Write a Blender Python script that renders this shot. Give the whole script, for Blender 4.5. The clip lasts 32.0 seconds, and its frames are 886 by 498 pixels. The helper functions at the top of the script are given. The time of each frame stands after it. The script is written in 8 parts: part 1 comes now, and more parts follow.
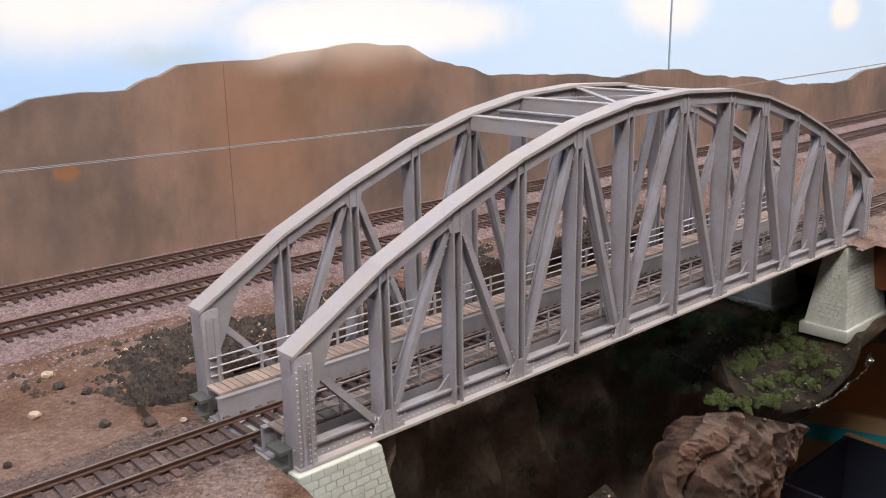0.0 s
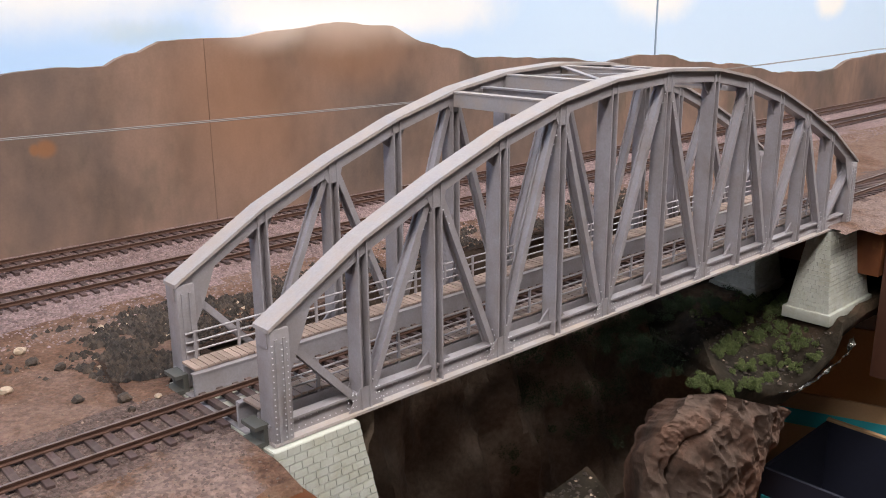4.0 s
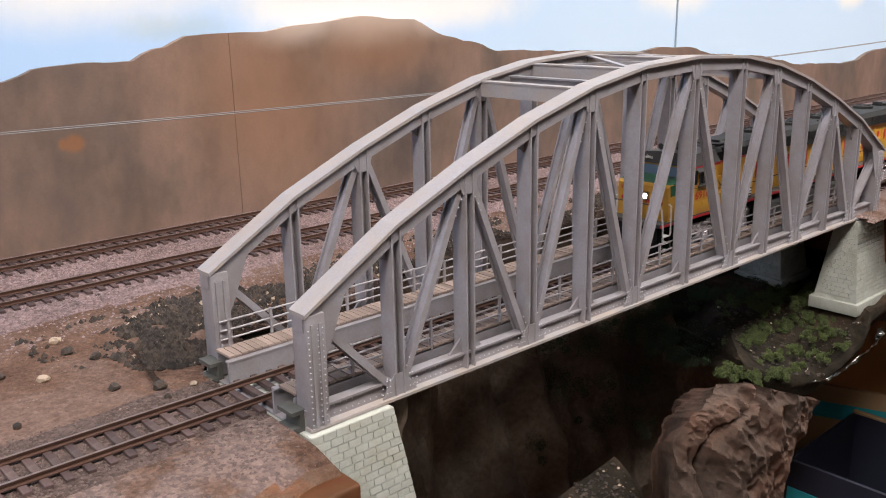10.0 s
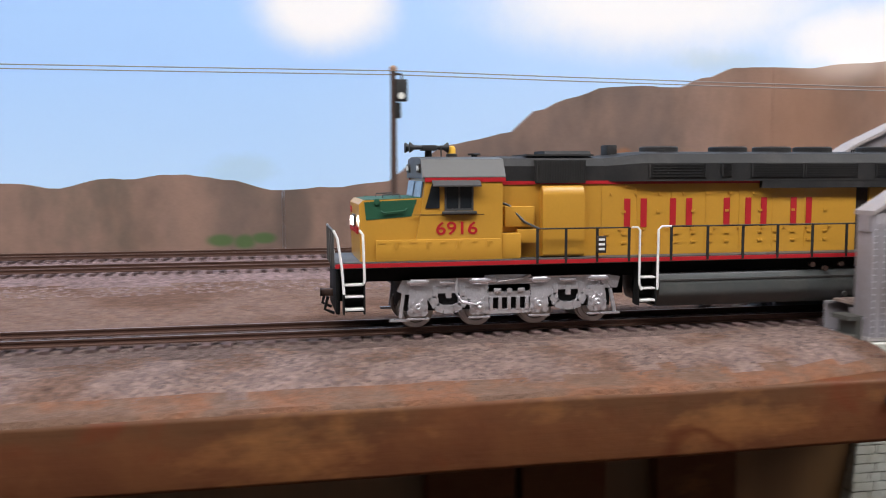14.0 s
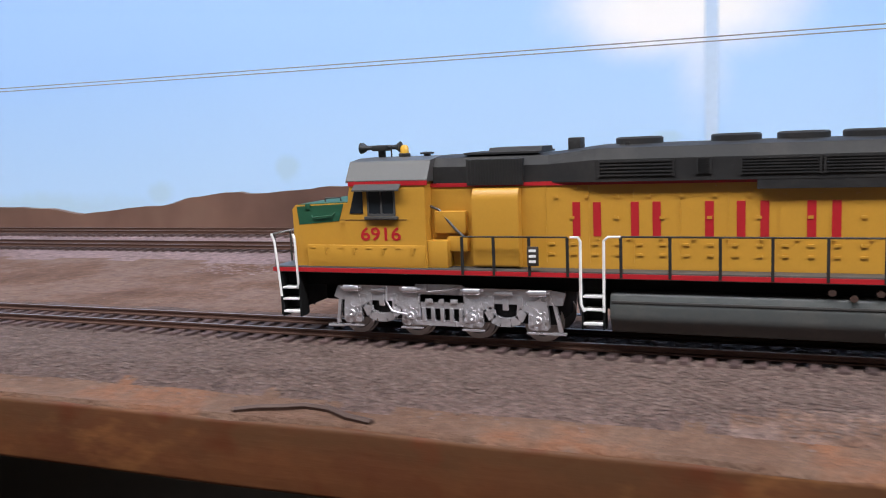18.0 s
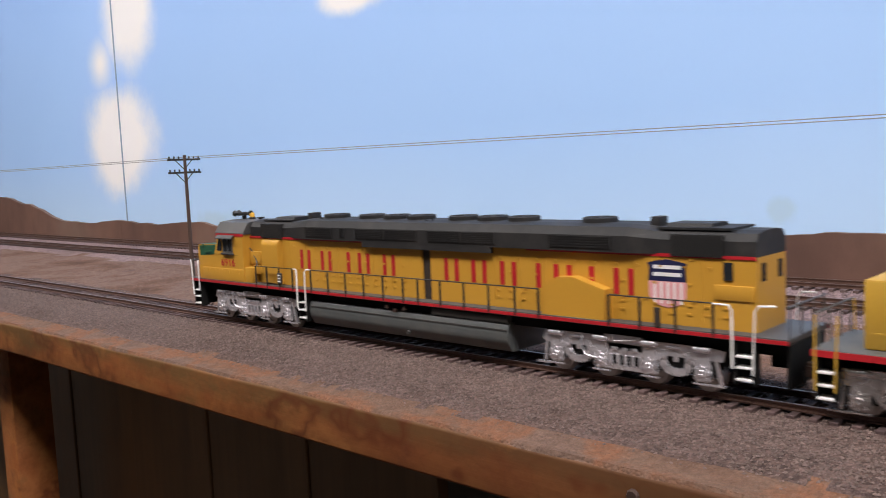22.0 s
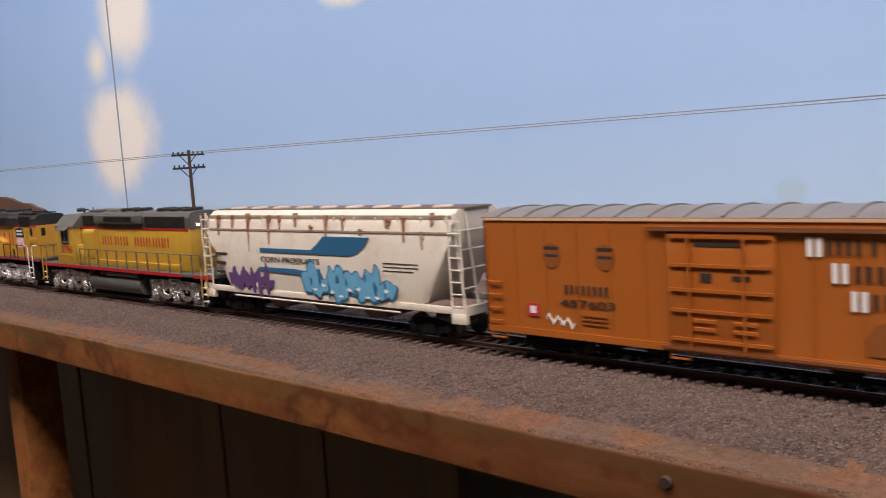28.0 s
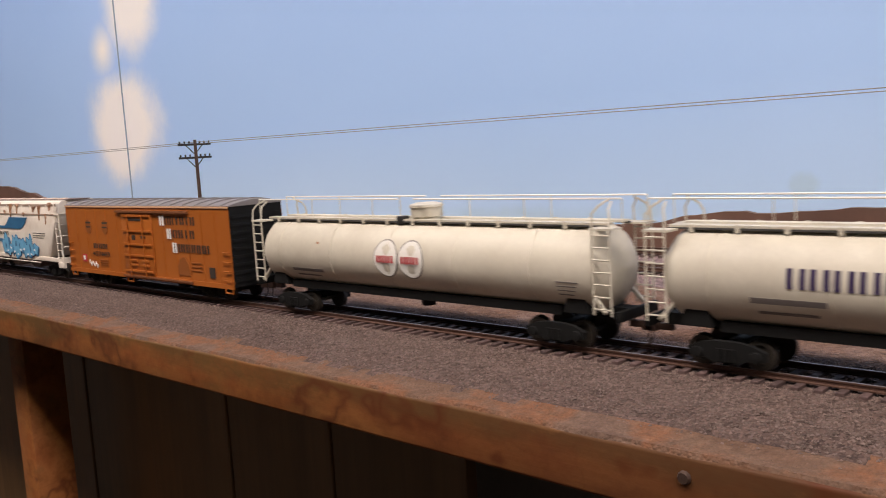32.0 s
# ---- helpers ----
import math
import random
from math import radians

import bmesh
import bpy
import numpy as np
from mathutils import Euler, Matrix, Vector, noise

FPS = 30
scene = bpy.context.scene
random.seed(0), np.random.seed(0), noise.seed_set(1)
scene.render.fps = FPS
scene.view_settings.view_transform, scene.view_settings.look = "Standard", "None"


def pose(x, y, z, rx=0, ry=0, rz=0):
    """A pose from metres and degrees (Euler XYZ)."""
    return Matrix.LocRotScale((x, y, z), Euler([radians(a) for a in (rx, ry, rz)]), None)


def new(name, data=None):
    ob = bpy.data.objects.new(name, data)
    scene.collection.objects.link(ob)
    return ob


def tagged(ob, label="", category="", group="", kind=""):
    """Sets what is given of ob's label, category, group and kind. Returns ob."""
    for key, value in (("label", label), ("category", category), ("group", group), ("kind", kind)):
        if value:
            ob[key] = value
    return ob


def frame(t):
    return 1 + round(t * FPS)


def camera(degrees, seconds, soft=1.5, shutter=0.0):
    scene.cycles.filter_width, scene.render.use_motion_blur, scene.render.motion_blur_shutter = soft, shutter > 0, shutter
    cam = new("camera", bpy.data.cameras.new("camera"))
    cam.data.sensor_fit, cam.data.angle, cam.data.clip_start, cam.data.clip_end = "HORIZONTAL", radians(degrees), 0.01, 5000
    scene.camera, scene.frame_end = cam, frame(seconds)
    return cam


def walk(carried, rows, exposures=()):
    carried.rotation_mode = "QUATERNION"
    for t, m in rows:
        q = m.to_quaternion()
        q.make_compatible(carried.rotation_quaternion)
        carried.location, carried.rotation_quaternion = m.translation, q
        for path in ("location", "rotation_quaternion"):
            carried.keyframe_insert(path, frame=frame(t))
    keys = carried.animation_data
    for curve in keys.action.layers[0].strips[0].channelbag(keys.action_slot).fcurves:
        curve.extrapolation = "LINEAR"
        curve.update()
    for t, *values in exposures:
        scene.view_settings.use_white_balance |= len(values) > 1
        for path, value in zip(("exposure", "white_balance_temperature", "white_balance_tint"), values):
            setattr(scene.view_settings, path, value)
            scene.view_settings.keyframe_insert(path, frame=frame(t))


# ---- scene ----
from mathutils.bvhtree import BVHTree
EXPOSURES = [(0.0, 0.0, 6320, 10), (8.0, 0.0, 6400, 10), (11.5, 0.0, 6400, 10), (14.0, -0.05, 6050, 10), (18.0, 0.0, 5900, 10), (21.0, -0.07, 6180, 13), (23.0, -0.1, 6420, 13), (26.0, -0.1, 6520, 14), (28.0, -0.36, 6900, 17), (30.0, -0.2, 6800, 17), (32.0, -0.3, 7000, 18)]
cam = camera(53.53, 32.0, soft=1.0, shutter=0.5)

# seconds, place in metres, yaw, pitch, roll in degrees
PATH = [
    (0, -0.1411, -0.2697, 0.1445, -42.04, -15.03, 0.98),
    (0.5, -0.1384, -0.2725, 0.1438, -41.96, -14.64, 0.40),
    (1, -0.1382, -0.2738, 0.1400, -42.42, -14.69, 0.13),
    (1.5, -0.1375, -0.2741, 0.1386, -42.76, -15.17, -0.02),
    (2, -0.1389, -0.2738, 0.1383, -43.05, -15.23, -0.07),
    (2.5, -0.1389, -0.2737, 0.1385, -43.00, -15.25, -0.10),
    (3, -0.1379, -0.2710, 0.1381, -42.86, -15.49, 0.14),
    (3.5, -0.1374, -0.2696, 0.1378, -42.83, -15.70, 0.25),
    (5.5, -0.1382, -0.2683, 0.1373, -42.60, -15.28, 0.92),
    (6, -0.1376, -0.2656, 0.1360, -42.55, -15.30, 0.84),
    (6.5, -0.1387, -0.2666, 0.1352, -42.58, -15.42, 0.97),
    (7, -0.1398, -0.2681, 0.1350, -42.66, -15.48, 0.86),
    (7.5, -0.1392, -0.2682, 0.1355, -42.62, -15.53, 0.82),
    (8, -0.1384, -0.2666, 0.1352, -42.51, -15.58, 0.72),
    (8.5, -0.1383, -0.2645, 0.1337, -42.49, -15.87, 1.11),
    (9, -0.1396, -0.2651, 0.1337, -42.41, -15.99, 1.24),
    (9.5, -0.1414, -0.2672, 0.1336, -42.29, -15.82, 1.23),
    (10, -0.1438, -0.2664, 0.1336, -41.97, -15.71, 1.04),
    (10.5, -0.1457, -0.2663, 0.1341, -41.39, -15.70, 0.93),
    (11, -0.1486, -0.2656, 0.1323, -40.64, -15.77, 0.80),
    (11.5, -0.1557, -0.2658, 0.1252, -39.05, -15.63, 0.09),
    (12, -0.1537, -0.2673, 0.1131, -34.52, -15.47, 1.26),
    (12.5, -0.1326, -0.2799, 0.0883, -21.67, -13.89, 2.43),
    (13, -0.1508, -0.2774, 0.0757, -17.20, -10.20, 0.92),
    (13.5, -0.1633, -0.2851, 0.0612, -14.10, -6.72, 0.03),
    (14, -0.1870, -0.2852, 0.0505, -10.84, -5.16, 0.16),
    (14.5, -0.2168, -0.2725, 0.0455, -7.20, -4.61, 0.52),
    (16.5, -0.3347, -0.2623, 0.0478, 8.07, -5.83, 1.69),
    (17, -0.3628, -0.2533, 0.0503, 12.01, -6.02, 1.97),
    (17.5, -0.3917, -0.2513, 0.0530, 16.53, -6.32, 2.14),
    (18, -0.4165, -0.2517, 0.0617, 21.85, -7.57, 2.39),
    (18.5, -0.4366, -0.2528, 0.0670, 26.42, -7.34, 3.14),
    (19, -0.4549, -0.2562, 0.0747, 29.14, -7.63, 3.52),
    (19.5, -0.4741, -0.2615, 0.0817, 32.57, -7.69, 3.40),
    (20, -0.4865, -0.2634, 0.0792, 35.98, -6.59, 3.63),
    (20.5, -0.4937, -0.2679, 0.0826, 37.60, -6.63, 4.02),
    (21, -0.5050, -0.2729, 0.0815, 39.88, -6.00, 3.58),
    (21.5, -0.5113, -0.2791, 0.0833, 41.97, -5.65, 3.01),
    (22, -0.5149, -0.2814, 0.0812, 43.07, -5.64, 2.53),
    (22.5, -0.5162, -0.2816, 0.0818, 42.76, -5.88, 2.37),
    (23, -0.5171, -0.2791, 0.0798, 42.75, -5.92, 2.48),
    (23.5, -0.5184, -0.2807, 0.0793, 43.06, -6.09, 2.51),
    (24, -0.5204, -0.2860, 0.0802, 42.97, -6.33, 2.91),
    (24.5, -0.5215, -0.2917, 0.0820, 42.72, -6.34, 3.25),
    (25, -0.5224, -0.2949, 0.0815, 42.87, -6.19, 3.54),
    (25.5, -0.5219, -0.2947, 0.0803, 42.77, -6.02, 2.88),
    (27.5, -0.5221, -0.2880, 0.0816, 42.73, -6.19, 3.74),
    (28, -0.5228, -0.2857, 0.0812, 42.70, -6.28, 3.75),
    (28.5, -0.5231, -0.2852, 0.0804, 42.74, -6.35, 3.65),
    (29, -0.5238, -0.2854, 0.0806, 42.75, -6.56, 3.75),
    (29.5, -0.5247, -0.2857, 0.0800, 42.80, -6.57, 3.78),
    (30, -0.5262, -0.2859, 0.0800, 42.93, -6.72, 3.79),
    (30.5, -0.5264, -0.2866, 0.0810, 42.92, -6.78, 3.91),
    (31, -0.5265, -0.2856, 0.0799, 42.89, -6.65, 3.94),
    (31.5, -0.5281, -0.2856, 0.0806, 42.93, -6.72, 3.43),
    (32, -0.5284, -0.2848, 0.0801, 42.93, -6.73, 3.41),
]
walk(cam, [(t, pose(x, y, z, 90 + pitch, roll, yaw)) for t, x, y, z, yaw, pitch, roll in PATH],
     exposures=EXPOSURES)

# the train's run along its track: seconds, metres
RUN = [(0, 1.2253), (7, 0.5415), (11, 0.1530), (12.5, 0.0035), (13.5, -0.0946), (14.5, -0.1942), (16.5, -0.3941), (17.5, -0.4947), (18.5, -0.5960), (20, -0.7453), (22, -0.9385), (24, -1.1330), (25.5, -1.2754), (28, -1.5025), (29.5, -1.6501), (31, -1.7935), (32, -1.8919)]

# ---- world and light: a room lit by ceiling lamps ----
world = bpy.data.worlds.new("room_air")
world.use_nodes = True
world.node_tree.nodes["Background"].inputs[0].default_value = (0.9, 0.93, 1.0, 1)
world.node_tree.nodes["Background"].inputs[1].default_value = 0.15
scene.world = world
scene.view_settings.exposure = 0.0

U = 0.001
LAMPS = [(-1.75, -0.52, 1.12), (-0.55, -0.52, 1.12), (0.65, -0.52, 1.12), (1.7, -0.52, 1.12)]


def ceiling_lamps():
    for x, y, z in LAMPS:
        data = bpy.data.lights.new("ceiling_lamp_light", "AREA")
        data.shape, data.size, data.size_y = "RECTANGLE", 1.0, 0.28
        data.energy, data.color = 14.0, (1.0, 0.965, 0.93)
        ob = new("ceiling_lamp_light", data)
        ob.matrix_world = pose(x, y, z - 0.035)

# ---- materials ----
def nodes_of(name):
    m = bpy.data.materials.new(name)
    m.use_nodes = True
    t = m.node_tree
    return m, t, t.nodes["Principled BSDF"]


def link(t, a, b):
    t.links.new(a, b)


def noise_tex(t, coord, scale, detail=4.0, rough=0.6, stretch=None):
    n = t.nodes.new("ShaderNodeTexNoise")
    n.inputs["Scale"].default_value = scale
    n.inputs["Detail"].default_value = detail
    n.inputs["Roughness"].default_value = rough
    if stretch:
        mp = t.nodes.new("ShaderNodeMapping")
        mp.inputs["Scale"].default_value = stretch
        link(t, coord, mp.inputs["Vector"])
        coord = mp.outputs["Vector"]
    link(t, coord, n.inputs["Vector"])
    return n.outputs["Fac"]


def ramp(t, fac, stops):
    r = t.nodes.new("ShaderNodeValToRGB")
    e = r.color_ramp.elements
    while len(e) < len(stops):
        e.new(0.5)
    for i, (p, c) in enumerate(stops):
        e[i].position, e[i].color = p, (*c, 1)
    link(t, fac, r.inputs["Fac"])
    return r.outputs["Color"]


def mixed(t, fac, a, b, mode="MIX"):
    n = t.nodes.new("ShaderNodeMix")
    n.data_type, n.blend_type = "RGBA", mode
    for sock, v in ((n.inputs["Factor"], fac), (n.inputs["A"], a), (n.inputs["B"], b)):
        if hasattr(v, "links"):
            link(t, v, sock)
        else:
            sock.default_value = v if isinstance(v, float) else (*v, 1)
    return n.outputs["Result"]


def calc(t, op, a, b=0.0, c=None):
    n = t.nodes.new("ShaderNodeMath")
    n.operation = op
    for i, v in enumerate((a, b) if c is None else (a, b, c)):
        if hasattr(v, "links"):
            link(t, v, n.inputs[i])
        else:
            n.inputs[i].default_value = v
    return n.outputs[0]


def relief(t, b, height, strength=0.4, dist=0.0005):
    n = t.nodes.new("ShaderNodeBump")
    n.inputs["Strength"].default_value, n.inputs["Distance"].default_value = strength, dist
    link(t, height, n.inputs["Height"])
    link(t, n.outputs["Normal"], b.inputs["Normal"])


def tint(c, k):
    return tuple(min(1.0, v * k) for v in c)


def mat(name, col, rough=0.6, metal=0.0, var=0.12, grain=900.0, wear=35.0, dirt=None, dirt_amount=0.0, bump=0.15, dist=0.0003,
        stretch=None, random_by=None, random_amount=0.25, coat=0.0):
    """A paint, plastic, wood or soil: grain, broad wear, optional dirt, and a tint of its own for each piece."""
    m, t, b = nodes_of(name)
    co = t.nodes.new("ShaderNodeTexCoord").outputs["Object"]
    fine = noise_tex(t, co, grain, 3.0, 0.65, stretch)
    broad = noise_tex(t, co, wear, 4.0, 0.6)
    c = ramp(t, fine, [(0.25, tint(col, 1 - var)), (0.75, tint(col, 1 + var))])
    c = mixed(t, calc(t, "MULTIPLY", broad, 0.55), c, tint(col, 1 - 1.4 * var))
    if dirt:
        spots = ramp(t, noise_tex(t, co, wear * 2.3, 6.0, 0.7), [(0.52 - dirt_amount * 0.25, (0, 0, 0)), (0.72, (1, 1, 1))])
        c = mixed(t, calc(t, "MULTIPLY", spots, min(1.0, dirt_amount * 1.6)), c, dirt)
    if random_by:
        r = (t.nodes.new("ShaderNodeObjectInfo").outputs["Random"] if random_by == "object"
             else t.nodes.new("ShaderNodeNewGeometry").outputs["Random Per Island"])
        k = ramp(t, r, [(0.0, (1 - random_amount,) * 3), (1.0, (1 + random_amount,) * 3)])
        c = mixed(t, 1.0, c, k, "MULTIPLY")
    link(t, c, b.inputs["Base Color"])
    b.inputs["Metallic"].default_value = metal
    link(t, calc(t, "MULTIPLY_ADD", broad, 0.25, rough - 0.12), b.inputs["Roughness"])
    b.inputs["Coat Weight"].default_value = coat
    if bump:
        relief(t, b, fine, bump, dist)
    return m


M = {}
M["bridge"] = mat("bridge_grey", (0.32, 0.295, 0.315), 0.32, 0.0, 0.12, 1100, 32, (0.22, 0.18, 0.165), 0.45, 0.2)
M["bridge_top"] = mat("bridge_dusty_top", (0.36, 0.325, 0.325), 0.5, 0, 0.12, 900, 30, (0.40, 0.31, 0.25), 0.5, 0.2)
M["rivet"] = mat("rivet_highlight", (0.62, 0.60, 0.64), 0.35, 0.0, 0.05, 900, 40, bump=0)
M["plank"] = mat("walkway_plank", (0.30, 0.22, 0.185), 0.8, 0, 0.2, 1500, 60, bump=0.3, stretch=(1, 0.15, 1), random_by="object")
M["rail"] = mat("rail_rust", (0.115, 0.060, 0.043), 0.5, 0.35, 0.2, 900, 40, (0.10, 0.06, 0.05), 0.3, 0.1)
M["rail_top"] = mat("rail_polished", (0.28, 0.215, 0.19), 0.38, 0.7, 0.1, 900, 60, (0.2, 0.12, 0.08), 0.35, 0.05, stretch=(0.1, 1, 1))
M["tie"] = mat("tie_brown", (0.085, 0.05, 0.046), 0.75, 0, 0.25, 1500, 60, (0.2, 0.15, 0.12), 0.25, 0.3, stretch=(1, 0.2, 1), random_by="object", random_amount=0.35)
M["timber"] = None
M["yellow"] = mat("armour_yellow", (0.53, 0.27, 0.03), 0.36, 0, 0.04, 1200, 20, (0.45, 0.24, 0.03), 0.1, 0.03, coat=0.15)
M["yellow_worn"] = mat("yellow_weathered", (0.52, 0.30, 0.03), 0.5, 0, 0.07, 1200, 25, (0.40, 0.24, 0.05), 0.25, 0.04)
M["red"] = mat("stripe_red", (0.42, 0.014, 0.02), 0.4, 0, 0.06, 900, 30, bump=0)
M["roofgrey"] = mat("roof_grey", (0.020, 0.019, 0.019), 0.6, 0, 0.1, 1200, 30, (0.10, 0.085, 0.075), 0.15, 0.05)
M["roofgrey"].node_tree.nodes["Principled BSDF"].inputs["Specular IOR Level"].default_value = 0.3
M["lightgrey"] = mat("cab_grey", (0.066, 0.062, 0.059), 0.45, 0, 0.05, 1200, 30, bump=0.03)
M["tankgrey"] = mat("tank_grey", (0.075, 0.08, 0.078), 0.4, 0, 0.08, 900, 25, (0.2, 0.17, 0.14), 0.15, 0.04)
M["black"] = mat("frame_black", (0.010, 0.010, 0.010), 0.7, 0, 0.2, 900, 40, bump=0.05)
M["black"].node_tree.nodes["Principled BSDF"].inputs["Specular IOR Level"].default_value = 0.15
M["grille"] = mat("grille_black", (0.02, 0.019, 0.018), 0.55, 0, 0.2, 1200, 40, bump=0.1)
M["green"] = mat("nose_green", (0.015, 0.085, 0.040), 0.55, 0, 0.1, 1200, 40, bump=0.03)
M["chrome"] = mat("truck_silver", (0.80, 0.77, 0.80), 0.24, 0.72, 0.08, 400, 60, (0.25, 0.22, 0.22), 0.25, 0.45, 0.0005)
M["silver"] = mat("truck_dull_silver", (0.75, 0.72, 0.72), 0.26, 0.9, 0.1, 700, 60, (0.14, 0.11, 0.09), 0.4, 0.2)
M["weathered"] = mat("weathered_grey", (0.088, 0.086, 0.078), 0.55, 0, 0.12, 900, 30, (0.14, 0.12, 0.09), 0.3, 0.05)
M["white"] = mat("rail_white", (0.80, 0.78, 0.76), 0.45, 0, 0.03, 900, 40, bump=0)
M["steel"] = mat("wheel_steel", (0.45, 0.42, 0.4), 0.3, 0.9, 0.1, 900, 60, bump=0.05)
M["wheeldark"] = mat("wheel_grimy", (0.028, 0.022, 0.016), 0.6, 0.2, 0.2, 900, 60, bump=0.1)
M["darkmetal"] = mat("coupler_rust", (0.07, 0.04, 0.03), 0.6, 0.4, 0.2, 900, 60, bump=0.1)
M["navy"] = mat("navy", (0.012, 0.014, 0.06), 0.45, 0, 0.05, bump=0)
M["pink"] = mat("stripe_pale_red", (0.72, 0.33, 0.33), 0.45, 0, 0.05, bump=0)
M["hopper"] = mat("hopper_white", (0.76, 0.69, 0.60), 0.6, 0, 0.06, 900, 18, (0.46, 0.32, 0.22), 0.26, 0.06, stretch=(1, 1, 0.2))
M["seamband"] = mat("hopper_seam", (0.46, 0.36, 0.29), 0.7, 0, 0.25, 400, 40, (0.24, 0.13, 0.07), 0.5, 0.1)
M["rust"] = mat("rust_streak", (0.33, 0.15, 0.07), 0.8, 0, 0.35, 500, 60, (0.55, 0.42, 0.32), 0.45, bump=0.1)
M["brownband"] = mat("roof_brown", (0.14, 0.10, 0.085), 0.7, 0, 0.2, 900, 40, bump=0.1)
M["blue"] = mat("stripe_blue", (0.02, 0.13, 0.27), 0.5, 0, 0.06, bump=0)
M["skyblue"] = mat("spray_blue", (0.13, 0.40, 0.62), 0.55, 0, 0.15, 300, 80, bump=0)
M["purple"] = mat("spray_purple", (0.12, 0.055, 0.17), 0.55, 0, 0.15, 300, 80, bump=0)
M["orange"] = mat("boxcar_orange", (0.385, 0.103, 0.011), 0.5, 0, 0.05, 1000, 16, (0.42, 0.14, 0.03), 0.2, 0.05)
M["carroof"] = mat("boxcar_roof", (0.22, 0.20, 0.195), 0.55, 0.1, 0.1, 900, 30, (0.18, 0.12, 0.1), 0.3, 0.1)
M["tankwhite"] = mat("tank_white", (0.60, 0.555, 0.455), 0.5, 0, 0.06, 900, 14, (0.38, 0.33, 0.26), 0.3, 0.04, stretch=(1, 1, 0.3))
M["decal"] = mat("decal_black", (0.035, 0.025, 0.02), 0.6, 0, 0.1, bump=0)
M["glass"] = mat("cab_glass", (0.015, 0.018, 0.022), 0.08, 0, 0.1, bump=0)
M["windshield"] = mat("windshield_pane", (0.10, 0.15, 0.22), 0.1, 0, 0.1, bump=0)
M["amber"] = mat("beacon_amber", (0.75, 0.42, 0.05), 0.2, 0, 0.05, bump=0)
M["stoneblock"] = mat("pier_stone", (0.435, 0.435, 0.39), 0.75, 0, 0.06, 700, 45, (0.30, 0.28, 0.20), 0.42, 0.25, random_by="object", random_amount=0.06)
M["mortar"] = mat("pier_joint", (0.50, 0.50, 0.45), 0.85, 0, 0.06, 700, 60, bump=0.2)
M["wire"] = mat("line_wire", (0.24, 0.22, 0.22), 0.5, 0, 0.1, bump=0)
M["pole"] = mat("pole_brown", (0.075, 0.042, 0.03), 0.7, 0, 0.2, 900, 60, bump=0.2, stretch=(1, 1, 0.1))
M["yellowbox"] = mat("relay_yellow", (0.78, 0.60, 0.02), 0.5, 0, 0.05, bump=0)
M["cardboard"] = mat("cardboard", (0.44, 0.27, 0.14), 0.8, 0, 0.08, 500, 15, bump=0.1, dist=0.0006)
M["teal"] = mat("tape_teal", (0.03, 0.36, 0.42), 0.55, 0, 0.05, bump=0)
M["panel"] = mat("dark_panelling", (0.15, 0.078, 0.030), 0.45, 0, 0.3, 60, 8, bump=0.1, dist=0.001, stretch=(1, 1, 0.06), random_by="object", random_amount=0.25)
M["roomwall"] = mat("room_wall", (0.22, 0.20, 0.18), 0.8, 0, 0.03, 60, 3, bump=0.1, dist=0.002)
M["ceilingpaint"] = mat("ceiling_paint", (0.75, 0.73, 0.70), 0.85, 0, 0.03, 60, 3, bump=0.2, dist=0.002)
M["carpet"] = mat("floor_carpet", (0.10, 0.085, 0.075), 0.95, 0, 0.2, 300, 5, bump=0.4, dist=0.003)
M["rockdark"] = mat("rock_dark", (0.052, 0.039, 0.033), 0.9, 0, 0.4, 900, 60, (0.085, 0.055, 0.036), 0.4, bump=0.8, dist=0.001, random_by="island", random_amount=0.6)
M["rockpale"] = mat("rock_pale", (0.45, 0.34, 0.25), 0.85, 0, 0.2, 700, 60, bump=0.4, dist=0.0006, random_by="island", random_amount=0.3)
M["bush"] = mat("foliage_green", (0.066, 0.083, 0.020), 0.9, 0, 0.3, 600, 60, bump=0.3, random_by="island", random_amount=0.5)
# darker copy of the green, with canyon shade mixed into the colour
M["bushshaded"] = mat("foliage_shaded", (0.03, 0.048, 0.018), 0.9, 0, 0.3, 600, 60, bump=0.3, random_by="island", random_amount=0.5)
M["foil"] = mat("bare_foil", (0.62, 0.61, 0.59), 0.25, 1.0, 0.05, 300, 60, (0.06, 0.05, 0.04), 0.5, bump=0.6, dist=0.001)


def glow(name, col, power):
    m, t, b = nodes_of(name)
    b.inputs["Base Color"].default_value = (*col, 1)
    b.inputs["Emission Color"].default_value = (*col, 1)
    b.inputs["Emission Strength"].default_value = power
    return m


M["headlight"] = glow("headlight_glow", (1.0, 0.93, 0.85), 30.0)
M["diffuser"] = glow("lamp_diffuser", (1.0, 0.93, 0.85), 6.0)


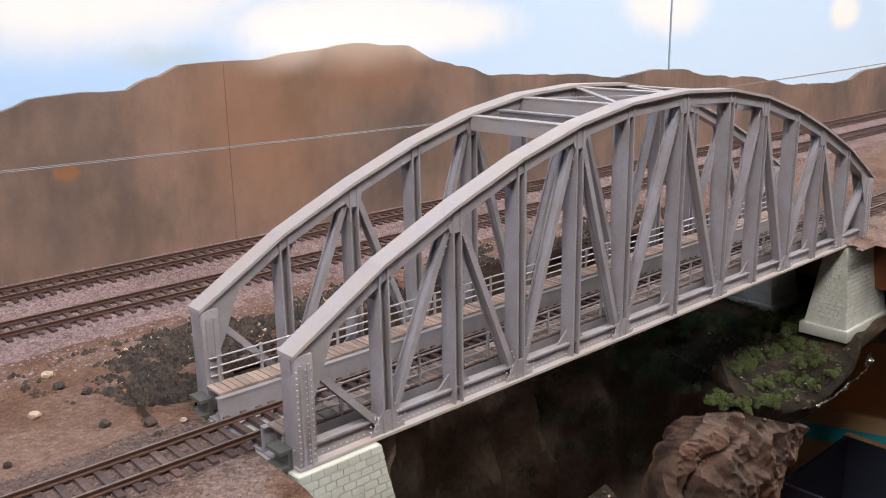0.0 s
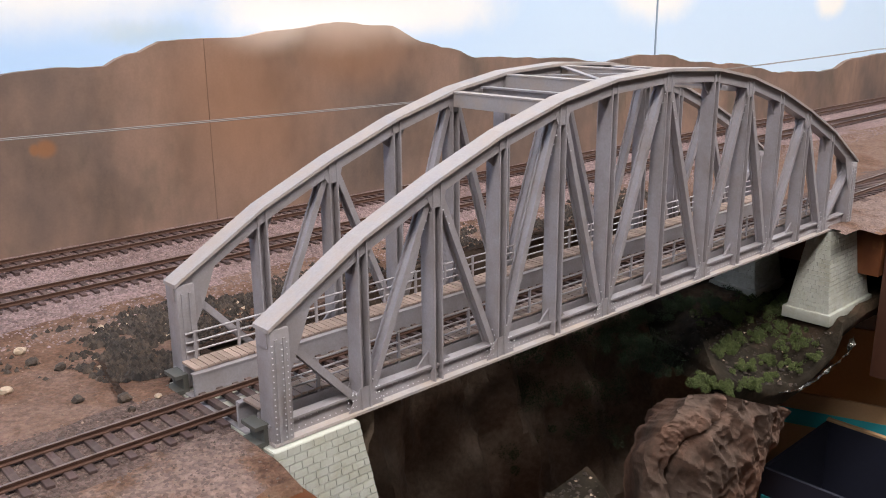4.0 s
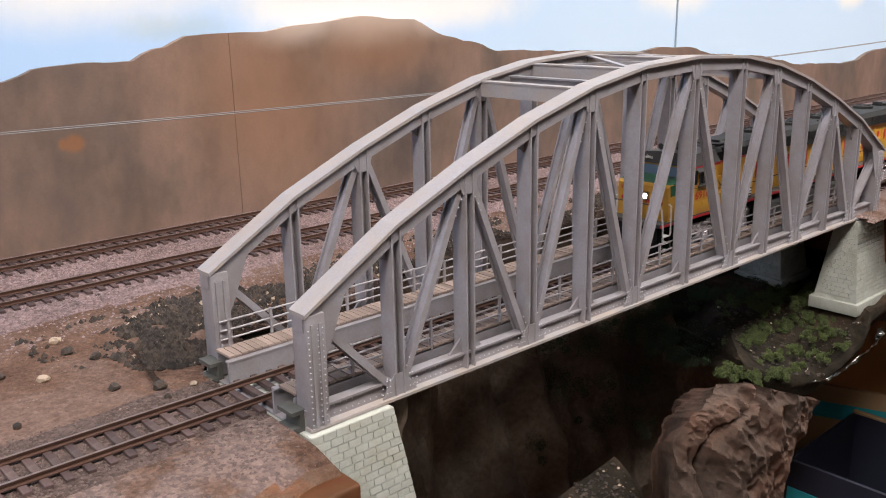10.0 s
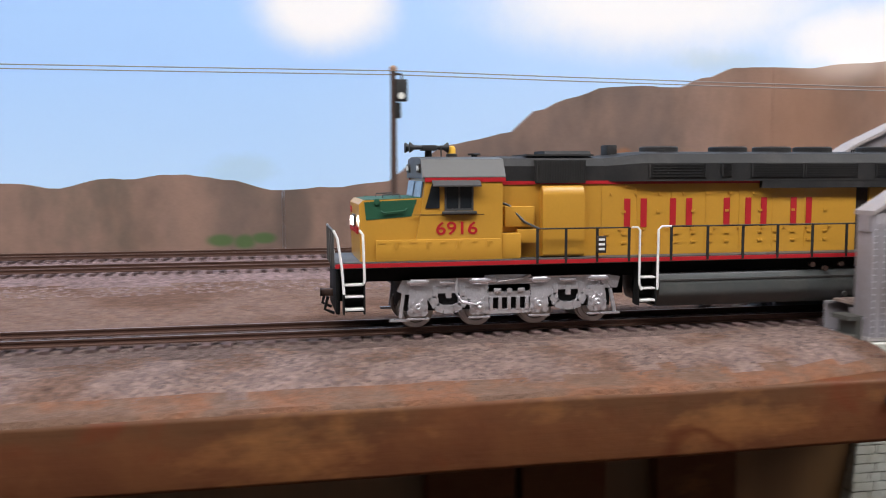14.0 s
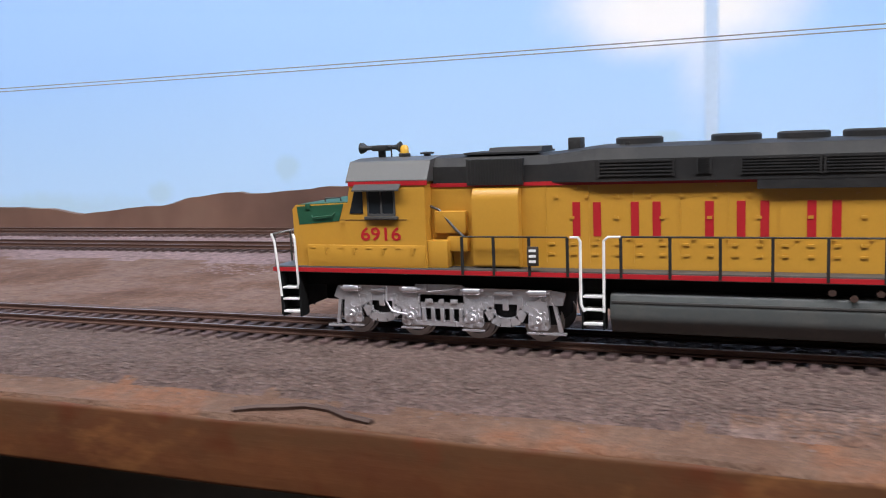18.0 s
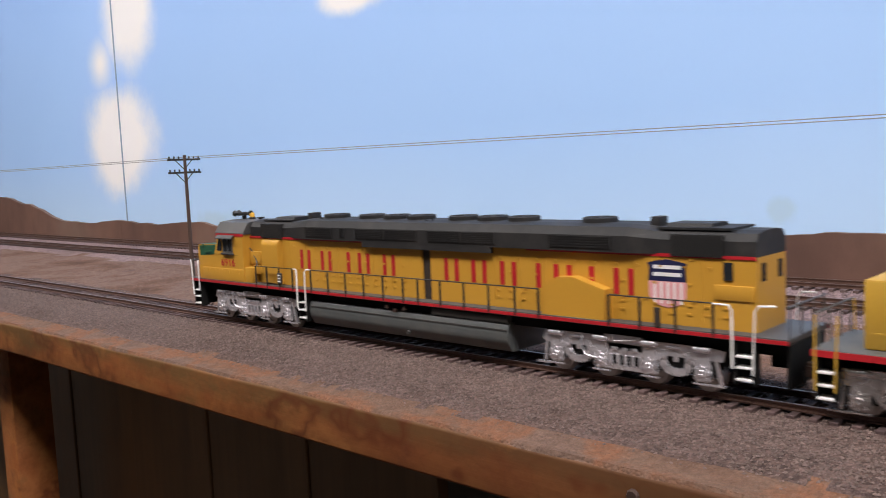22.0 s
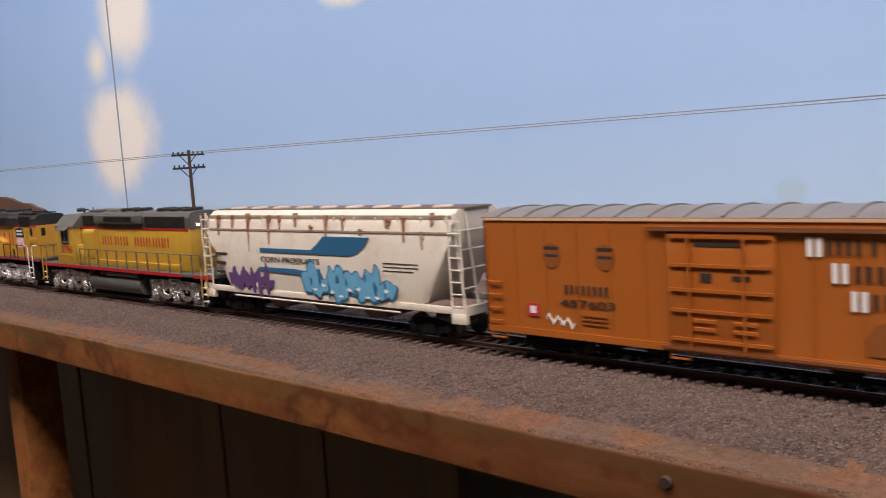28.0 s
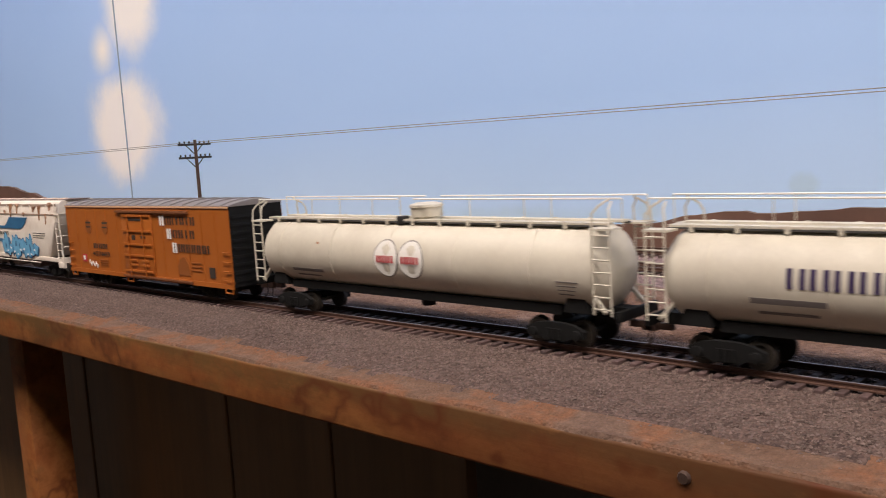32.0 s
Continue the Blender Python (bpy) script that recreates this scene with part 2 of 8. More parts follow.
def earth(name, stops, gravel=0.5, cell=650.0, disp=0.001, patch=9.0):
    """Loose ground cover: soil patches, grit and pale grains."""
    m, t, b = nodes_of(name)
    co = t.nodes.new("ShaderNodeTexCoord").outputs["Object"]
    patches = ramp(t, noise_tex(t, co, patch, 5.0, 0.62), stops)
    v = t.nodes.new("ShaderNodeTexVoronoi")
    v.inputs["Scale"].default_value = cell
    link(t, co, v.inputs["Vector"])
    grains = ramp(t, v.outputs["Color"], [(0.2, (0.55, 0.54, 0.56)), (0.8, (1.35, 1.32, 1.32))])
    grit = ramp(t, noise_tex(t, co, 260.0, 6.0, 0.75), [(0.3, (0.62, 0.6, 0.6)), (0.7, (1.3, 1.3, 1.3))])
    c = mixed(t, gravel, patches, grains, "MULTIPLY")
    c = mixed(t, 0.8, c, grit, "MULTIPLY")
    link(t, c, b.inputs["Base Color"])
    b.inputs["Roughness"].default_value = 0.95
    b.inputs["Specular IOR Level"].default_value = 0.2
    h = calc(t, "ADD", calc(t, "MULTIPLY", v.outputs["Distance"], -1.2), noise_tex(t, co, 420.0, 5.0, 0.7))
    relief(t, b, h, 0.9, disp)
    return m


M["dirt"] = earth("desert_dirt", [(0.30, (0.100, 0.052, 0.035)), (0.45, (0.165, 0.094, 0.064)), (0.55, (0.200, 0.128, 0.100)), (0.64, (0.185, 0.112, 0.080)), (0.75, (0.150, 0.094, 0.078))], 0.35, 650.0, 0.001, 17.0)
M["ballast"] = earth("grey_ballast", [(0.30, (0.094, 0.062, 0.052)), (0.55, (0.138, 0.094, 0.081)), (0.75, (0.115, 0.078, 0.067))], 0.75, 800.0)
M["strip"] = earth("sandy_strip", [(0.30, (0.115, 0.062, 0.040)), (0.46, (0.150, 0.092, 0.064)), (0.56, (0.185, 0.085, 0.046)), (0.64, (0.155, 0.097, 0.070)), (0.75, (0.118, 0.074, 0.056))], 0.15, 900.0, 0.0005, 24.0)
M["rimsoil"] = earth("gravelly_rim_soil", [(0.34, (0.100, 0.054, 0.036)), (0.43, (0.165, 0.100, 0.072)), (0.50, (0.205, 0.142, 0.120)), (0.62, (0.225, 0.160, 0.140)), (0.74, (0.185, 0.115, 0.084))], 0.6, 750.0, 0.001, 26.0)
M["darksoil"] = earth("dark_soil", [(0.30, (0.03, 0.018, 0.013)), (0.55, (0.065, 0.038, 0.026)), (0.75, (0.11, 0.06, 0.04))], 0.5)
M["ballaststone"] = mat("ballast_stone", (0.135, 0.093, 0.079), 0.9, 0, 0.15, 900, 60, bump=0.3, random_by="island", random_amount=0.38)
M["gritstone"] = mat("grit_stone", (0.24, 0.165, 0.125), 0.9, 0, 0.2, 900, 60, bump=0.3, random_by="island", random_amount=0.5)
M["sidingstone"] = mat("siding_stone", (0.27, 0.19, 0.185), 0.9, 0, 0.15, 900, 60, bump=0.3, random_by="island", random_amount=0.4)
M["siding"] = earth("siding_ballast", [(0.30, (0.20, 0.135, 0.122)), (0.55, (0.29, 0.205, 0.198)), (0.75, (0.24, 0.17, 0.16))], 0.7, 800.0)


def cloth_mat(name, stops):
    m, t, b = nodes_of(name)
    co = t.nodes.new("ShaderNodeTexCoord").outputs["Object"]
    c = ramp(t, noise_tex(t, co, 14.0, 5.0, 0.65), stops)
    c = mixed(t, 0.7, c, ramp(t, noise_tex(t, co, 300.0, 4.0, 0.7), [(0.3, (0.6, 0.6, 0.6)), (0.7, (1.3, 1.3, 1.3))]), "MULTIPLY")
    link(t, c, b.inputs["Base Color"])
    b.inputs["Roughness"].default_value = 0.8
    b.inputs["Specular IOR Level"].default_value = 0.12
    relief(t, b, noise_tex(t, co, 60.0, 6.0, 0.6), 0.7, 0.003)
    return m


M["cliff"] = cloth_mat("painted_rock_cloth", [(0.3, (0.055, 0.040, 0.033)), (0.45, (0.100, 0.068, 0.054)), (0.58, (0.150, 0.085, 0.062)), (0.8, (0.085, 0.064, 0.054))])
# ledge and rubble slope: the canyon's shade is put into this near-black brown
M["shadedrock"] = cloth_mat("shaded_ledge_cloth", [(0.3, (0.010, 0.008, 0.006)), (0.5, (0.024, 0.018, 0.012)), (0.62, (0.055, 0.035, 0.023)), (0.8, (0.026, 0.023, 0.013))])
M["cliffdark"] = cloth_mat("dark_rock_cloth", [(0.3, (0.085, 0.064, 0.050)), (0.55, (0.155, 0.113, 0.086)), (0.8, (0.22, 0.155, 0.118))])


def timber(name):
    """Stained pine: warm orange sapwood, wandering dark-red ring lines, olive stains and rubbed edges."""
    m, t, b = nodes_of(name)
    co = t.nodes.new("ShaderNodeTexCoord").outputs["Object"]
    broad = noise_tex(t, co, 26.0, 5.0, 0.62, (0.9, 1.0, 1.0))
    c = ramp(t, broad, [(0.30, (0.135, 0.038, 0.011)), (0.43, (0.190, 0.060, 0.016)), (0.53, (0.255, 0.092, 0.026)), (0.64, (0.215, 0.066, 0.018)), (0.76, (0.13, 0.036, 0.010))])
    sp = t.nodes.new("ShaderNodeSeparateXYZ")
    link(t, co, sp.inputs[0])
    # olive stain that gathers along the upper arris
    high = t.nodes.new("ShaderNodeMapRange")
    for key, v in (("From Min", -0.021), ("From Max", -0.0095), ("To Min", 0.0), ("To Max", 0.3)):
        high.inputs[key].default_value = v
    link(t, sp.outputs["Z"], high.inputs["Value"])
    olive = ramp(t, calc(t, "ADD", noise_tex(t, co, 30.0, 5.0, 0.65, (0.5, 1.2, 1.2)), high.outputs[0]), [(0.55, (0, 0, 0)), (0.78, (1, 1, 1))])
    c = mixed(t, calc(t, "MULTIPLY", olive, 0.75), c, (0.098, 0.058, 0.019))
    # darker brown timber towards the bridge
    x_dark = t.nodes.new("ShaderNodeMapRange")
    for key, v in (("From Min", -0.86), ("From Max", -0.62), ("To Min", 0.0), ("To Max", 0.65)):
        x_dark.inputs[key].default_value = v
    link(t, sp.outputs["X"], x_dark.inputs["Value"])
    c = mixed(t, x_dark.outputs[0], c, (0.078, 0.028, 0.014))
    # pale rubbed flecks
    bright = ramp(t, noise_tex(t, co, 46.0, 5.0, 0.65, (0.5, 1, 1)), [(0.56, (0, 0, 0)), (0.70, (1, 1, 1))])
    c = mixed(t, calc(t, "MULTIPLY", bright, 0.55), c, (0.32, 0.135, 0.042))
    # ring lines and bruises
    swirl = noise_tex(t, co, 24.0, 3.0, 0.55, (0.9, 1.0, 1.2))
    for count, width, amount in ((6.0, 0.32, 0.75), (13.0, 0.2, 0.15)):
        line = ramp(t, calc(t, "PINGPONG", calc(t, "MULTIPLY", swirl, count), 1.0), [(0.0, (1, 1, 1)), (width, (0, 0, 0))])
        c = mixed(t, calc(t, "MULTIPLY", line, amount), c, (0.088, 0.020, 0.006))
    knots = ramp(t, noise_tex(t, co, 40.0, 4.0, 0.6, (0.8, 1.0, 1.0)), [(0.60, (0, 0, 0)), (0.72, (1, 1, 1))])
    c = mixed(t, calc(t, "MULTIPLY", knots, 0.7), c, (0.125, 0.026, 0.008))
    grain = noise_tex(t, co, 420.0, 3.0, 0.6, (0.07, 1, 1))
    c = mixed(t, 0.12, c, ramp(t, grain, [(0.3, (0.65, 0.65, 0.65)), (0.7, (1.25, 1.25, 1.25))]), "MULTIPLY")
    b.inputs["Roughness"].default_value = 0.6
    b.inputs["Specular IOR Level"].default_value = 0.22
    link(t, c, b.inputs["Base Color"])
    relief(t, b, calc(t, "ADD", calc(t, "MULTIPLY", grain, 0.3), noise_tex(t, co, 90.0, 4.0, 0.6)), 0.35, 0.0008)
    return m


M["timber"] = timber("stained_pine")


def patch_sum(t, x, z, warp, spots):
    """A soft mask: the greatest of some elliptical patches (x, z, half width, half height, softness)."""
    total = None
    for px, pz, rx, rz, soft in spots:
        dx = calc(t, "MULTIPLY", calc(t, "SUBTRACT", x, px * U), 1 / (rx * U))
        dz = calc(t, "MULTIPLY", calc(t, "SUBTRACT", z, pz * U), 1 / (rz * U))
        d = calc(t, "SQRT", calc(t, "ADD", calc(t, "MULTIPLY", dx, dx), calc(t, "MULTIPLY", dz, dz)))
        d = calc(t, "ADD", d, warp)
        n = t.nodes.new("ShaderNodeMapRange")
        n.interpolation_type = "SMOOTHSTEP"
        n.inputs["From Min"].default_value, n.inputs["From Max"].default_value = 1.0 + soft, 1.0 - soft
        link(t, d, n.inputs["Value"])
        total = n.outputs[0] if total is None else calc(t, "MAXIMUM", total, n.outputs[0])
    return total


def painted_sky():
    m, t, b = nodes_of("painted_sky")
    co = t.nodes.new("ShaderNodeTexCoord").outputs["Object"]
    s = t.nodes.new("ShaderNodeSeparateXYZ")
    link(t, co, s.inputs[0])
    x, z = s.outputs["X"], s.outputs["Z"]
    blue = ramp(t, calc(t, "MULTIPLY", z, 2.2), [(0.0, (0.54, 0.74, 0.97)), (0.25, (0.41, 0.63, 0.98)), (0.9, (0.36, 0.57, 0.98))])
    blue = mixed(t, 0.35, blue, ramp(t, noise_tex(t, co, 3.0, 3.0, 0.5), [(0.3, (0.85, 0.9, 0.95)), (0.7, (1.1, 1.06, 1.02))]), "MULTIPLY")
    pale = t.nodes.new("ShaderNodeMapRange")
    pale.inputs["From Min"].default_value, pale.inputs["From Max"].default_value, pale.inputs["To Max"].default_value = -0.2, 0.5, 0.75
    link(t, x, pale.inputs["Value"])
    blue = mixed(t, pale.outputs[0], blue, (0.72, 0.85, 0.98))
    warp = calc(t, "MULTIPLY_ADD", noise_tex(t, co, 7.0, 5.0, 0.6), 1.1, -0.55)
    warp = calc(t, "ADD", warp, calc(t, "MULTIPLY_ADD", noise_tex(t, co, 26.0, 5.0, 0.65), 0.4, -0.2))
    # one white mask for painted cloud and for lamp reflections put into the colour
    cloud_glare = patch_sum(t, x, z, warp, CLOUD_GLARE)
    c = mixed(t, cloud_glare, blue, (0.95, 0.93, 0.92))
    warp2 = calc(t, "MULTIPLY_ADD", noise_tex(t, co, 30.0, 4.0, 0.7), 1.6, -0.8)
    trees = calc(t, "MULTIPLY", patch_sum(t, x, z, warp2, SKY_TUFTS), 0.18)
    c = mixed(t, trees, c, (0.36, 0.42, 0.20))
    link(t, c, b.inputs["Base Color"])
    b.inputs["Roughness"].default_value = 0.55
    relief(t, b, noise_tex(t, co, 80.0, 3.0, 0.5), 0.05, 0.001)
    return m


# painted cloud patches, and lamp reflections such as the oval at -1577
CLOUD_GLARE = [(269, 137, 126, 24, 0.45), (53, 159, 112, 32, 0.6), (-154, 152, 40, 25, 0.5), (509, 189, 65, 26, 0.5), (640, 149, 65, 28, 0.5), (1039, 137, 38, 20, 0.5),
          (-478, 124, 60, 25, 0.55), (-467, 161, 19, 72, 0.6), (-1577, 127, 86, 60, 0.38), (-1541, 282, 56, 62, 0.5), (-1615, 226, 22, 22, 1.0), (-1122, 236, 46, 17, 0.35)]
SKY_TUFTS = [(-736, 42, 10, 9, 0.4), (-502, 45, 9, 4, 0.5), (-485, 54, 7, 3.5, 0.5), (-206, 50, 19, 9, 0.5), (103, 121, 28, 8, 0.6), (-956, 17, 87, 9, 0.7), (-843, 27, 10, 8, 0.5), (-1366, 29, 38, 8, 0.7)]
M["sky"] = painted_sky()


def painted_hills():
    m, t, b = nodes_of("painted_hills")
    co = t.nodes.new("ShaderNodeTexCoord").outputs["Object"]
    s = t.nodes.new("ShaderNodeSeparateXYZ")
    link(t, co, s.inputs[0])
    x, z = s.outputs["X"], s.outputs["Z"]
    c = ramp(t, noise_tex(t, co, 9.0, 4.0, 0.6, (1, 1, 0.55)), [(0.32, (0.105, 0.08, 0.072)), (0.44, (0.18, 0.122, 0.098)), (0.53, (0.25, 0.16, 0.122)), (0.62, (0.19, 0.125, 0.098)), (0.72, (0.135, 0.11, 0.082))])
    c = mixed(t, 0.75, c, ramp(t, noise_tex(t, co, 24.0, 5.0, 0.65, (1, 1, 0.6)), [(0.3, (0.62, 0.63, 0.60)), (0.5, (1.0, 1.0, 1.0)), (0.7, (1.3, 1.25, 1.2))]), "MULTIPLY")
    scrub = ramp(t, noise_tex(t, co, 15.0, 5.0, 0.7, (1, 1, 0.5)), [(0.53, (0, 0, 0)), (0.68, (1, 1, 1))])
    c = mixed(t, calc(t, "MULTIPLY", scrub, 0.5), c, (0.088, 0.082, 0.062))
    c = mixed(t, 0.25, c, ramp(t, noise_tex(t, co, 700.0, 2.0, 0.6), [(0.3, (0.8, 0.8, 0.8)), (0.7, (1.2, 1.2, 1.2))]), "MULTIPLY")
    far = t.nodes.new("ShaderNodeMapRange")
    far.inputs["From Min"].default_value, far.inputs["From Max"].default_value, far.inputs["To Max"].default_value = -0.42, -0.6, 0.75
    link(t, x, far.inputs["Value"])
    rust = ramp(t, noise_tex(t, co, 6.0, 4.0, 0.6), [(0.38, (0.10, 0.045, 0.032)), (0.55, (0.17, 0.085, 0.058)), (0.68, (0.21, 0.135, 0.098))])
    c = mixed(t, far.outputs[0], c, rust)
    warp = calc(t, "MULTIPLY_ADD", noise_tex(t, co, 12.0, 4.0, 0.6), 1.0, -0.5)
    mist = calc(t, "MULTIPLY", patch_sum(t, x, z, warp, [(259, 132, 70, 20, 0.8), (189, 126, 37, 15, 0.7), (311, 126, 31, 15, 0.7)]), 0.85)
    c = mixed(t, mist, c, (0.72, 0.60, 0.52))
    warm = calc(t, "MULTIPLY", patch_sum(t, x, z, warp, [(255, 104, 65, 24, 0.7), (167, 74, 56, 56, 0.8)]), 0.45)
    c = mixed(t, warm, c, (0.36, 0.17, 0.085))
    spot = calc(t, "MULTIPLY", patch_sum(t, x, z, warp, [(34, 59, 6, 5, 0.4), (28, 59, 3, 3.5, 0.4)]), 0.55)
    c = mixed(t, spot, c, (0.34, 0.13, 0.035))
    green = calc(t, "MULTIPLY", patch_sum(t, x, z, warp, [(-219, 9, 8, 3.5, 0.4), (-205, 8, 6, 4, 0.4), (-194, 10, 7, 3, 0.4), (-137, 14, 4, 4, 0.4)]), 0.8)
    c = mixed(t, green, c, (0.05, 0.12, 0.03))
    dark = calc(t, "MULTIPLY", patch_sum(t, x, z, calc(t, "MULTIPLY", warp, 0.3), [(-176, 22, 11, 24, 0.3)]), 0.6)
    c = mixed(t, dark, c, (0.075, 0.06, 0.052))
    link(t, c, b.inputs["Base Color"])
    b.inputs["Roughness"].default_value = 0.5
    relief(t, b, noise_tex(t, co, 200.0, 3.0, 0.6), 0.1, 0.0006)
    return m


M["hills"] = painted_hills()

# ---- mesh helpers; lengths in millimetres, scaled to metres in part() ----
def box(bm, x0, x1, y0, y1, z0, z1, bev=0.0):
    m = Matrix.Translation(((x0 + x1) / 2, (y0 + y1) / 2, (z0 + z1) / 2)) @ Matrix.Diagonal((abs(x1 - x0), abs(y1 - y0), abs(z1 - z0), 1))
    vs = bmesh.ops.create_cube(bm, size=1, matrix=m)["verts"]
    if bev:
        es = list({e for v in vs for e in v.link_edges})
        bmesh.ops.bevel(bm, geom=es, offset=bev, segments=2, profile=0.5, affect="EDGES")


def cyl(bm, p, q, r, n=12, r2=None):
    p, q = Vector(p), Vector(q)
    d = q - p
    m = Matrix.Translation((p + q) / 2) @ d.to_track_quat("Z", "Y").to_matrix().to_4x4()
    bmesh.ops.create_cone(bm, cap_ends=True, segments=n, radius1=r, radius2=r if r2 is None else r2, depth=d.length, matrix=m)


def rod(bm, pts, r, n=6):
    """A bent round bar through the points."""
    pts = [Vector(p) for p in pts]
    rings = []
    for i, p in enumerate(pts):
        d = (pts[min(i + 1, len(pts) - 1)] - pts[max(i - 1, 0)]).normalized()
        a = d.orthogonal().normalized() if i == 0 else (a - d * a.dot(d)).normalized()
        c = d.cross(a)
        rings.append([bm.verts.new(p + r * (math.cos(k * math.tau / n) * a + math.sin(k * math.tau / n) * c)) for k in range(n)])
    for s, e in zip(rings, rings[1:]):
        for k in range(n):
            bm.faces.new((s[k], s[(k + 1) % n], e[(k + 1) % n], e[k]))
    bm.faces.new(rings[0][::-1])
    bm.faces.new(rings[-1])


def prism(bm, outline, axis, a, b):
    """An outline in the two other axes (in order), drawn from a to b along axis."""
    def at(u, v, w):
        return {"x": (w, u, v), "y": (u, w, v), "z": (u, v, w)}[axis]
    lo = [bm.verts.new(at(u, v, a)) for u, v in outline]
    hi = [bm.verts.new(at(u, v, b)) for u, v in outline]
    n = len(outline)
    for i in range(n):
        bm.faces.new((lo[i], lo[(i + 1) % n], hi[(i + 1) % n], hi[i]))
    bm.faces.new(lo[::-1])
    bm.faces.new(hi)


def beam(bm, p, q, w, h, side=(0, 1, 0)):
    """A straight bar of rectangular section from p to q; w along side, h square to it."""
    p, q = Vector(p), Vector(q)
    d = (q - p).normalized()
    s = Vector(side)
    s = (s - d * s.dot(d)).normalized()
    u = d.cross(s)
    ring = []
    for c in (p, q):
        ring.append([bm.verts.new(c + s * (a * w / 2) + u * (b * h / 2)) for a, b in ((-1, -1), (1, -1), (1, 1), (-1, 1))])
    for k in range(4):
        bm.faces.new((ring[0][k], ring[0][(k + 1) % 4], ring[1][(k + 1) % 4], ring[1][k]))
    bm.faces.new(ring[0][::-1])
    bm.faces.new(ring[1])


def rounded(pts, r, n=4):
    """A closed outline with its corners rounded."""
    out = []
    m = len(pts)
    for i in range(m):
        p, a, b = Vector(pts[i]), Vector(pts[i - 1]), Vector(pts[(i + 1) % m])
        k = min(r, (a - p).length / 2.01, (b - p).length / 2.01)
        s, e = p + (a - p).normalized() * k, p + (b - p).normalized() * k
        for j in range(n + 1):
            f = j / n
            out.append(tuple((1 - f) ** 2 * s + 2 * f * (1 - f) * p + f * f * e))
    return out


def lathe(bm, profile, n=16, axis="x", centre=(0, 0, 0)):
    """A turned body: (along, radius) pairs about an axis."""
    rings = []
    c = Vector(centre)
    for a, r in profile:
        ring = []
        for k in range(n):
            u, v = r * math.cos(k * math.tau / n), r * math.sin(k * math.tau / n)
            ring.append(bm.verts.new(c + Vector({"x": (a, u, v), "y": (u, a, v), "z": (u, v, a)}[axis])))
        rings.append(ring)
    for s, e in zip(rings, rings[1:]):
        for k in range(n):
            bm.faces.new((s[k], s[(k + 1) % n], e[(k + 1) % n], e[k]))
    bm.faces.new(rings[0][::-1])
    bm.faces.new(rings[-1])


ORIGIN = [0.0]


def finish(bm, name, material, smooth=None):
    bmesh.ops.recalc_face_normals(bm, faces=bm.faces)
    if ORIGIN[0]:
        bm.transform(Matrix.Translation((-ORIGIN[0], 0, 0)))
    bm.transform(Matrix.Diagonal((U, U, U, 1)))
    me = bpy.data.meshes.new(name)
    bm.to_mesh(me)
    bm.free()
    me.materials.append(M[material])
    if smooth:
        for p in me.polygons:
            p.use_smooth = True
        me.set_sharp_from_angle(angle=radians(smooth))
    return me


def part(name, bm, material, parent, label="", smooth=35):
    ob = new(name, finish(bm, name, material, smooth))
    ob.parent = parent
    if label:
        ob["label"] = label
    return ob


def thing(name, x, y, z, label, category, group="", kind="", turn=0):
    ob = new(name)
    ob.empty_display_size = 0.01
    ob.matrix_basis = pose(x * U, y * U, z * U, 0, 0, turn)
    return tagged(ob, label, category, group, kind)


def solo(name, bm, material, label, category, group="", kind="", smooth=35, at=(0, 0, 0)):
    ob = new(name, finish(bm, name, material, smooth))
    ob.location = Vector(at) * U
    return tagged(ob, label, category, group, kind)


def copies(me, name, parent, places):
    """Alike pieces on one mesh, each an object of its own."""
    for p in places:
        ob = new(name, me)
        ob.parent = parent
        ob.matrix_basis = p


def B():
    return bmesh.new()


def step(a, b, x):
    f = min(1.0, max(0.0, (x - a) / (b - a)))
    return f * f * (3 - 2 * f)


def nz(x, y, z=0.0, s=0.01):
    return noise.noise(Vector((x * s, y * s, z * s)))

# ---- the setting: room, layout top, backdrop ----
RAIL_GAP, BACK = 8.25, 251.0
# back sidings: place and height
SIDINGS = ((163.0, 4.3), (219.5, 5.4))
HILLS = [(-2700, 70), (-2194, 68), (-1953, 57), (-1870, 46), (-1740, 23), (-1667, 21), (-1592, 26), (-1498, 22), (-1403, 26), (-1328, 20), (-1238, 17), (-1171, 21),
         (-1081, 15), (-968, 18), (-904, 13), (-847, 18), (-780, 27), (-742, 26), (-704, 30), (-654, 29), (-607, 34), (-560, 37), (-517, 36), (-470, 40), (-402, 42), (-332, 43),
         (-309, 41), (-279, 45), (-240, 48), (-212, 44), (-185, 39), (-150, 40), (-121, 43), (-100, 55), (-82, 65), (-60, 70), (-42, 73), (-24, 87), (-5, 95), (32, 104), (70, 103),
         (90, 109), (112, 117), (158, 117), (198, 121), (246, 125), (289, 121), (328, 108), (346, 104), (382, 95), (431, 92), (493, 89), (550, 82), (603, 86), (652, 85), (717, 74), (788, 69),
         (910, 53), (971, 50), (1034, 48), (1118, 60), (1209, 63), (1385, 68), (2000, 60)]


def hill_height(x):
    for (a, p), (b, q) in zip(HILLS, HILLS[1:]):
        if a <= x <= b:
            return p + (q - p) * step(a, b, x)
    return 60.0


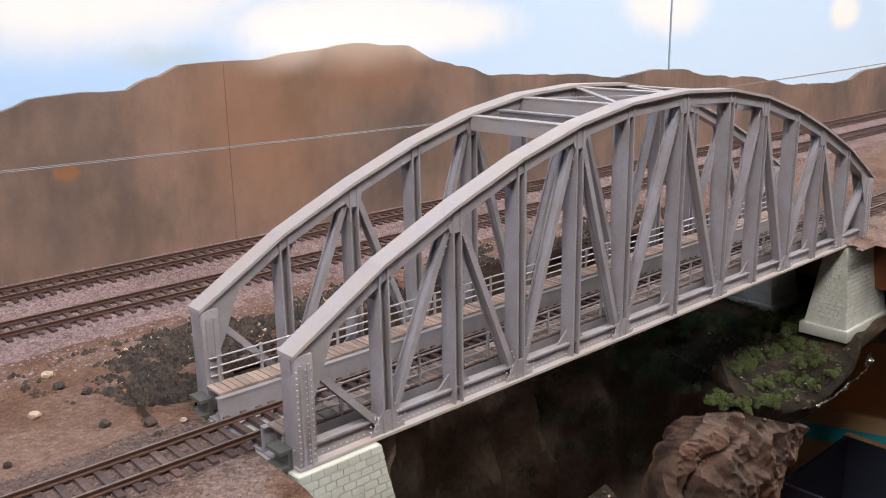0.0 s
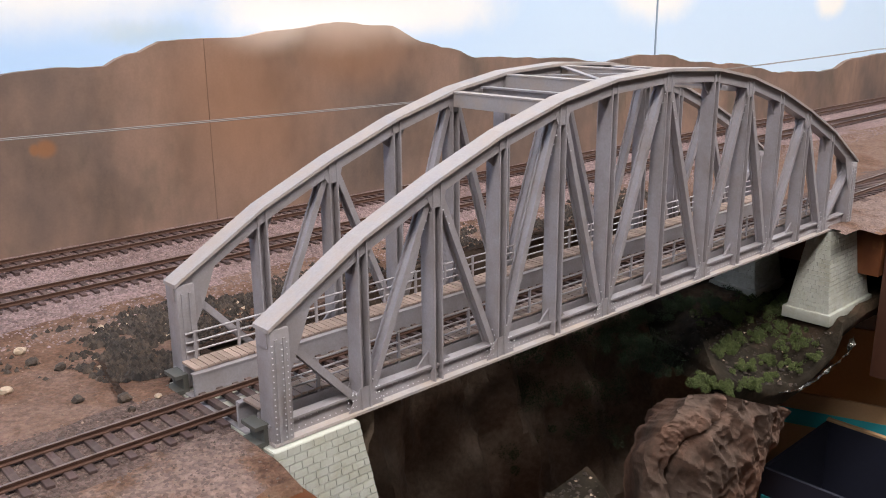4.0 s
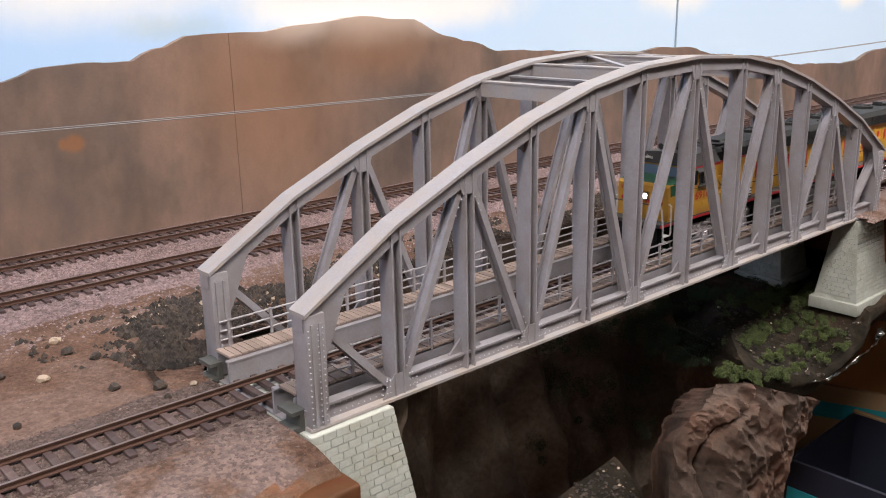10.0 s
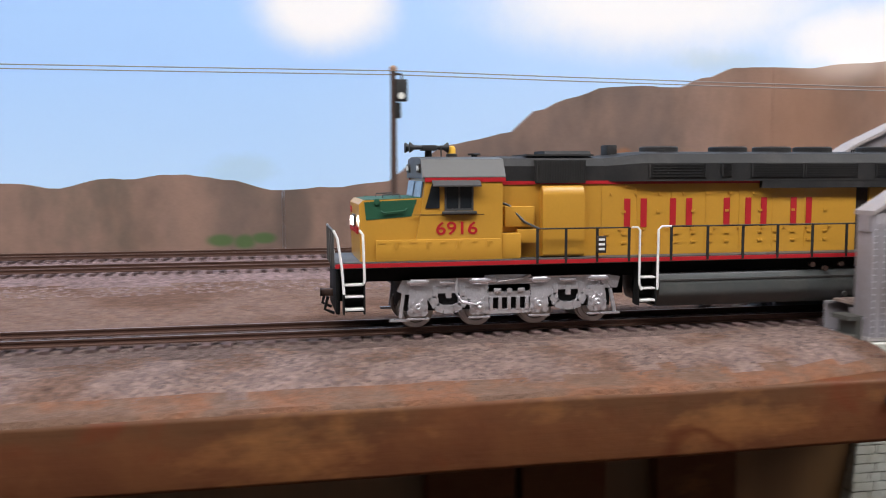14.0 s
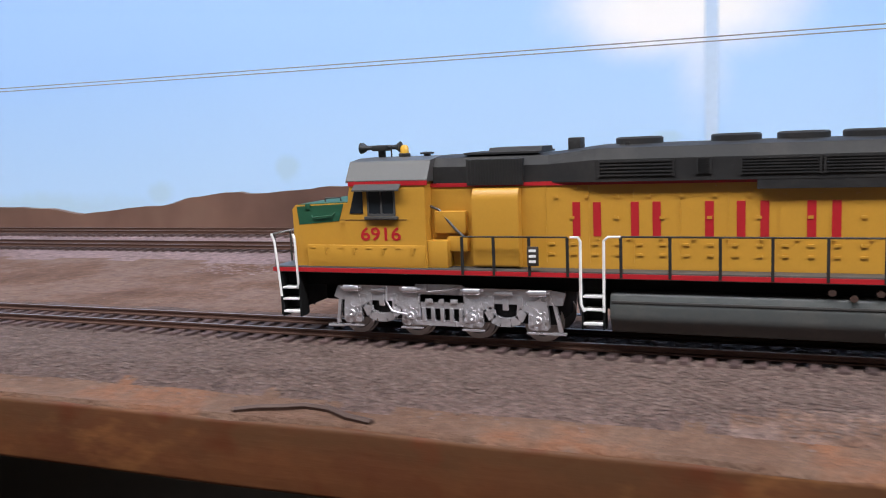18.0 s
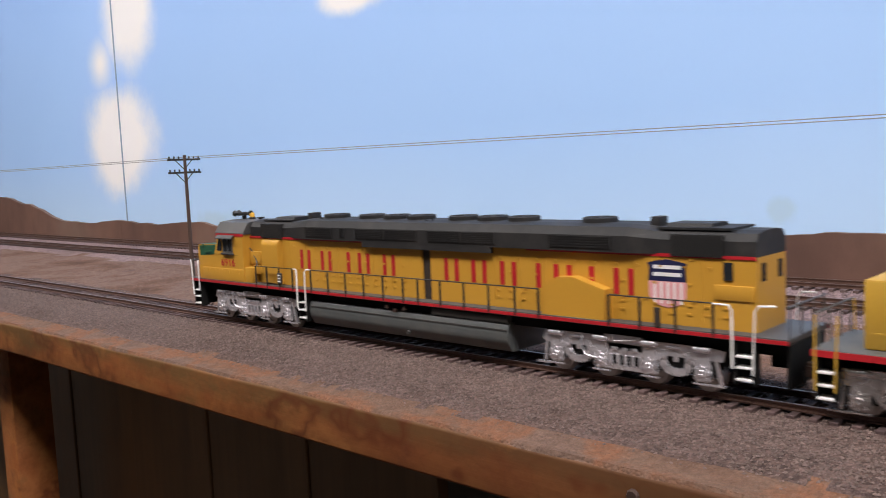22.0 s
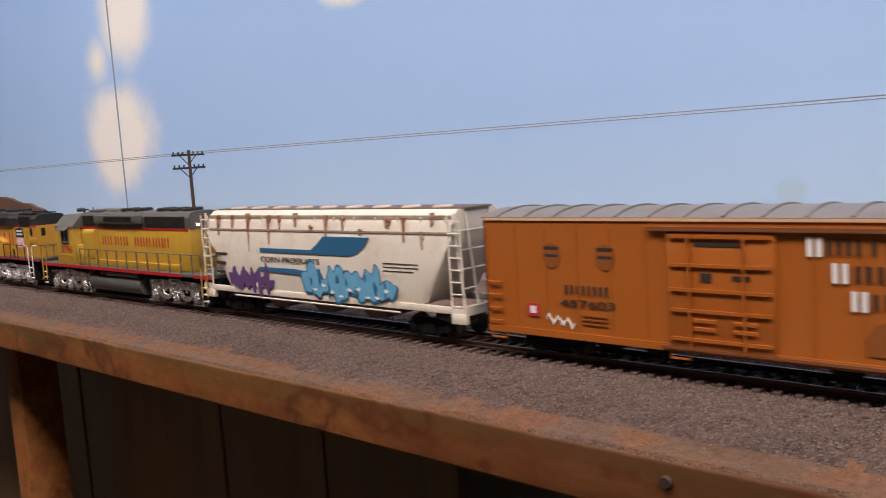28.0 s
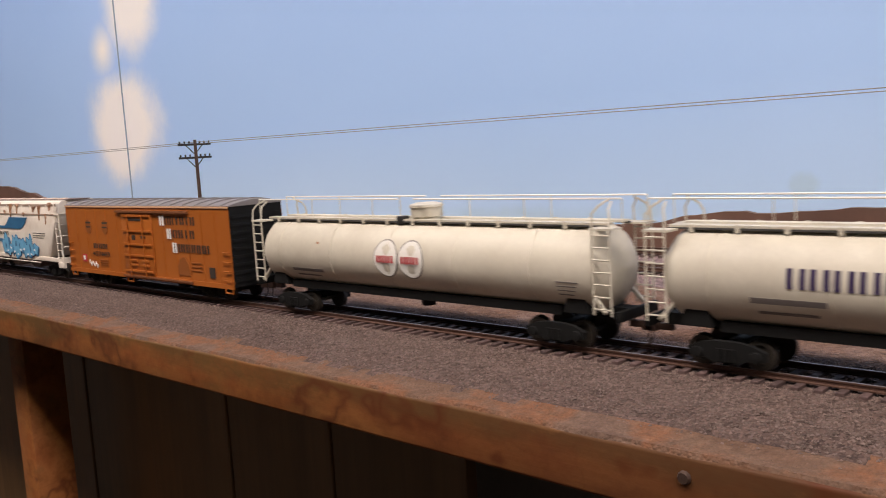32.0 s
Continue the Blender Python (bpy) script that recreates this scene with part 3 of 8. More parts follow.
def room():
    def slab(name, b, material, label):
        bm = B()
        box(bm, *b)
        solo(name, bm, material, label, name.split("_")[0], kind="structure", smooth=None)
    slab("floor", (-3300, 3300, -2600, 340, -1310, -1250), "carpet", "dark carpeted room floor below the layout")
    slab("ceiling", (-3300, 3300, -2600, 340, 1200, 1260), "ceilingpaint", "white painted room ceiling")
    slab("wall_north", (-3300, 3300, 276, 340, -1250, 1200), "roomwall", "plain room wall behind the backdrop")
    slab("wall_south", (-3300, 3300, -2640, -2600, -1250, 1200), "roomwall", "plain room wall facing the layout")
    slab("wall_west", (-3340, -3300, -2600, 340, -1250, 1200), "roomwall", "plain room wall at the end of the layout")
    slab("wall_east", (3300, 3340, -2600, 340, -1250, 1200), "roomwall", "plain room wall at the far end of the layout")
    ceiling_lamps()
    for x, y, z in LAMPS:
        t = thing("ceiling_lamp", x / U, y / U, z / U, "white fluorescent ceiling lamp with a flat diffuser", "lamp", "ceiling lamps")
        bm = B()
        box(bm, -520, 520, -160, 160, -20, 80, 6)
        part("housing", bm, "white", t)
        bm = B()
        box(bm, -500, 500, -140, 140, -26, -21)
        part("diffuser", bm, "diffuser", t, "glowing white diffuser")


def backdrop():
    # sky boards, butted at four joints
    edges = [-3290, -1574, -461, 646, 1900, 3290]
    for a, b in zip(edges, edges[1:]):
        bm = B()
        box(bm, a + 0.6, b - 0.6, BACK + 8, BACK + 13, -30, 780)
        ob = solo("sky_backdrop", bm, "sky", "pale blue painted sky board with soft white cloud and lamp-glare patches", "backdrop", kind="structure", smooth=None)
    for x in (-1574, -461, 646):
        bm = B()
        w = 3.4 if x == -461 else 0.9
        box(bm, x - w, x + w, BACK + 7.0, BACK + 8.6, 0, 780)
        solo("trim_joint", bm, "palestrip" if x == -461 else "jointstrip", "grey-blue joint strip between two sky boards", "trim", kind="structure", smooth=None)
    # hill boards, cut to a skyline
    cuts = [-2690, -1577, -875, -182, 138, 589, 1122, 1990]
    for a, b in zip(cuts, cuts[1:]):
        n = int((b - a) / 7)
        xs = [a + 0.15 + (b - a - 0.3) * i / n for i in range(n + 1)]
        top = [(x, hill_height(x) + 1.6 * nz(x, 0, 3, 0.04) + 0.8 * nz(x, 5, 3, 0.13)) for x in xs]
        bm = B()
        lo, hi = [(xs[0], -20)], [(xs[-1], -20)]
        f = [bm.verts.new((x, BACK, z)) for x, z in lo + top + hi]
        k = [bm.verts.new((x, BACK + 5, z)) for x, z in lo + top + hi]
        bm.faces.new(f)
        bm.faces.new(k[::-1])
        for i in range(len(f)):
            bm.faces.new((f[i], k[i], k[(i + 1) % len(f)], f[(i + 1) % len(f)]))
        solo("hill_backdrop", bm, "hills", "brown painted desert hills cut from hardboard", "backdrop", kind="structure", smooth=None)


M["palestrip"] = mat("pale_joint_strip", (0.55, 0.68, 0.86), 0.5, 0, 0.06, 200, 20, bump=0.05)
M["jointstrip"] = mat("joint_strip", (0.27, 0.36, 0.47), 0.5, 0, 0.08, 300, 20, bump=0.05)

# edge of the layout along the aisle
RIM = [(-3200, -71.5), (-800, -71.5), (-300, -71.5), (-100, -70.0), (-3.6, -68.5)]


def rim_y(x):
    for (a, p), (b, q) in zip(RIM, RIM[1:]):
        if a <= x <= b:
            return p + (q - p) * (x - a) / (b - a)
    return RIM[0][1] if x < RIM[0][0] else RIM[-1][1]


def ground_z(x, y):
    z = -3.6 + 2.4 * step(40, 150, y) + 1.1 * step(168, 210, y)
    z += 0.5 * (1 - step(0, 16, abs(y) - 16))
    for cy, cz in SIDINGS:
        z += 2.2 * (1 - step(0, 13, abs(y - cy) - 16))
    z -= 4.2 * step(-42, -66, y)
    if y > 24:
        z += 1.3 * nz(x, y, 0, 0.012) * step(24, 60, y) * (1 - step(110, 150, y))
    z += (0.45 * nz(x, y, 2, 0.09) + 0.25 * nz(x, y, 7, 0.23)) * (1 - 0.5 * step(-50, -66, y))
    for cy, cz in ((0.0, 0.0), *SIDINGS):
        if abs(y - cy) < 16:
            z = min(z, cz - 3.2 + 0.25 * nz(x, y, 7, 0.23))
    return z


def canyon(x, y):
    """How far a place lies inside the gap under the bridge, 0 to 1."""
    left = -11 + 26 * step(28, 40, y) + 8 * nz(x, y, 1, 0.02) * step(34, 50, y)
    back = 55 + 33 * step(55, 168, x) - 21 * step(330, 415, x) + 11 * nz(x, y, 4, 0.018)
    right = 420 + 10 * nz(x, y, 9, 0.03)
    return min((x - left), (right - x), (back - y))


def ground_sheet():
    xs = [-3290 + 18 * i for i in range(110)]
    xs = [x for x in xs if x < -1310] + [-1310 + 5.0 * i for i in range(355)] + [465 + 14 * i for i in range(105)]
    ys = [i / 46 for i in range(47)]
    bm = B()
    grid = []
    for x in xs:
        y0 = rim_y(x) + 1.4 + 0.7 * nz(x, 0, 4, 0.03) + (8 + 2 * nz(x, 0, 4, 0.1)) * step(-52, -8, x) if x < -4 else (-60 if x > 430 else -48)
        col = []
        for f in ys:
            y = y0 + (BACK + 6 - y0) * (0.55 * f + 0.45 * f * f)
            col.append((x, y))
        col[0] = (x, y0 - 0.9)
        col.insert(1, (x, y0))
        grid.append(col)
    V = [[bm.verts.new((x, y, -9.4 if k == 0 and x < -4 else ground_z(x, y))) for k, (x, y) in enumerate(c)] for c in grid]
    for i in range(len(xs) - 1):
        for j in range(len(ys)):
            cx, cy = grid[i][j][0] + 2.5, (grid[i][j][1] + grid[i][j + 1][1]) / 2
            if canyon(cx, cy) > 6:
                continue
            f = bm.faces.new((V[i][j], V[i + 1][j], V[i + 1][j + 1], V[i][j + 1]))
            f.smooth = True
            near = abs(cy)
            f.material_index = 4 if cy > 132 + 12 * nz(cx, cy, 5, 0.03) else 1 if near < 24 + 9 * nz(cx, cy, 5, 0.03) else 0
            if cy < 0:
                f.material_index = 1 if cy > -58 + 4 * nz(cx, cy, 3, 0.03) + 3 * nz(cx, cy, 8, 0.2) else 2
                if cx > -430 and cy < -17 + 9 * nz(cx, cy, 3, 0.05) - 0.04 * max(0.0, -cx) - 14 * step(-300, -430, cx):
                    f.material_index = 5 if cy > -57 + 5 * nz(cx, cy, 8, 0.1) else 2
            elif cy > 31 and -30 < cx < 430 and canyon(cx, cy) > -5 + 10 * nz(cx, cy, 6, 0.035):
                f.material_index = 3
    for v in [v for v in bm.verts if not v.link_faces]:
        bm.verts.remove(v)
    ob = solo("ground", bm, "dirt", "desert soil and pinkish-grey ballast over the layout top", "ground", kind="structure", smooth=60)
    for k in ("ballast", "strip", "darksoil", "siding", "rimsoil"):
        ob.data.materials.append(M[k])


def edge_board():
    bm = B()
    xs = [-3200 + 40 * i for i in range(80)] + [-3.6]
    prof = rounded([(0, -8.9), (13, -8.8), (13, -27.3), (0, -27.3)], 1.3, 3)
    rings = []
    for x in xs:
        rings.append([bm.verts.new((x, rim_y(x) + u, v + 0.5 * nz(x, u, 0, 0.03))) for u, v in prof])
    n = len(prof)
    for s, e in zip(rings, rings[1:]):
        for k in range(n):
            bm.faces.new((s[k], s[(k + 1) % n], e[(k + 1) % n], e[k]))
    bm.faces.new(rings[0])
    bm.faces.new(rings[-1])
    solo("edge_board", bm, "timber", "stained orange-brown pine edge board along the layout front", "board", kind="structure", smooth=50)
    bm = B()
    box(bm, -3200, -9, -58, BACK, -26, -12)
    box(bm, 452, 3200, -56, BACK, -40, -9.5)
    box(bm, 20, 440, 108, BACK, -25, -9.5)
    solo("layout_deck", bm, "timber", "pine deck boards that carry the layout", "deck", kind="structure", smooth=None)
    bm = B()
    box(bm, 456, 3200, -68, -57, -112, -8, 1)
    solo("layout_fascia", bm, "fascia", "dark red-brown painted fascia beside the far pier", "fascia", kind="structure")
    # screws in the board
    for x, z in ((-643, -15.1), (-400, -16.1), (-16, -14.9)):
        bm = B()
        lathe(bm, [(-1.2, 1.6), (-0.4, 2.1), (0.2, 2.1)], 10, "y")
        solo("wood_screw", bm, "darkmetal", "dull steel screw head sunk in the edge board", "screw", "edge board screws", at=(x, rim_y(x), z))
    # panelling and posts under the board
    t = thing("wall_panelling", 0, 0, 0, "dark stained vertical plank panelling under the layout", "panelling", kind="structure")
    bm = B()
    box(bm, 0, 99.2, 0, 8, -560, -27.6, 0.8)
    me = finish(bm, "plank", "panel")
    copies(me, "plank", t, [pose((-3200 + 100 * i) * U, (8 + 1.2 * (i % 3)) * U, 0) for i in range(24)])
    bm = B()
    box(bm, -300, -6, -40, -39, -320, -27.6)
    solo("trim_apron", bm, "panel", "dark stained apron board beside the pier", "apron", kind="structure", smooth=None)
    for x in (-1196, -1600, -146, -118, -76):
        bm = B()
        box(bm, x, x + 26, -46, -18, -900, -27.4, 1.2)
        solo("support_post", bm, "timber", "pine post under the edge board", "post", "layout posts", kind="structure")

M["fascia"] = mat("fascia_brown", (0.075, 0.030, 0.018), 0.6, 0, 0.15, 200, 15, bump=0.1)

# ---- railway track ----
def rail_bar(bm, y, x0, x1):
    web = [(-1.1, -2.1), (1.1, -2.1), (1.1, -1.75), (0.3, -1.5), (0.3, -0.75), (0.55, -0.5), (0.55, -0.06), (-0.55, -0.06), (-0.55, -0.5), (-0.3, -0.75), (-0.3, -1.5), (-1.1, -1.75)]
    prism(bm, [(y + u, v) for u, v in web], "x", x0, x1)


def track(y, z, x0, x1, label, gap=None, ties_from=None, ties_to=None):
    t = thing("railway_track", 0, y, z, label, "track", "railway tracks", "structure")
    for s in (-1, 1):
        bm = B()
        rail_bar(bm, s * RAIL_GAP, x0, x1)
        r = part("rail", bm, "rail", t, "rust-brown rail", smooth=None)
        bm = B()
        box(bm, x0, x1, s * RAIL_GAP - 0.5, s * RAIL_GAP + 0.5, -0.06, 0.02)
        part("rail_head", bm, "rail_top", r, "worn bright rail top", smooth=None)
    bm = B()
    box(bm, -1.35, 1.35, -14.8, 14.8, -4.2, -2.1, 0.25)
    me = finish(bm, "tie", "tie")
    places = []
    x = ties_from if ties_from is not None else x0
    rest = B()
    far = []
    while x < (ties_to if ties_to is not None else x1):
        if not (gap and gap[0] < x < gap[1]):
            jx, jr = random.uniform(-0.25, 0.25), random.uniform(-1.2, 1.2)
            if len(places) < 296:
                places.append(pose((x + jx) * U, random.uniform(-0.4, 0.4) * U, random.uniform(-0.12, 0.05) * U, 0, 0, jr))
            else:
                far.append(x)
        x += 6.55
    copies(me, "tie", t, places)
    for x in far + [x0 + 6.55 * i for i in range(int(((ties_from or x0) - x0) / 6.55))] + [ties_to + 6.55 * i for i in range(int((x1 - (ties_to or x1)) / 6.55)) if ties_to]:
        if gap and gap[0] < x < gap[1]:
            continue
        beam(rest, (x, -14.8, -3.1), (x, 14.8, -3.1), 2.7, 2.1, (1, 0, 0))
    tagged(part("ties", rest, "tie", t, "dark brown wooden ties", smooth=None), kind="stuff")


def tracks():
    track(0, 0, -3280, 3280, "single railway track with brown ties across the bridge", None, -1250, 640)
    track(SIDINGS[0][0], SIDINGS[0][1], -3280, 3280, "brown-tied siding track in front of the painted hills", None, -560, 900)
    track(SIDINGS[1][0], SIDINGS[1][1], -3280, 3280, "brown-tied siding track close to the painted hills", None, -560, 900)


def pebbles(name, material, label, n, box_of, size, seed, category, flat=0.7):
    """Loose stones: eight-faced lumps strewn over the ground."""
    rnd = random.Random(seed)
    vs, fs = [], []
    made = 0
    while made < n:
        p = box_of(rnd)
        if p is None:
            continue
        x, y, z = p
        r = size[0] + (size[1] - size[0]) * rnd.random() ** 2
        k = len(vs)
        a = rnd.uniform(0, math.tau)
        ca, sa = math.cos(a), math.sin(a)
        for dx, dy, dz in ((1, 0, 0), (0, 1, 0), (-1, 0, 0), (0, -1, 0), (0.2, 0.1, 1), (0, 0, -0.8)):
            s = r * rnd.uniform(0.7, 1.25)
            vs.append(((x + s * (dx * ca - dy * sa)) * U, (y + s * (dx * sa + dy * ca)) * U, (z + s * dz * flat + r * 0.15) * U))
        for i in range(4):
            j = (i + 1) % 4
            fs += [(k + i, k + j, k + 4), (k + j, k + i, k + 5)]
        made += 1
    me = bpy.data.meshes.new(name)
    me.from_pydata(vs, [], fs)
    me.materials.append(M[material])
    return tagged(new(name, me), label, category, kind="stuff")


def strewn():
    def near(r):
        x = r.uniform(-1300, 330) if r.random() < 0.8 else r.uniform(-1300, -300)
        y = r.uniform(-62, -10) if r.random() < 0.62 else r.uniform(-14, 26)
        if x > 8 and canyon(x, y) > -6 or (abs(abs(y) - RAIL_GAP) < 1.4) or y < -57 + 4 * nz(x, y, 3, 0.03) + 7 * r.random() ** 3 - 8 * r.random() ** 6 or x > -9:
            return None
        if x > -430 and y < -17 + 9 * nz(x, y, 3, 0.05) - 0.04 * max(0.0, -x) - 14 * step(-300, -430, x) and (r.random() < 0.62 or nz(x, y, 4, 0.04) < -0.1):
            return None
        if abs(y) < 16 and abs(((x + 1250) / 6.55 + 0.5) % 1 - 0.5) < 0.33:
            return None
        return x, y, ground_z(x, y)
    pebbles("ballast_stones", "ballaststone", "small pinkish-grey ballast stones beside the track", 72000, near, (0.26, 0.78), 3, "ballast")

    def back(r):
        x, y = r.uniform(-700, 1250), r.uniform(100, 249)
        if canyon(x, y) > -4 or min(abs(y - c) for c, _ in SIDINGS) < 15.5 and (r.random() < 0.8 or min(abs(abs(y - c) - RAIL_GAP) for c, _ in SIDINGS) < 1.6):
            return None
        return x, y, ground_z(x, y)
    pebbles("siding_ballast_stones", "sidingstone", "grey ballast stones round the sidings", 26000, back, (0.4, 1.0), 5, "ballast")

    def soil(r):
        x, y = r.uniform(-1300, 140), r.uniform(18, 106)
        if canyon(x, y) > -2:
            return None
        return x, y, ground_z(x, y)
    pebbles("soil_grit", "gritstone", "sandy grit on the bare soil", 2600, soil, (0.2, 0.55), 6, "grit")

    def heap(r):
        # dark rubble spilling along the canyon's back rim
        if r.random() < 0.5:
            x, y = r.gauss(4, 23), r.gauss(74, 26)
            if y < 36 + 0.5 * (8 - x) or y > 118 or x < -50 or nz(x, y, 2, 0.03) + 0.7 * nz(x, y, 5, 0.1) < 0.05 + 0.5 * step(-5, -50, x) + r.uniform(-0.35, 0.3):
                return None
        else:
            x = r.uniform(20, 420)
            y = r.gauss(97 + 8 * step(55, 168, x), 8)
            if nz(x, y, 2, 0.04) < -0.15:
                return None
        c = canyon(x, y)
        if c > 30 or y < 30:
            return None
        return x, y, ground_z(x, y) - max(0.0, c) * 0.9
    pebbles("dark_rubble", "rockdark", "heap of dark grey rubble along the canyon rim", 9500, heap, (0.6, 2.1), 8, "rubble", 1.0)
    pebbles("pale_rubble", "rockpale", "pale stones among the dark rubble", 260, heap, (0.7, 1.9), 9, "rubble", 0.8)


def loose_rocks():
    rnd = random.Random(21)
    for x, y, r in ((-52, 68, 2.3), (-36, 88, 2.4), (-29, 76, 2.4), (-24, 20, 1.7), (-12, 24, 1.6), (-64, 80, 2.0), (-35, 42, 2.2), (-72, 34, 1.6), (-22, 31, 2.8), (-36, 101, 2.6)):
        bm = B()
        bmesh.ops.create_icosphere(bm, subdivisions=2, radius=r)
        for v in bm.verts:
            v.co *= 1 + 0.35 * noise.noise(v.co * 0.45 + Vector((x, y, 0)))
            v.co.z *= 0.75
        pale = rnd.random() < 0.35
        solo("rock", bm, "rockpale" if pale else "rockdark", "pale loose rock on the soil" if pale else "dark loose rock on the soil", "rock", "loose rocks", smooth=25, at=(x, y, ground_z(x, y) + r * 0.4))

# ---- the arched truss bridge, its piers and the canyon ----
HALF, LOW = 36.8, -5.0
NODES = [0, 39.7, 75.2, 110.3, 146.1, 181, 223, 265, 299.9, 335.7, 370.8, 406.3, 446]
SPAN = NODES[12]
CHORD = [36.6, 60.0, 75.7, 89.0, 99.2, 105.1, 107.2, 105.1, 99.2, 89.0, 75.7, 60.0, 36.6]


def node_x(i):
    return NODES[i]


def hbar(bm, p, q, deep, wide, thick):
    """An H-section bar from p to q: two flanges across the truss joined by a web."""
    d = (q - p).normalized()
    s = Vector((0, 1, 0))
    u = d.cross(s)
    h, w, e = deep / 2, wide / 2, thick / 2
    out = [(-h, -w), (-h + thick, -w), (-h + thick, -e), (h - thick, -e), (h - thick, -w), (h, -w), (h, w), (h - thick, w), (h - thick, e), (-h + thick, e), (-h + thick, w), (-h, w)]
    rings = [[bm.verts.new(c + s * a + u * b) for a, b in out] for c in (p, q)]
    n = len(out)
    for k in range(n):
        bm.faces.new((rings[0][k], rings[0][(k + 1) % n], rings[1][(k + 1) % n], rings[1][k]))
    bm.faces.new(rings[0][::-1])
    bm.faces.new(rings[1])


def truss(y_out, s):
    """One truss; y_out is its outer face, s the way inwards."""
    t = thing("bridge_truss", 0, 0, 0, "grey riveted steel arched bridge truss on stone piers", "bridge truss", "bridge trusses")
    yc, yi = y_out + s * 4.5, y_out + s * 9
    top = [(node_x(i), CHORD[i]) for i in range(13)]
    # arched upper chord: web box and a wider cover plate
    def ribbon(name, lo, hi, ya, yb, label):
        bm = B()
        a = [[bm.verts.new((x, y, z + d)) for x, z in top] for y, d in ((ya, lo), (yb, lo), (yb, hi), (ya, hi))]
        for k in range(4):
            for i in range(12):
                bm.faces.new((a[k][i], a[(k + 1) % 4][i], a[(k + 1) % 4][i + 1], a[k][i + 1]))
        bm.faces.new([a[k][0] for k in range(4)])
        bm.faces.new([a[k][12] for k in range(4)])
        return part(name, bm, "bridge_top" if name == "cover_plate" else "bridge", t, label, smooth=None)
    ribbon("upper_chord", -6.4, -1.0, yc - 3.2, yc + 3.2, "grey riveted upper chord")
    ribbon("cover_plate", -1.0, 0.4, yc - 4.7, yc + 4.7, "pale dusty cover plate")
    # lower chord
    L = SPAN
    for name, b in (("lower_chord", (0, L, yc - 1.1, yc + 1.1, LOW + 1, LOW + 6.6)), ("lower_flange", (0, L, yc - 4.6, yc + 4.6, LOW, LOW + 1.1)),
                    ("upper_flange", (0, L, yc - 2.2, yc + 2.2, LOW + 6.4, LOW + 7.3))):
        bm = B()
        box(bm, *b)
        part(name, bm, "bridge_top" if name == "lower_flange" else "bridge", t, "dusty grey chord plate", smooth=None)
    # end posts
    for x0, x1 in ((0.5, 8), (L - 8, L - 0.5)):
        bm = B()
        box(bm, x0, x1, yc - 4.4, yc + 4.4, LOW + 1, 36.2, 0.4)
        part("end_post", bm, "bridge", t, "grey riveted end post")
        for x in (x0 + 2.2, x1 - 2.2):
            bm = B()
            box(bm, x - 0.5, x + 0.5, yc - 4.9, yc + 4.9, LOW + 1.2, 33)
            part("post_rib", bm, "bridge", t, smooth=None)
    # verticals: two plates and a recessed web
    for i in range(1, 12):
        x, z1 = NODES[i], CHORD[i] - 1.5
        bm = B()
        prism(bm, [(x - 2.3, yc - 3.7), (x - 1.6, yc - 3.7), (x - 1.6, yc - 0.5), (x + 1.6, yc - 0.5), (x + 1.6, yc - 3.7), (x + 2.3, yc - 3.7),
                   (x + 2.3, yc + 3.7), (x + 1.6, yc + 3.7), (x + 1.6, yc + 0.5), (x - 1.6, yc + 0.5), (x - 1.6, yc + 3.7), (x - 2.3, yc + 3.7)], "z", LOW + 1, z1)
        part("vertical_post", bm, "bridge", t, smooth=None)
    # diagonals: even joints above, odd joints below
    for i in range(12):
        hi, lo = (i, i + 1) if i % 2 == 0 else (i + 1, i)
        a = Vector((min(max(node_x(hi), 5), SPAN - 5) + (2.0 if hi == i else -2.0), yc, CHORD[hi] - 5))
        b = Vector((NODES[lo] + (-2.5 if lo > hi else 2.5), yc, LOW + 4))
        bm = B()
        hbar(bm, a, b, 4.8, 2.7, 0.7)
        part("diagonal_brace", bm, "bridge", t, smooth=None)
    # gusset plates
    for i in range(13):
        x = node_x(i)
        for d in (-3.05, 3.05):
            if i % 2 == 0:
                bm = B()
                pts = [(x - 6, -1.5), (x + 6, -1.5), (x + 3.0, -10.5), (x - 3.0, -10.5)]
                if i in (0, 12):
                    e = 1 if i == 0 else -1
                    pts = [(x + e * 7.5, -1.5), (x + e * 20, -1.5), (x + e * 11, -12), (x + e * 7.5, -19)][::e]
                def zz(px):
                    return float(np.interp(px, NODES, CHORD))
                prism(bm, [(px, (zz(px) if q > -5 else CHORD[i]) + q) for px, q in pts], "y", yc + d - 0.25, yc + d + 0.25)
                part("gusset_plate", bm, "bridge", t, smooth=None)
            else:
                bm = B()
                prism(bm, [(x - 8, LOW + 1.2), (x + 8, LOW + 1.2), (x + 4.6, LOW + 6.6), (x + 2.5, LOW + 9.5), (x - 2.5, LOW + 9.5), (x - 4.6, LOW + 6.6)], "y", yc + d - 0.25, yc + d + 0.25)
                part("gusset_plate", bm, "bridge", t, smooth=None)
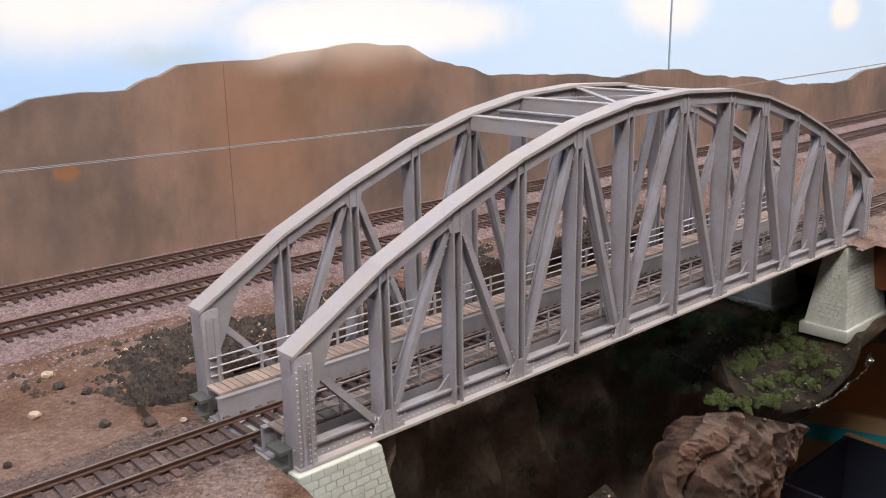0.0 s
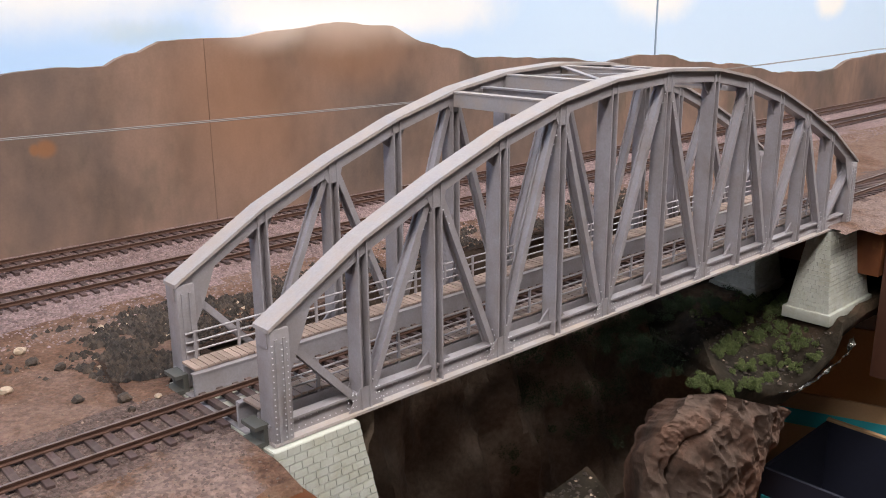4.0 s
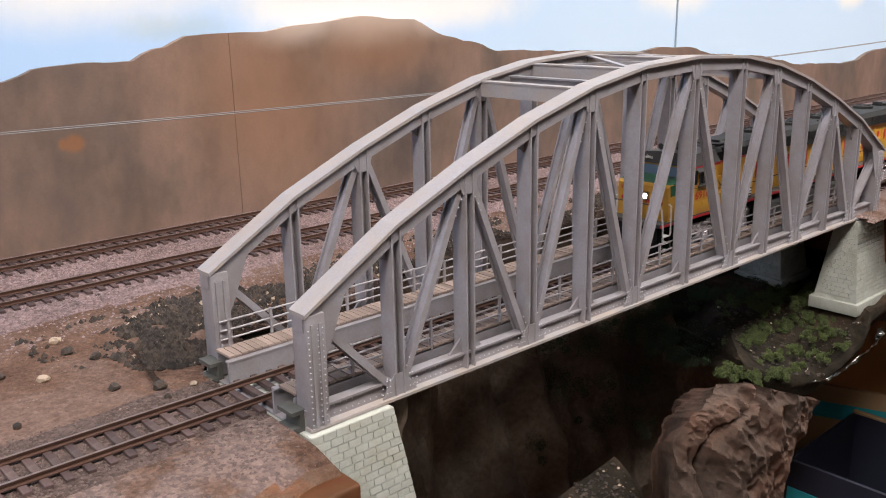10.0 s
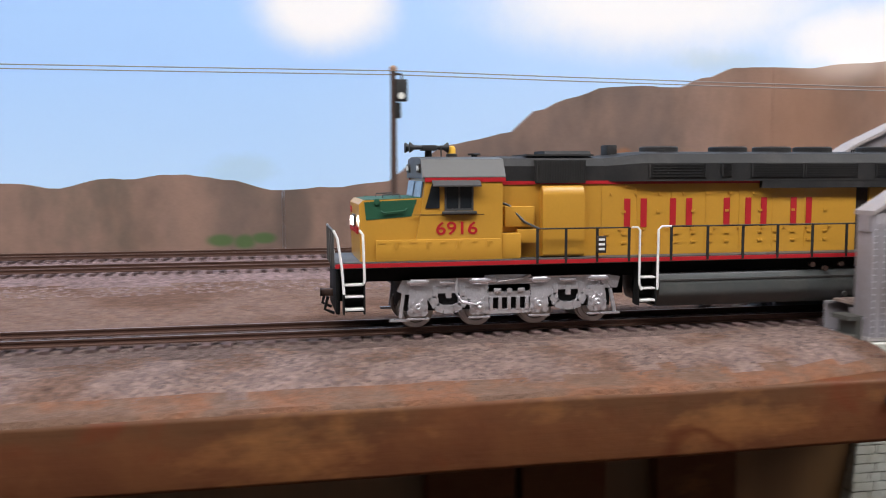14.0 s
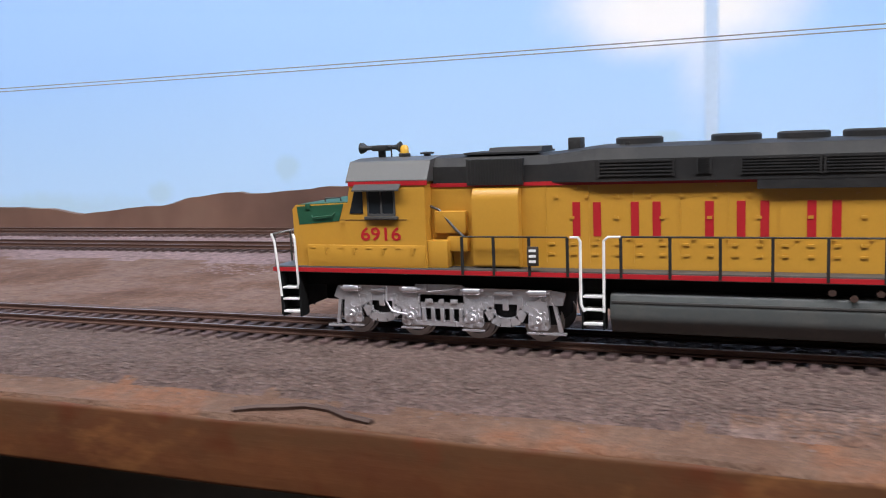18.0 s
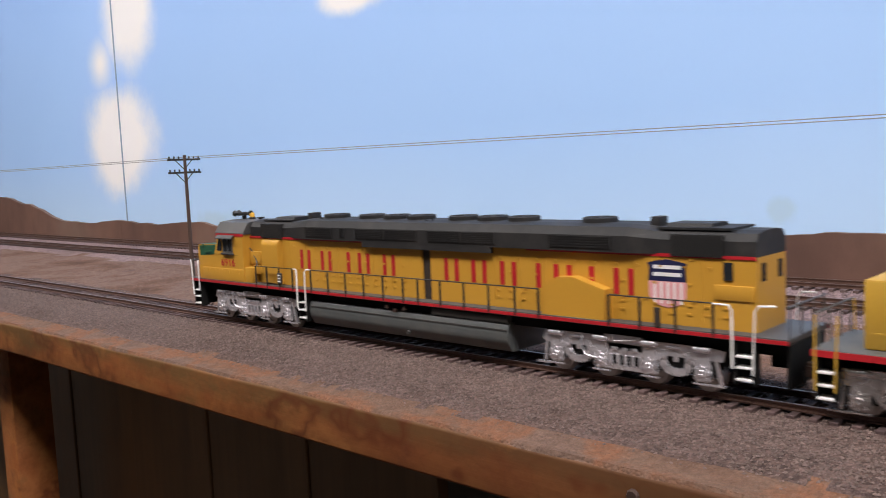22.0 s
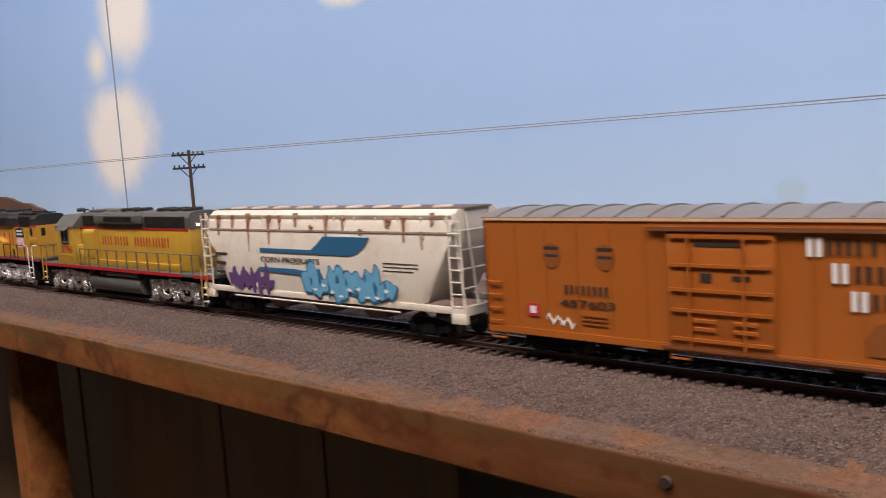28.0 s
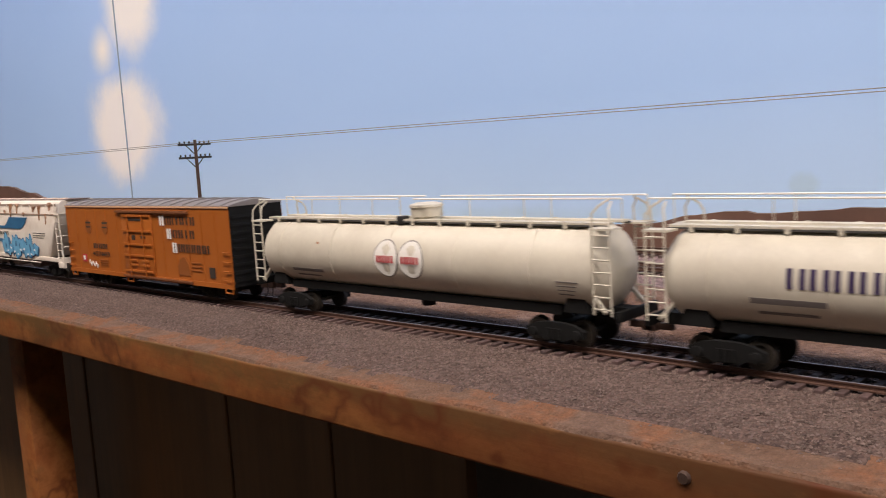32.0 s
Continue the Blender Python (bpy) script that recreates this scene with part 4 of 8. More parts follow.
        if i % 2 == 0 and 0 < i < 12:
            for d in (-1, 1):
                bm = B()
                prism(bm, [(x + d * 2.4, LOW + 7.2), (x + d * 9, LOW + 7.2), (x + d * 2.4, LOW + 13)], "y", yc - 0.4, yc + 0.4)
                part("corner_bracket", bm, "bridge", t, smooth=None)
        elif i % 2:
            for d in (-1, 1):
                zt = CHORD[i] - 7
                bm = B()
                prism(bm, [(x + d * 2.4, zt + 1), (x + d * 8, zt + 1 + (CHORD[min(12, i + d)] - CHORD[i]) * 8 / abs(NODES[min(12, i + d)] - x)), (x + d * 2.4, zt - 6)], "y", yc - 0.4, yc + 0.4)
                part("corner_bracket", bm, "bridge", t, smooth=None)
    # rivet heads on the outer face, their highlights put into a pale colour
    bm = B()
    def rivet(x, z, y=None):
        c = Vector((x, (yc - s * 3.35) if y is None else y, z))
        m = Matrix.Translation(c) @ pose(0, 0, 0, 90 * s, 0, 0)
        bmesh.ops.create_cone(bm, cap_ends=True, segments=5, radius1=0.34, radius2=0.12, depth=0.4, matrix=m)
    for x in (1.2, 3.1, 4.9, 6.8, L - 1.2, L - 3.1, L - 4.9, L - 6.8):
        for k in range(17):
            rivet(x, LOW + 2.5 + 2.1 * k, yc - s * 4.55)
    for k in range(int(L / 2.6)):
        rivet(1.5 + 2.6 * k, LOW + 2.4, yc - s * 1.2)
        if (k // 4) % 2:
            rivet(1.5 + 2.6 * k, LOW + 5.4, yc - s * 1.2)
    for i in range(1, 12, 2):
        for dx in (-8, -6, -4.6, 4.6, 6, 8):
            for z in (3.2, 5.6, 8.0):
                if abs(dx) < 7 or z < 6:
                    rivet(NODES[i] + dx, LOW + z)
    for i in range(12):
        hi, lo = (i, i + 1) if i % 2 == 0 else (i + 1, i)
        for f in (0.06, 0.1, 0.14, 0.18, 0.86, 0.9, 0.94):
            x = node_x(hi) + (NODES[lo] - node_x(hi)) * f
            z = CHORD[hi] - 5 + (LOW + 4 - CHORD[hi] + 5) * f
            rivet(x, z, yc - s * 2.95)
    tagged(part("rivets", bm, "rivet", t, "small rivet heads, highlights put into their pale colour", smooth=None), kind="stuff")
    return t


def bridge_floor():
    t = thing("bridge_deck", 0, 0, 0, "grey bridge floor with plank walkways beside the track", "bridge deck")
    L = SPAN
    for s in (-1, 1):
        bm = B()
        box(bm, -1.5, L + 1.5, s * 15.2, s * 16.4, -4.6, 4.6)
        part("walkway_girder", bm, "bridge", t, "long grey girder beside the rail", smooth=None)
        bm = B()
        box(bm, -1.5, L + 1.5, s * 15.0, s * 17.6, 4.6, 5.3)
        part("girder_flange", bm, "bridge", t, smooth=None)
        bm = B()
        box(bm, 0, L, s * 26.6, s * 27.4, -4, 4.6)
        part("outer_stringer", bm, "bridge", t, smooth=None)
        bm = B()
        box(bm, -1.25, 1.25, -5.2, 5.2, 0, 0.9)
        me = finish(bm, "plank", "plank")
        copies(me, "plank", t, [pose((1.5 + 2.85 * k) * U, s * 22.6 * U, (5.6 + random.uniform(-0.1, 0.15)) * U, 0, 0, random.uniform(-0.8, 0.8)) for k in range(int((L + 8) / 2.85))][:150])
        bm = B()
        for k in range(150, int((L + 8) / 2.85)):
            box(bm, -5.25 + 2.85 * k, -2.75 + 2.85 * k, s * 22.6 - 5.2, s * 22.6 + 5.2, 5.6, 6.5)
        if len(bm.verts):
            tagged(part("planks", bm, "plank", t, "brown walkway planks", smooth=None), kind="stuff")
        # pipe railing at the outer edge
        for z in (9.6, 13.2, 17.0):
            bm = B()
            rod(bm, [(2, s * 27.2, z), (L - 2, s * 27.2, z)], 0.42, 6)
            part("handrail", bm, "bridge", t)
        k = 6.0
        while k < L - 2:
            bm = B()
            box(bm, k - 0.6, k + 0.6, s * 27.2 - 0.5, s * 27.2 + 0.5, 4.6, 17.6, 0.15)
            part("railing_post", bm, "bridge", t, smooth=None)
            k += 18.7
    for i in range(13):
        bm = B()
        x = node_x(i)
        box(bm, x - 1.6, x + 1.6, -27.4, 27.4, -9.0, -4.7)
        part("floor_beam", bm, "bridge", t, smooth=None)
    for y in (-9, 9):
        bm = B()
        box(bm, 0, L, y - 1.2, y + 1.2, -8.4, -4.4)
        part("stringer", bm, "bridge", t, smooth=None)
    # end bearings
    for x in (-5, L + 5):
        for y in (-24, 24):
            bm = B()
            d = -1 if x < 0 else 1
            yy = math.copysign(28.5, y)
            prism(bm, [(x - d * 0.2, -5.2), (x - d * 5.4, -5.2), (x - d * 5.4, 2.6), (x - d * 0.2, 2.6), (x - d * 0.2, 1.2), (x - d * 3.4, 1.2), (x - d * 3.4, -3.6), (x - d * 0.2, -3.6)], "y", yy - 4.6, yy + 4.6)
            part("bearing_shoe", bm, "weathered", t, "dark grey bearing shoe")


def top_bracing():
    t = thing("top_bracing", 0, 0, 0, "grey struts and crossed bars between the arch crowns", "bridge bracing")
    for i in (4, 5, 6, 7, 8):
        z = CHORD[i] - 1
        x = NODES[i]
        bm = B()
        box(bm, x - 2.6, x + 2.6, -28, 28, z - 0.7, z)
        box(bm, x - 2.2, x - 1.4, -28, 28, z - 7, z - 0.7)
        box(bm, x + 1.4, x + 2.2, -28, 28, z - 7, z - 0.7)
        part("cross_strut", bm, "bridge_top", t, "dusty grey cross strut", smooth=None)
    for i in (4, 7):
        for k in (1,):
            x, z = (NODES[i] + NODES[i + 1]) / 2, (CHORD[i] + CHORD[i + 1]) / 2 - 3
            bm = B()
            box(bm, x - 2, x + 2, -28, 28, z - 0.5, z + 0.3)
            box(bm, x - 0.4, x + 0.4, -28, 28, z - 5, z - 0.5)
            part("cross_strut", bm, "bridge", t, smooth=None)
    for i in (5, 6):
        for sgn in (-1, 1):
            bm = B()
            beam(bm, (NODES[i] + 2, -28 * sgn, CHORD[i] - 2.2 + 0.7 * (sgn > 0)), (NODES[i + 1] - 2, 28 * sgn, CHORD[i + 1] - 2.2 + 0.7 * (sgn > 0)), 3.0, 0.7, (1, 0, 0))
            part("lateral_brace", bm, "bridge", t, smooth=None)


def pier(name, x0, x1, y0, y1, ztop, zbot, flare_x, flare_y, label, courses, fine):
    """A battered block pier: a core and separate stones, with a plinth."""
    t = thing(name, 0, 0, 0, label, "pier", "bridge piers")
    bm = B()
    def ring(f, inset=0.0):
        z = ztop + (zbot - ztop) * f
        return [(x0 - flare_x * f + inset, y0 - flare_y * f + inset, z), (x1 + flare_x * f - inset, y0 - flare_y * f + inset, z),
                (x1 + flare_x * f - inset, y1 + flare_y * f - inset, z), (x0 - flare_x * f + inset, y1 + flare_y * f - inset, z)]
    a, b = [bm.verts.new(p) for p in ring(0, 0.35)], [bm.verts.new(p) for p in ring(1, 0.35)]
    for k in range(4):
        bm.faces.new((a[k], a[(k + 1) % 4], b[(k + 1) % 4], b[k]))
    bm.faces.new(a), bm.faces.new(b[::-1])
    part("core", bm, "mortar", t, "pale mortar joints", smooth=None)
    rnd = random.Random(int(x0 * 7) + 3)
    for c in range(courses):
        f0, f1 = (c + 0.06) / courses, (c + 0.94) / courses
        lo, hi = ring(f1), ring(f0)
        for side in (0, 1, 3):
            p0, p1, q0, q1 = Vector(lo[side]), Vector(lo[(side + 1) % 4]), Vector(hi[side]), Vector(hi[(side + 1) % 4])
            n = max(2, round((p1 - p0).length / (5.4 if side in fine else 17)))
            cuts = [0.0] + [(k + (0.5 if c % 2 else 0.0) + rnd.uniform(-0.12, 0.12)) / n for k in range(1, n + (0 if c % 2 else 0))] + [1.0]
            inward = Vector((0, 0, 1)).cross(p1 - p0).normalized()
            for u, v in zip(cuts, cuts[1:]):
                if v - u < 0.03:
                    continue
                gap = 0.2 / (p1 - p0).length
                u2, v2 = u + gap, v - gap
                e = inward * (-rnd.uniform(0.0, 0.25))
                bm = B()
                f = [p0.lerp(p1, u2) + e, p0.lerp(p1, v2) + e, q0.lerp(q1, v2) + e, q0.lerp(q1, u2) + e]
                front = [bm.verts.new(p) for p in f]
                back = [bm.verts.new(p + inward * 1.4) for p in f]
                bm.faces.new(front)
                for k in range(4):
                    bm.faces.new((front[k], back[k], back[(k + 1) % 4], front[(k + 1) % 4]))
                part("stone_block", bm, "stoneblock", t, smooth=None)
    r = ring(1)
    bm = B()
    box(bm, r[0][0] - 2.2, r[2][0] + 2.2, r[0][1] - 2.2, r[2][1] + 2.2, zbot - 8, zbot, 0.7)
    part("plinth", bm, "stoneblock", t, "pale stone plinth")


def piers():
    pier("bridge_pier", -2, 33, -39.5, 38.5, -5.4, -60, 9, 6, "greenish-white block pier under the bridge end", 19, (0,))
    pier("bridge_pier", 413.5, 462, -38, -24, -5.8, -58, 6.5, 7, "greenish-white battered block pier on a rocky ledge", 18, (0, 3))
    pier("bridge_pier", 418, 444, 16, 34, -5.8, -55, 6, 7, "shaded greenish block pier behind the bridge", 16, (0, 3))


def crumple(x, y, z):
    """Folds of painted cloth: creased ridges at three sizes."""
    p = Vector((x, y, z))
    r = 0.0
    for s, a in ((0.016, 9.0), (0.037, 4.5), (0.09, 1.8), (0.2, 0.7)):
        r += a * (1 - 2 * abs(noise.noise(p * s)))
    return r


def cliff_sheet(name, material, label, u_n, v_n, shape, amount=1.0, fold=None):
    bm = B()
    V = []
    for i in range(u_n + 1):
        row = []
        for j in range(v_n + 1):
            p, n = shape(i / u_n, j / v_n)
            p = Vector(p)
            d = crumple(*p) * amount + (fold(*p) if fold else 0)
            row.append(bm.verts.new(p + Vector(n).normalized() * d))
        V.append(row)
    for i in range(u_n):
        for j in range(v_n):
            bm.faces.new((V[i][j], V[i + 1][j], V[i + 1][j + 1], V[i][j + 1]))
    return solo(name, bm, material, label, "cliff", kind="structure", smooth=32)


def canyon_walls():
    # back wall of dark draped cloth
    def back(u, v):
        x = 8 + 440 * u
        rim = 50 + 36 * step(55, 168, x) - 16 * step(330, 415, x)
        y = rim + 8 - 46 * step(0, 1, v) - 20 * v
        return (x, y, -5 - 330 * v), (0, -1, 0.3)
    cliff_sheet("canyon_wall", "cliffdark", "dark draped cloth rock face under the bridge", 130, 80, back, 0.9, lambda x, y, z: 13 * (1 - abs(math.sin(x * 0.055 + 1.6 * nz(x, z, 0, 0.010)))) + 4 * (1 - abs(math.sin(x * 0.16 + z * 0.02))))
    # left flank beside the near pier
    def left(u, v):
        y = -30 + 90 * u
        return (34 + 34 * v + 12 * step(0.2, 1, v) * math.sin(u * 5), y, -8 - 330 * v), (1, -0.4, 0.2)
    cliff_sheet("canyon_wall", "cliffdark", "dark brown painted cloth hanging beside the pier", 60, 70, left, 0.9, lambda x, y, z: 9 * (1 - abs(math.sin(y * 0.07 + z * 0.012))))
    # right-hand outcrop: a crumpled face under a ledge that carries the far pier
    def along(line, f):
        f *= len(line) - 1
        i = min(len(line) - 2, int(f))
        return Vector(line[i]).lerp(Vector(line[i + 1]), f - i)
    west = [(253, 0, -72), (228, 0, -81), (218, 0, -93), (216, 0, -116), (216, 0, -190), (217, 0, -275)]
    east = [(361, 0, -109), (342, 0, -125), (334, 0, -141), (322, 0, -154), (316, 0, -211), (316, 0, -285)]
    brow = [(253, 0, -72), (271, 0, -70), (309, 0, -86), (341, 0, -101), (361, 0, -109)]

    def face(u, v):
        p = along(west, v ** 1.3).lerp(along(east, v ** 1.3), u) + (along(brow, u) - Vector(brow[0]).lerp(Vector(brow[-1]), u)) * (1 - v)
        y = -24 - 20 * u - 15 * math.sin(math.pi * u) + 40 * (1 - step(0, 0.1, u)) + 30 * step(0.93, 1.0, u) + 8 * math.exp(-((u - 0.3 - 0.05 * math.sin(9 * v)) / 0.018) ** 2)
        k = 1 - step(0, 0.1, u)
        return (p.x + 54 * k, y, p.z - 34 * k), (-0.25, -1, 0.25)

    def creases(x, y, z):
        p = Vector((x + 0.55 * z, y, 0.45 * (z - 0.5 * x)))
        return sum(a * (1 - 2 * abs(noise.noise(p * k + Vector((k * 90, 0, 0))))) for k, a in ((0.024, 4.6), (0.05, 4.0), (0.11, 2.3), (0.24, 1.2), (0.6, 0.45)))
    cliff_sheet("rock_outcrop", "cliff", "brown crumpled painted cloth outcrop below the far pier", 120, 130, face, 0.0, creases)
    def bank(u, v):
        return (-25 + 16 * u + 78 * v, 30 + 84 * u, -4.6 - 6 * v - 62 * v ** 1.3), (0.5, -0.3, 1)
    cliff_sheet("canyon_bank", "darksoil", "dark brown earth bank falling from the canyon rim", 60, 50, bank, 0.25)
    lip = [(338, 40, -81), (324, 0, -84), (306, -26, -79), (320, -32, -86), (341, -40, -95), (363, -45, -99), (378, -52, -90), (395, -58, -77), (412, -53, -69), (452, -51, -67), (575, -53, -67)]

    def ledge(u, v):
        p = along(lip, u)
        bx, by = 380 + 190 * u, 90
        hang = max(0.0, 1 - v / 0.14)
        v = max(0.0, (v - 0.14) / 0.86)
        return (p.x + (bx - p.x) * v - 4 * hang, p.y + (by - p.y) * v + 5 * hang, p.z + (-64 - p.z) * step(0, 0.5, v) - 11 * hang), (-0.2, -0.7 * min(1.0, hang * 3), 1)
    # colour carries the shade that the bridge and deck cast here
    shelf = cliff_sheet("rock_ledge", "shadedrock", "rocky ledge under the far pier, shade darkened into its brown", 120, 64, ledge, 0.3, lambda x, y, z: 0.45 * creases(x, y, z))

    def mound(u, v):
        return (168 + 62 * u, 10 - 44 * v, -130 - 8 * v - 60 * v * v + 7 * u), (0, -0.5, 1)
    heap = cliff_sheet("rubble_slope", "shadedrock", "reddish-brown earth slope at the canyon foot, darkened for shade", 60, 40, mound, 0.3)
    # small stones lying on both
    for ob, area, seed in ((shelf, (322, 408, -50, 20), 31), (heap, (172, 228, -32, 8), 32)):
        top = BVHTree.FromPolygons([v.co for v in ob.data.vertices], [list(p.vertices) for p in ob.data.polygons])

        def lying(r):
            x, y = r.uniform(*area[:2]), r.uniform(*area[2:])
            hit = top.ray_cast(Vector((x, y, 20)) * U, Vector((0, 0, -1)))[0]
            return hit and (x, y, hit.z / U)
        pebbles("canyon_stones", "rockdark", "dark stones scattered on the canyon cloth", 420, lying, (0.5, 1.9), seed, "rubble")
        pebbles("canyon_pale_stones", "rockpale", "pale stones scattered on the canyon cloth", 22, lying, (0.5, 1.5), seed + 5, "rubble")
    return shelf


def tuft(name, material, label, x, y, z, r, n, seed):
    """A foliage clump: many small leaf flakes in an uneven heap."""
    rnd = random.Random(seed)
    vs, fs = [], []
    lumps = [(rnd.gauss(0, r * 0.6), rnd.gauss(0, r * 0.6), abs(rnd.gauss(0, r * 0.14)), r * rnd.uniform(0.12, 0.36)) for _ in range(16)]
    for _ in range(n):
        lx, ly, lz, lr = rnd.choice(lumps)
        d = Vector((rnd.gauss(0, 1), rnd.gauss(0, 1), rnd.gauss(0, 1))).normalized() * lr * rnd.uniform(0.5, 1.1)
        c = Vector((lx, ly, lz)) + d
        a = Vector((rnd.gauss(0, 1), rnd.gauss(0, 1), rnd.gauss(0, 1))).normalized() * rnd.uniform(0.22, 0.55)
        b = a.orthogonal().normalized() * rnd.uniform(0.18, 0.5)
        k = len(vs)
        for p in (c - a, c - b, c + a, c + b):
            vs.append(tuple(p * U))
        fs.append((k, k + 1, k + 2, k + 3))
    me = bpy.data.meshes.new(name)
    me.from_pydata(vs, [], fs)
    me.materials.append(M[material])
    ob = new(name, me)
    ob.location = (x * U, y * U, z * U)
    return tagged(ob, label, "bush", "bushes in the canyon")

# ---- the train; lengths along x run back from the leading axle ----
def text_on(name, words, size, material, parent, x, y, z, label="", width=None, turn=0):
    """Lettering in the built-in font as a thin mesh on a side that faces the aisle."""
    cu = bpy.data.curves.new(name, "FONT")
    cu.body, cu.size, cu.extrude, cu.align_x = words, size * U * 1.38, 0.05 * U, "LEFT"
    cu.offset = 0.018 * size * U
    tmp = bpy.data.objects.new(name, cu)
    me = bpy.data.meshes.new_from_object(tmp)
    bpy.data.objects.remove(tmp)
    me.materials.append(M[material])
    if width:
        w = max(v.co.x for v in me.vertices) - min(v.co.x for v in me.vertices)
        for v in me.vertices:
            v.co.x *= width * U / w
    ob = new(name, me)
    ob.parent = parent
    ob.matrix_basis = pose((x - ORIGIN[0]) * U, y * U, z * U, 90, 0, turn)
    if label:
        ob["label"] = label
    return ob


def strokes(name, parent, material, xs, w, z0, z1, y, label, stem=0.27, single=()):
    """A line of lettering as plain upright bars, one pair a letter."""
    for i, x in enumerate(xs):
        for a, b in ((0.36, 0.64),) if i in single else ((0.0, stem), (1 - stem, 1.0)):
            bm = B()
            box(bm, x + w * a, x + w * b, y - 0.12, y + 0.3, z0, z1)
            part(name, bm, material, parent, label, smooth=None)


def bar(name, parent, material, x0, x1, z0, z1, y, label=""):
    bm = B()
    box(bm, x0, x1, y - 0.1, y + 0.3, z0, z1)
    return part(name, bm, material, parent, label, smooth=None)


WHEELS = []


def wheelset(parent, x, r=5.6, material="steel"):
    bm = B()
    for s in (-1, 1):
        lathe(bm, [(s * 7.2, r + 0.35), (s * 7.9, r + 0.35), (s * 7.95, r), (s * 9.8, r - 0.12), (s * 9.8, r * 0.72), (s * 9.2, r * 0.66), (s * 9.2, r * 0.3), (s * 10.0, r * 0.26), (s * 10, 0.2)], 20, "y")
    cyl(bm, (0, -11, 0), (0, 11, 0), 0.9, 8)
    for k in range(3):
        a = k * math.tau / 3
        for s in (-1, 1):
            cyl(bm, (r * 0.48 * math.cos(a), s * 9.1, r * 0.48 * math.sin(a)), (r * 0.48 * math.cos(a), s * 9.5, r * 0.48 * math.sin(a)), 0.6, 6)
    keep, ORIGIN[0] = ORIGIN[0], 0.0
    ob = part("wheelset", bm, material, parent, "bright-treaded wheels on an axle")
    ORIGIN[0] = keep
    ob.matrix_basis = pose((x - keep) * U, 0, r * U)
    WHEELS.append((ob, r))


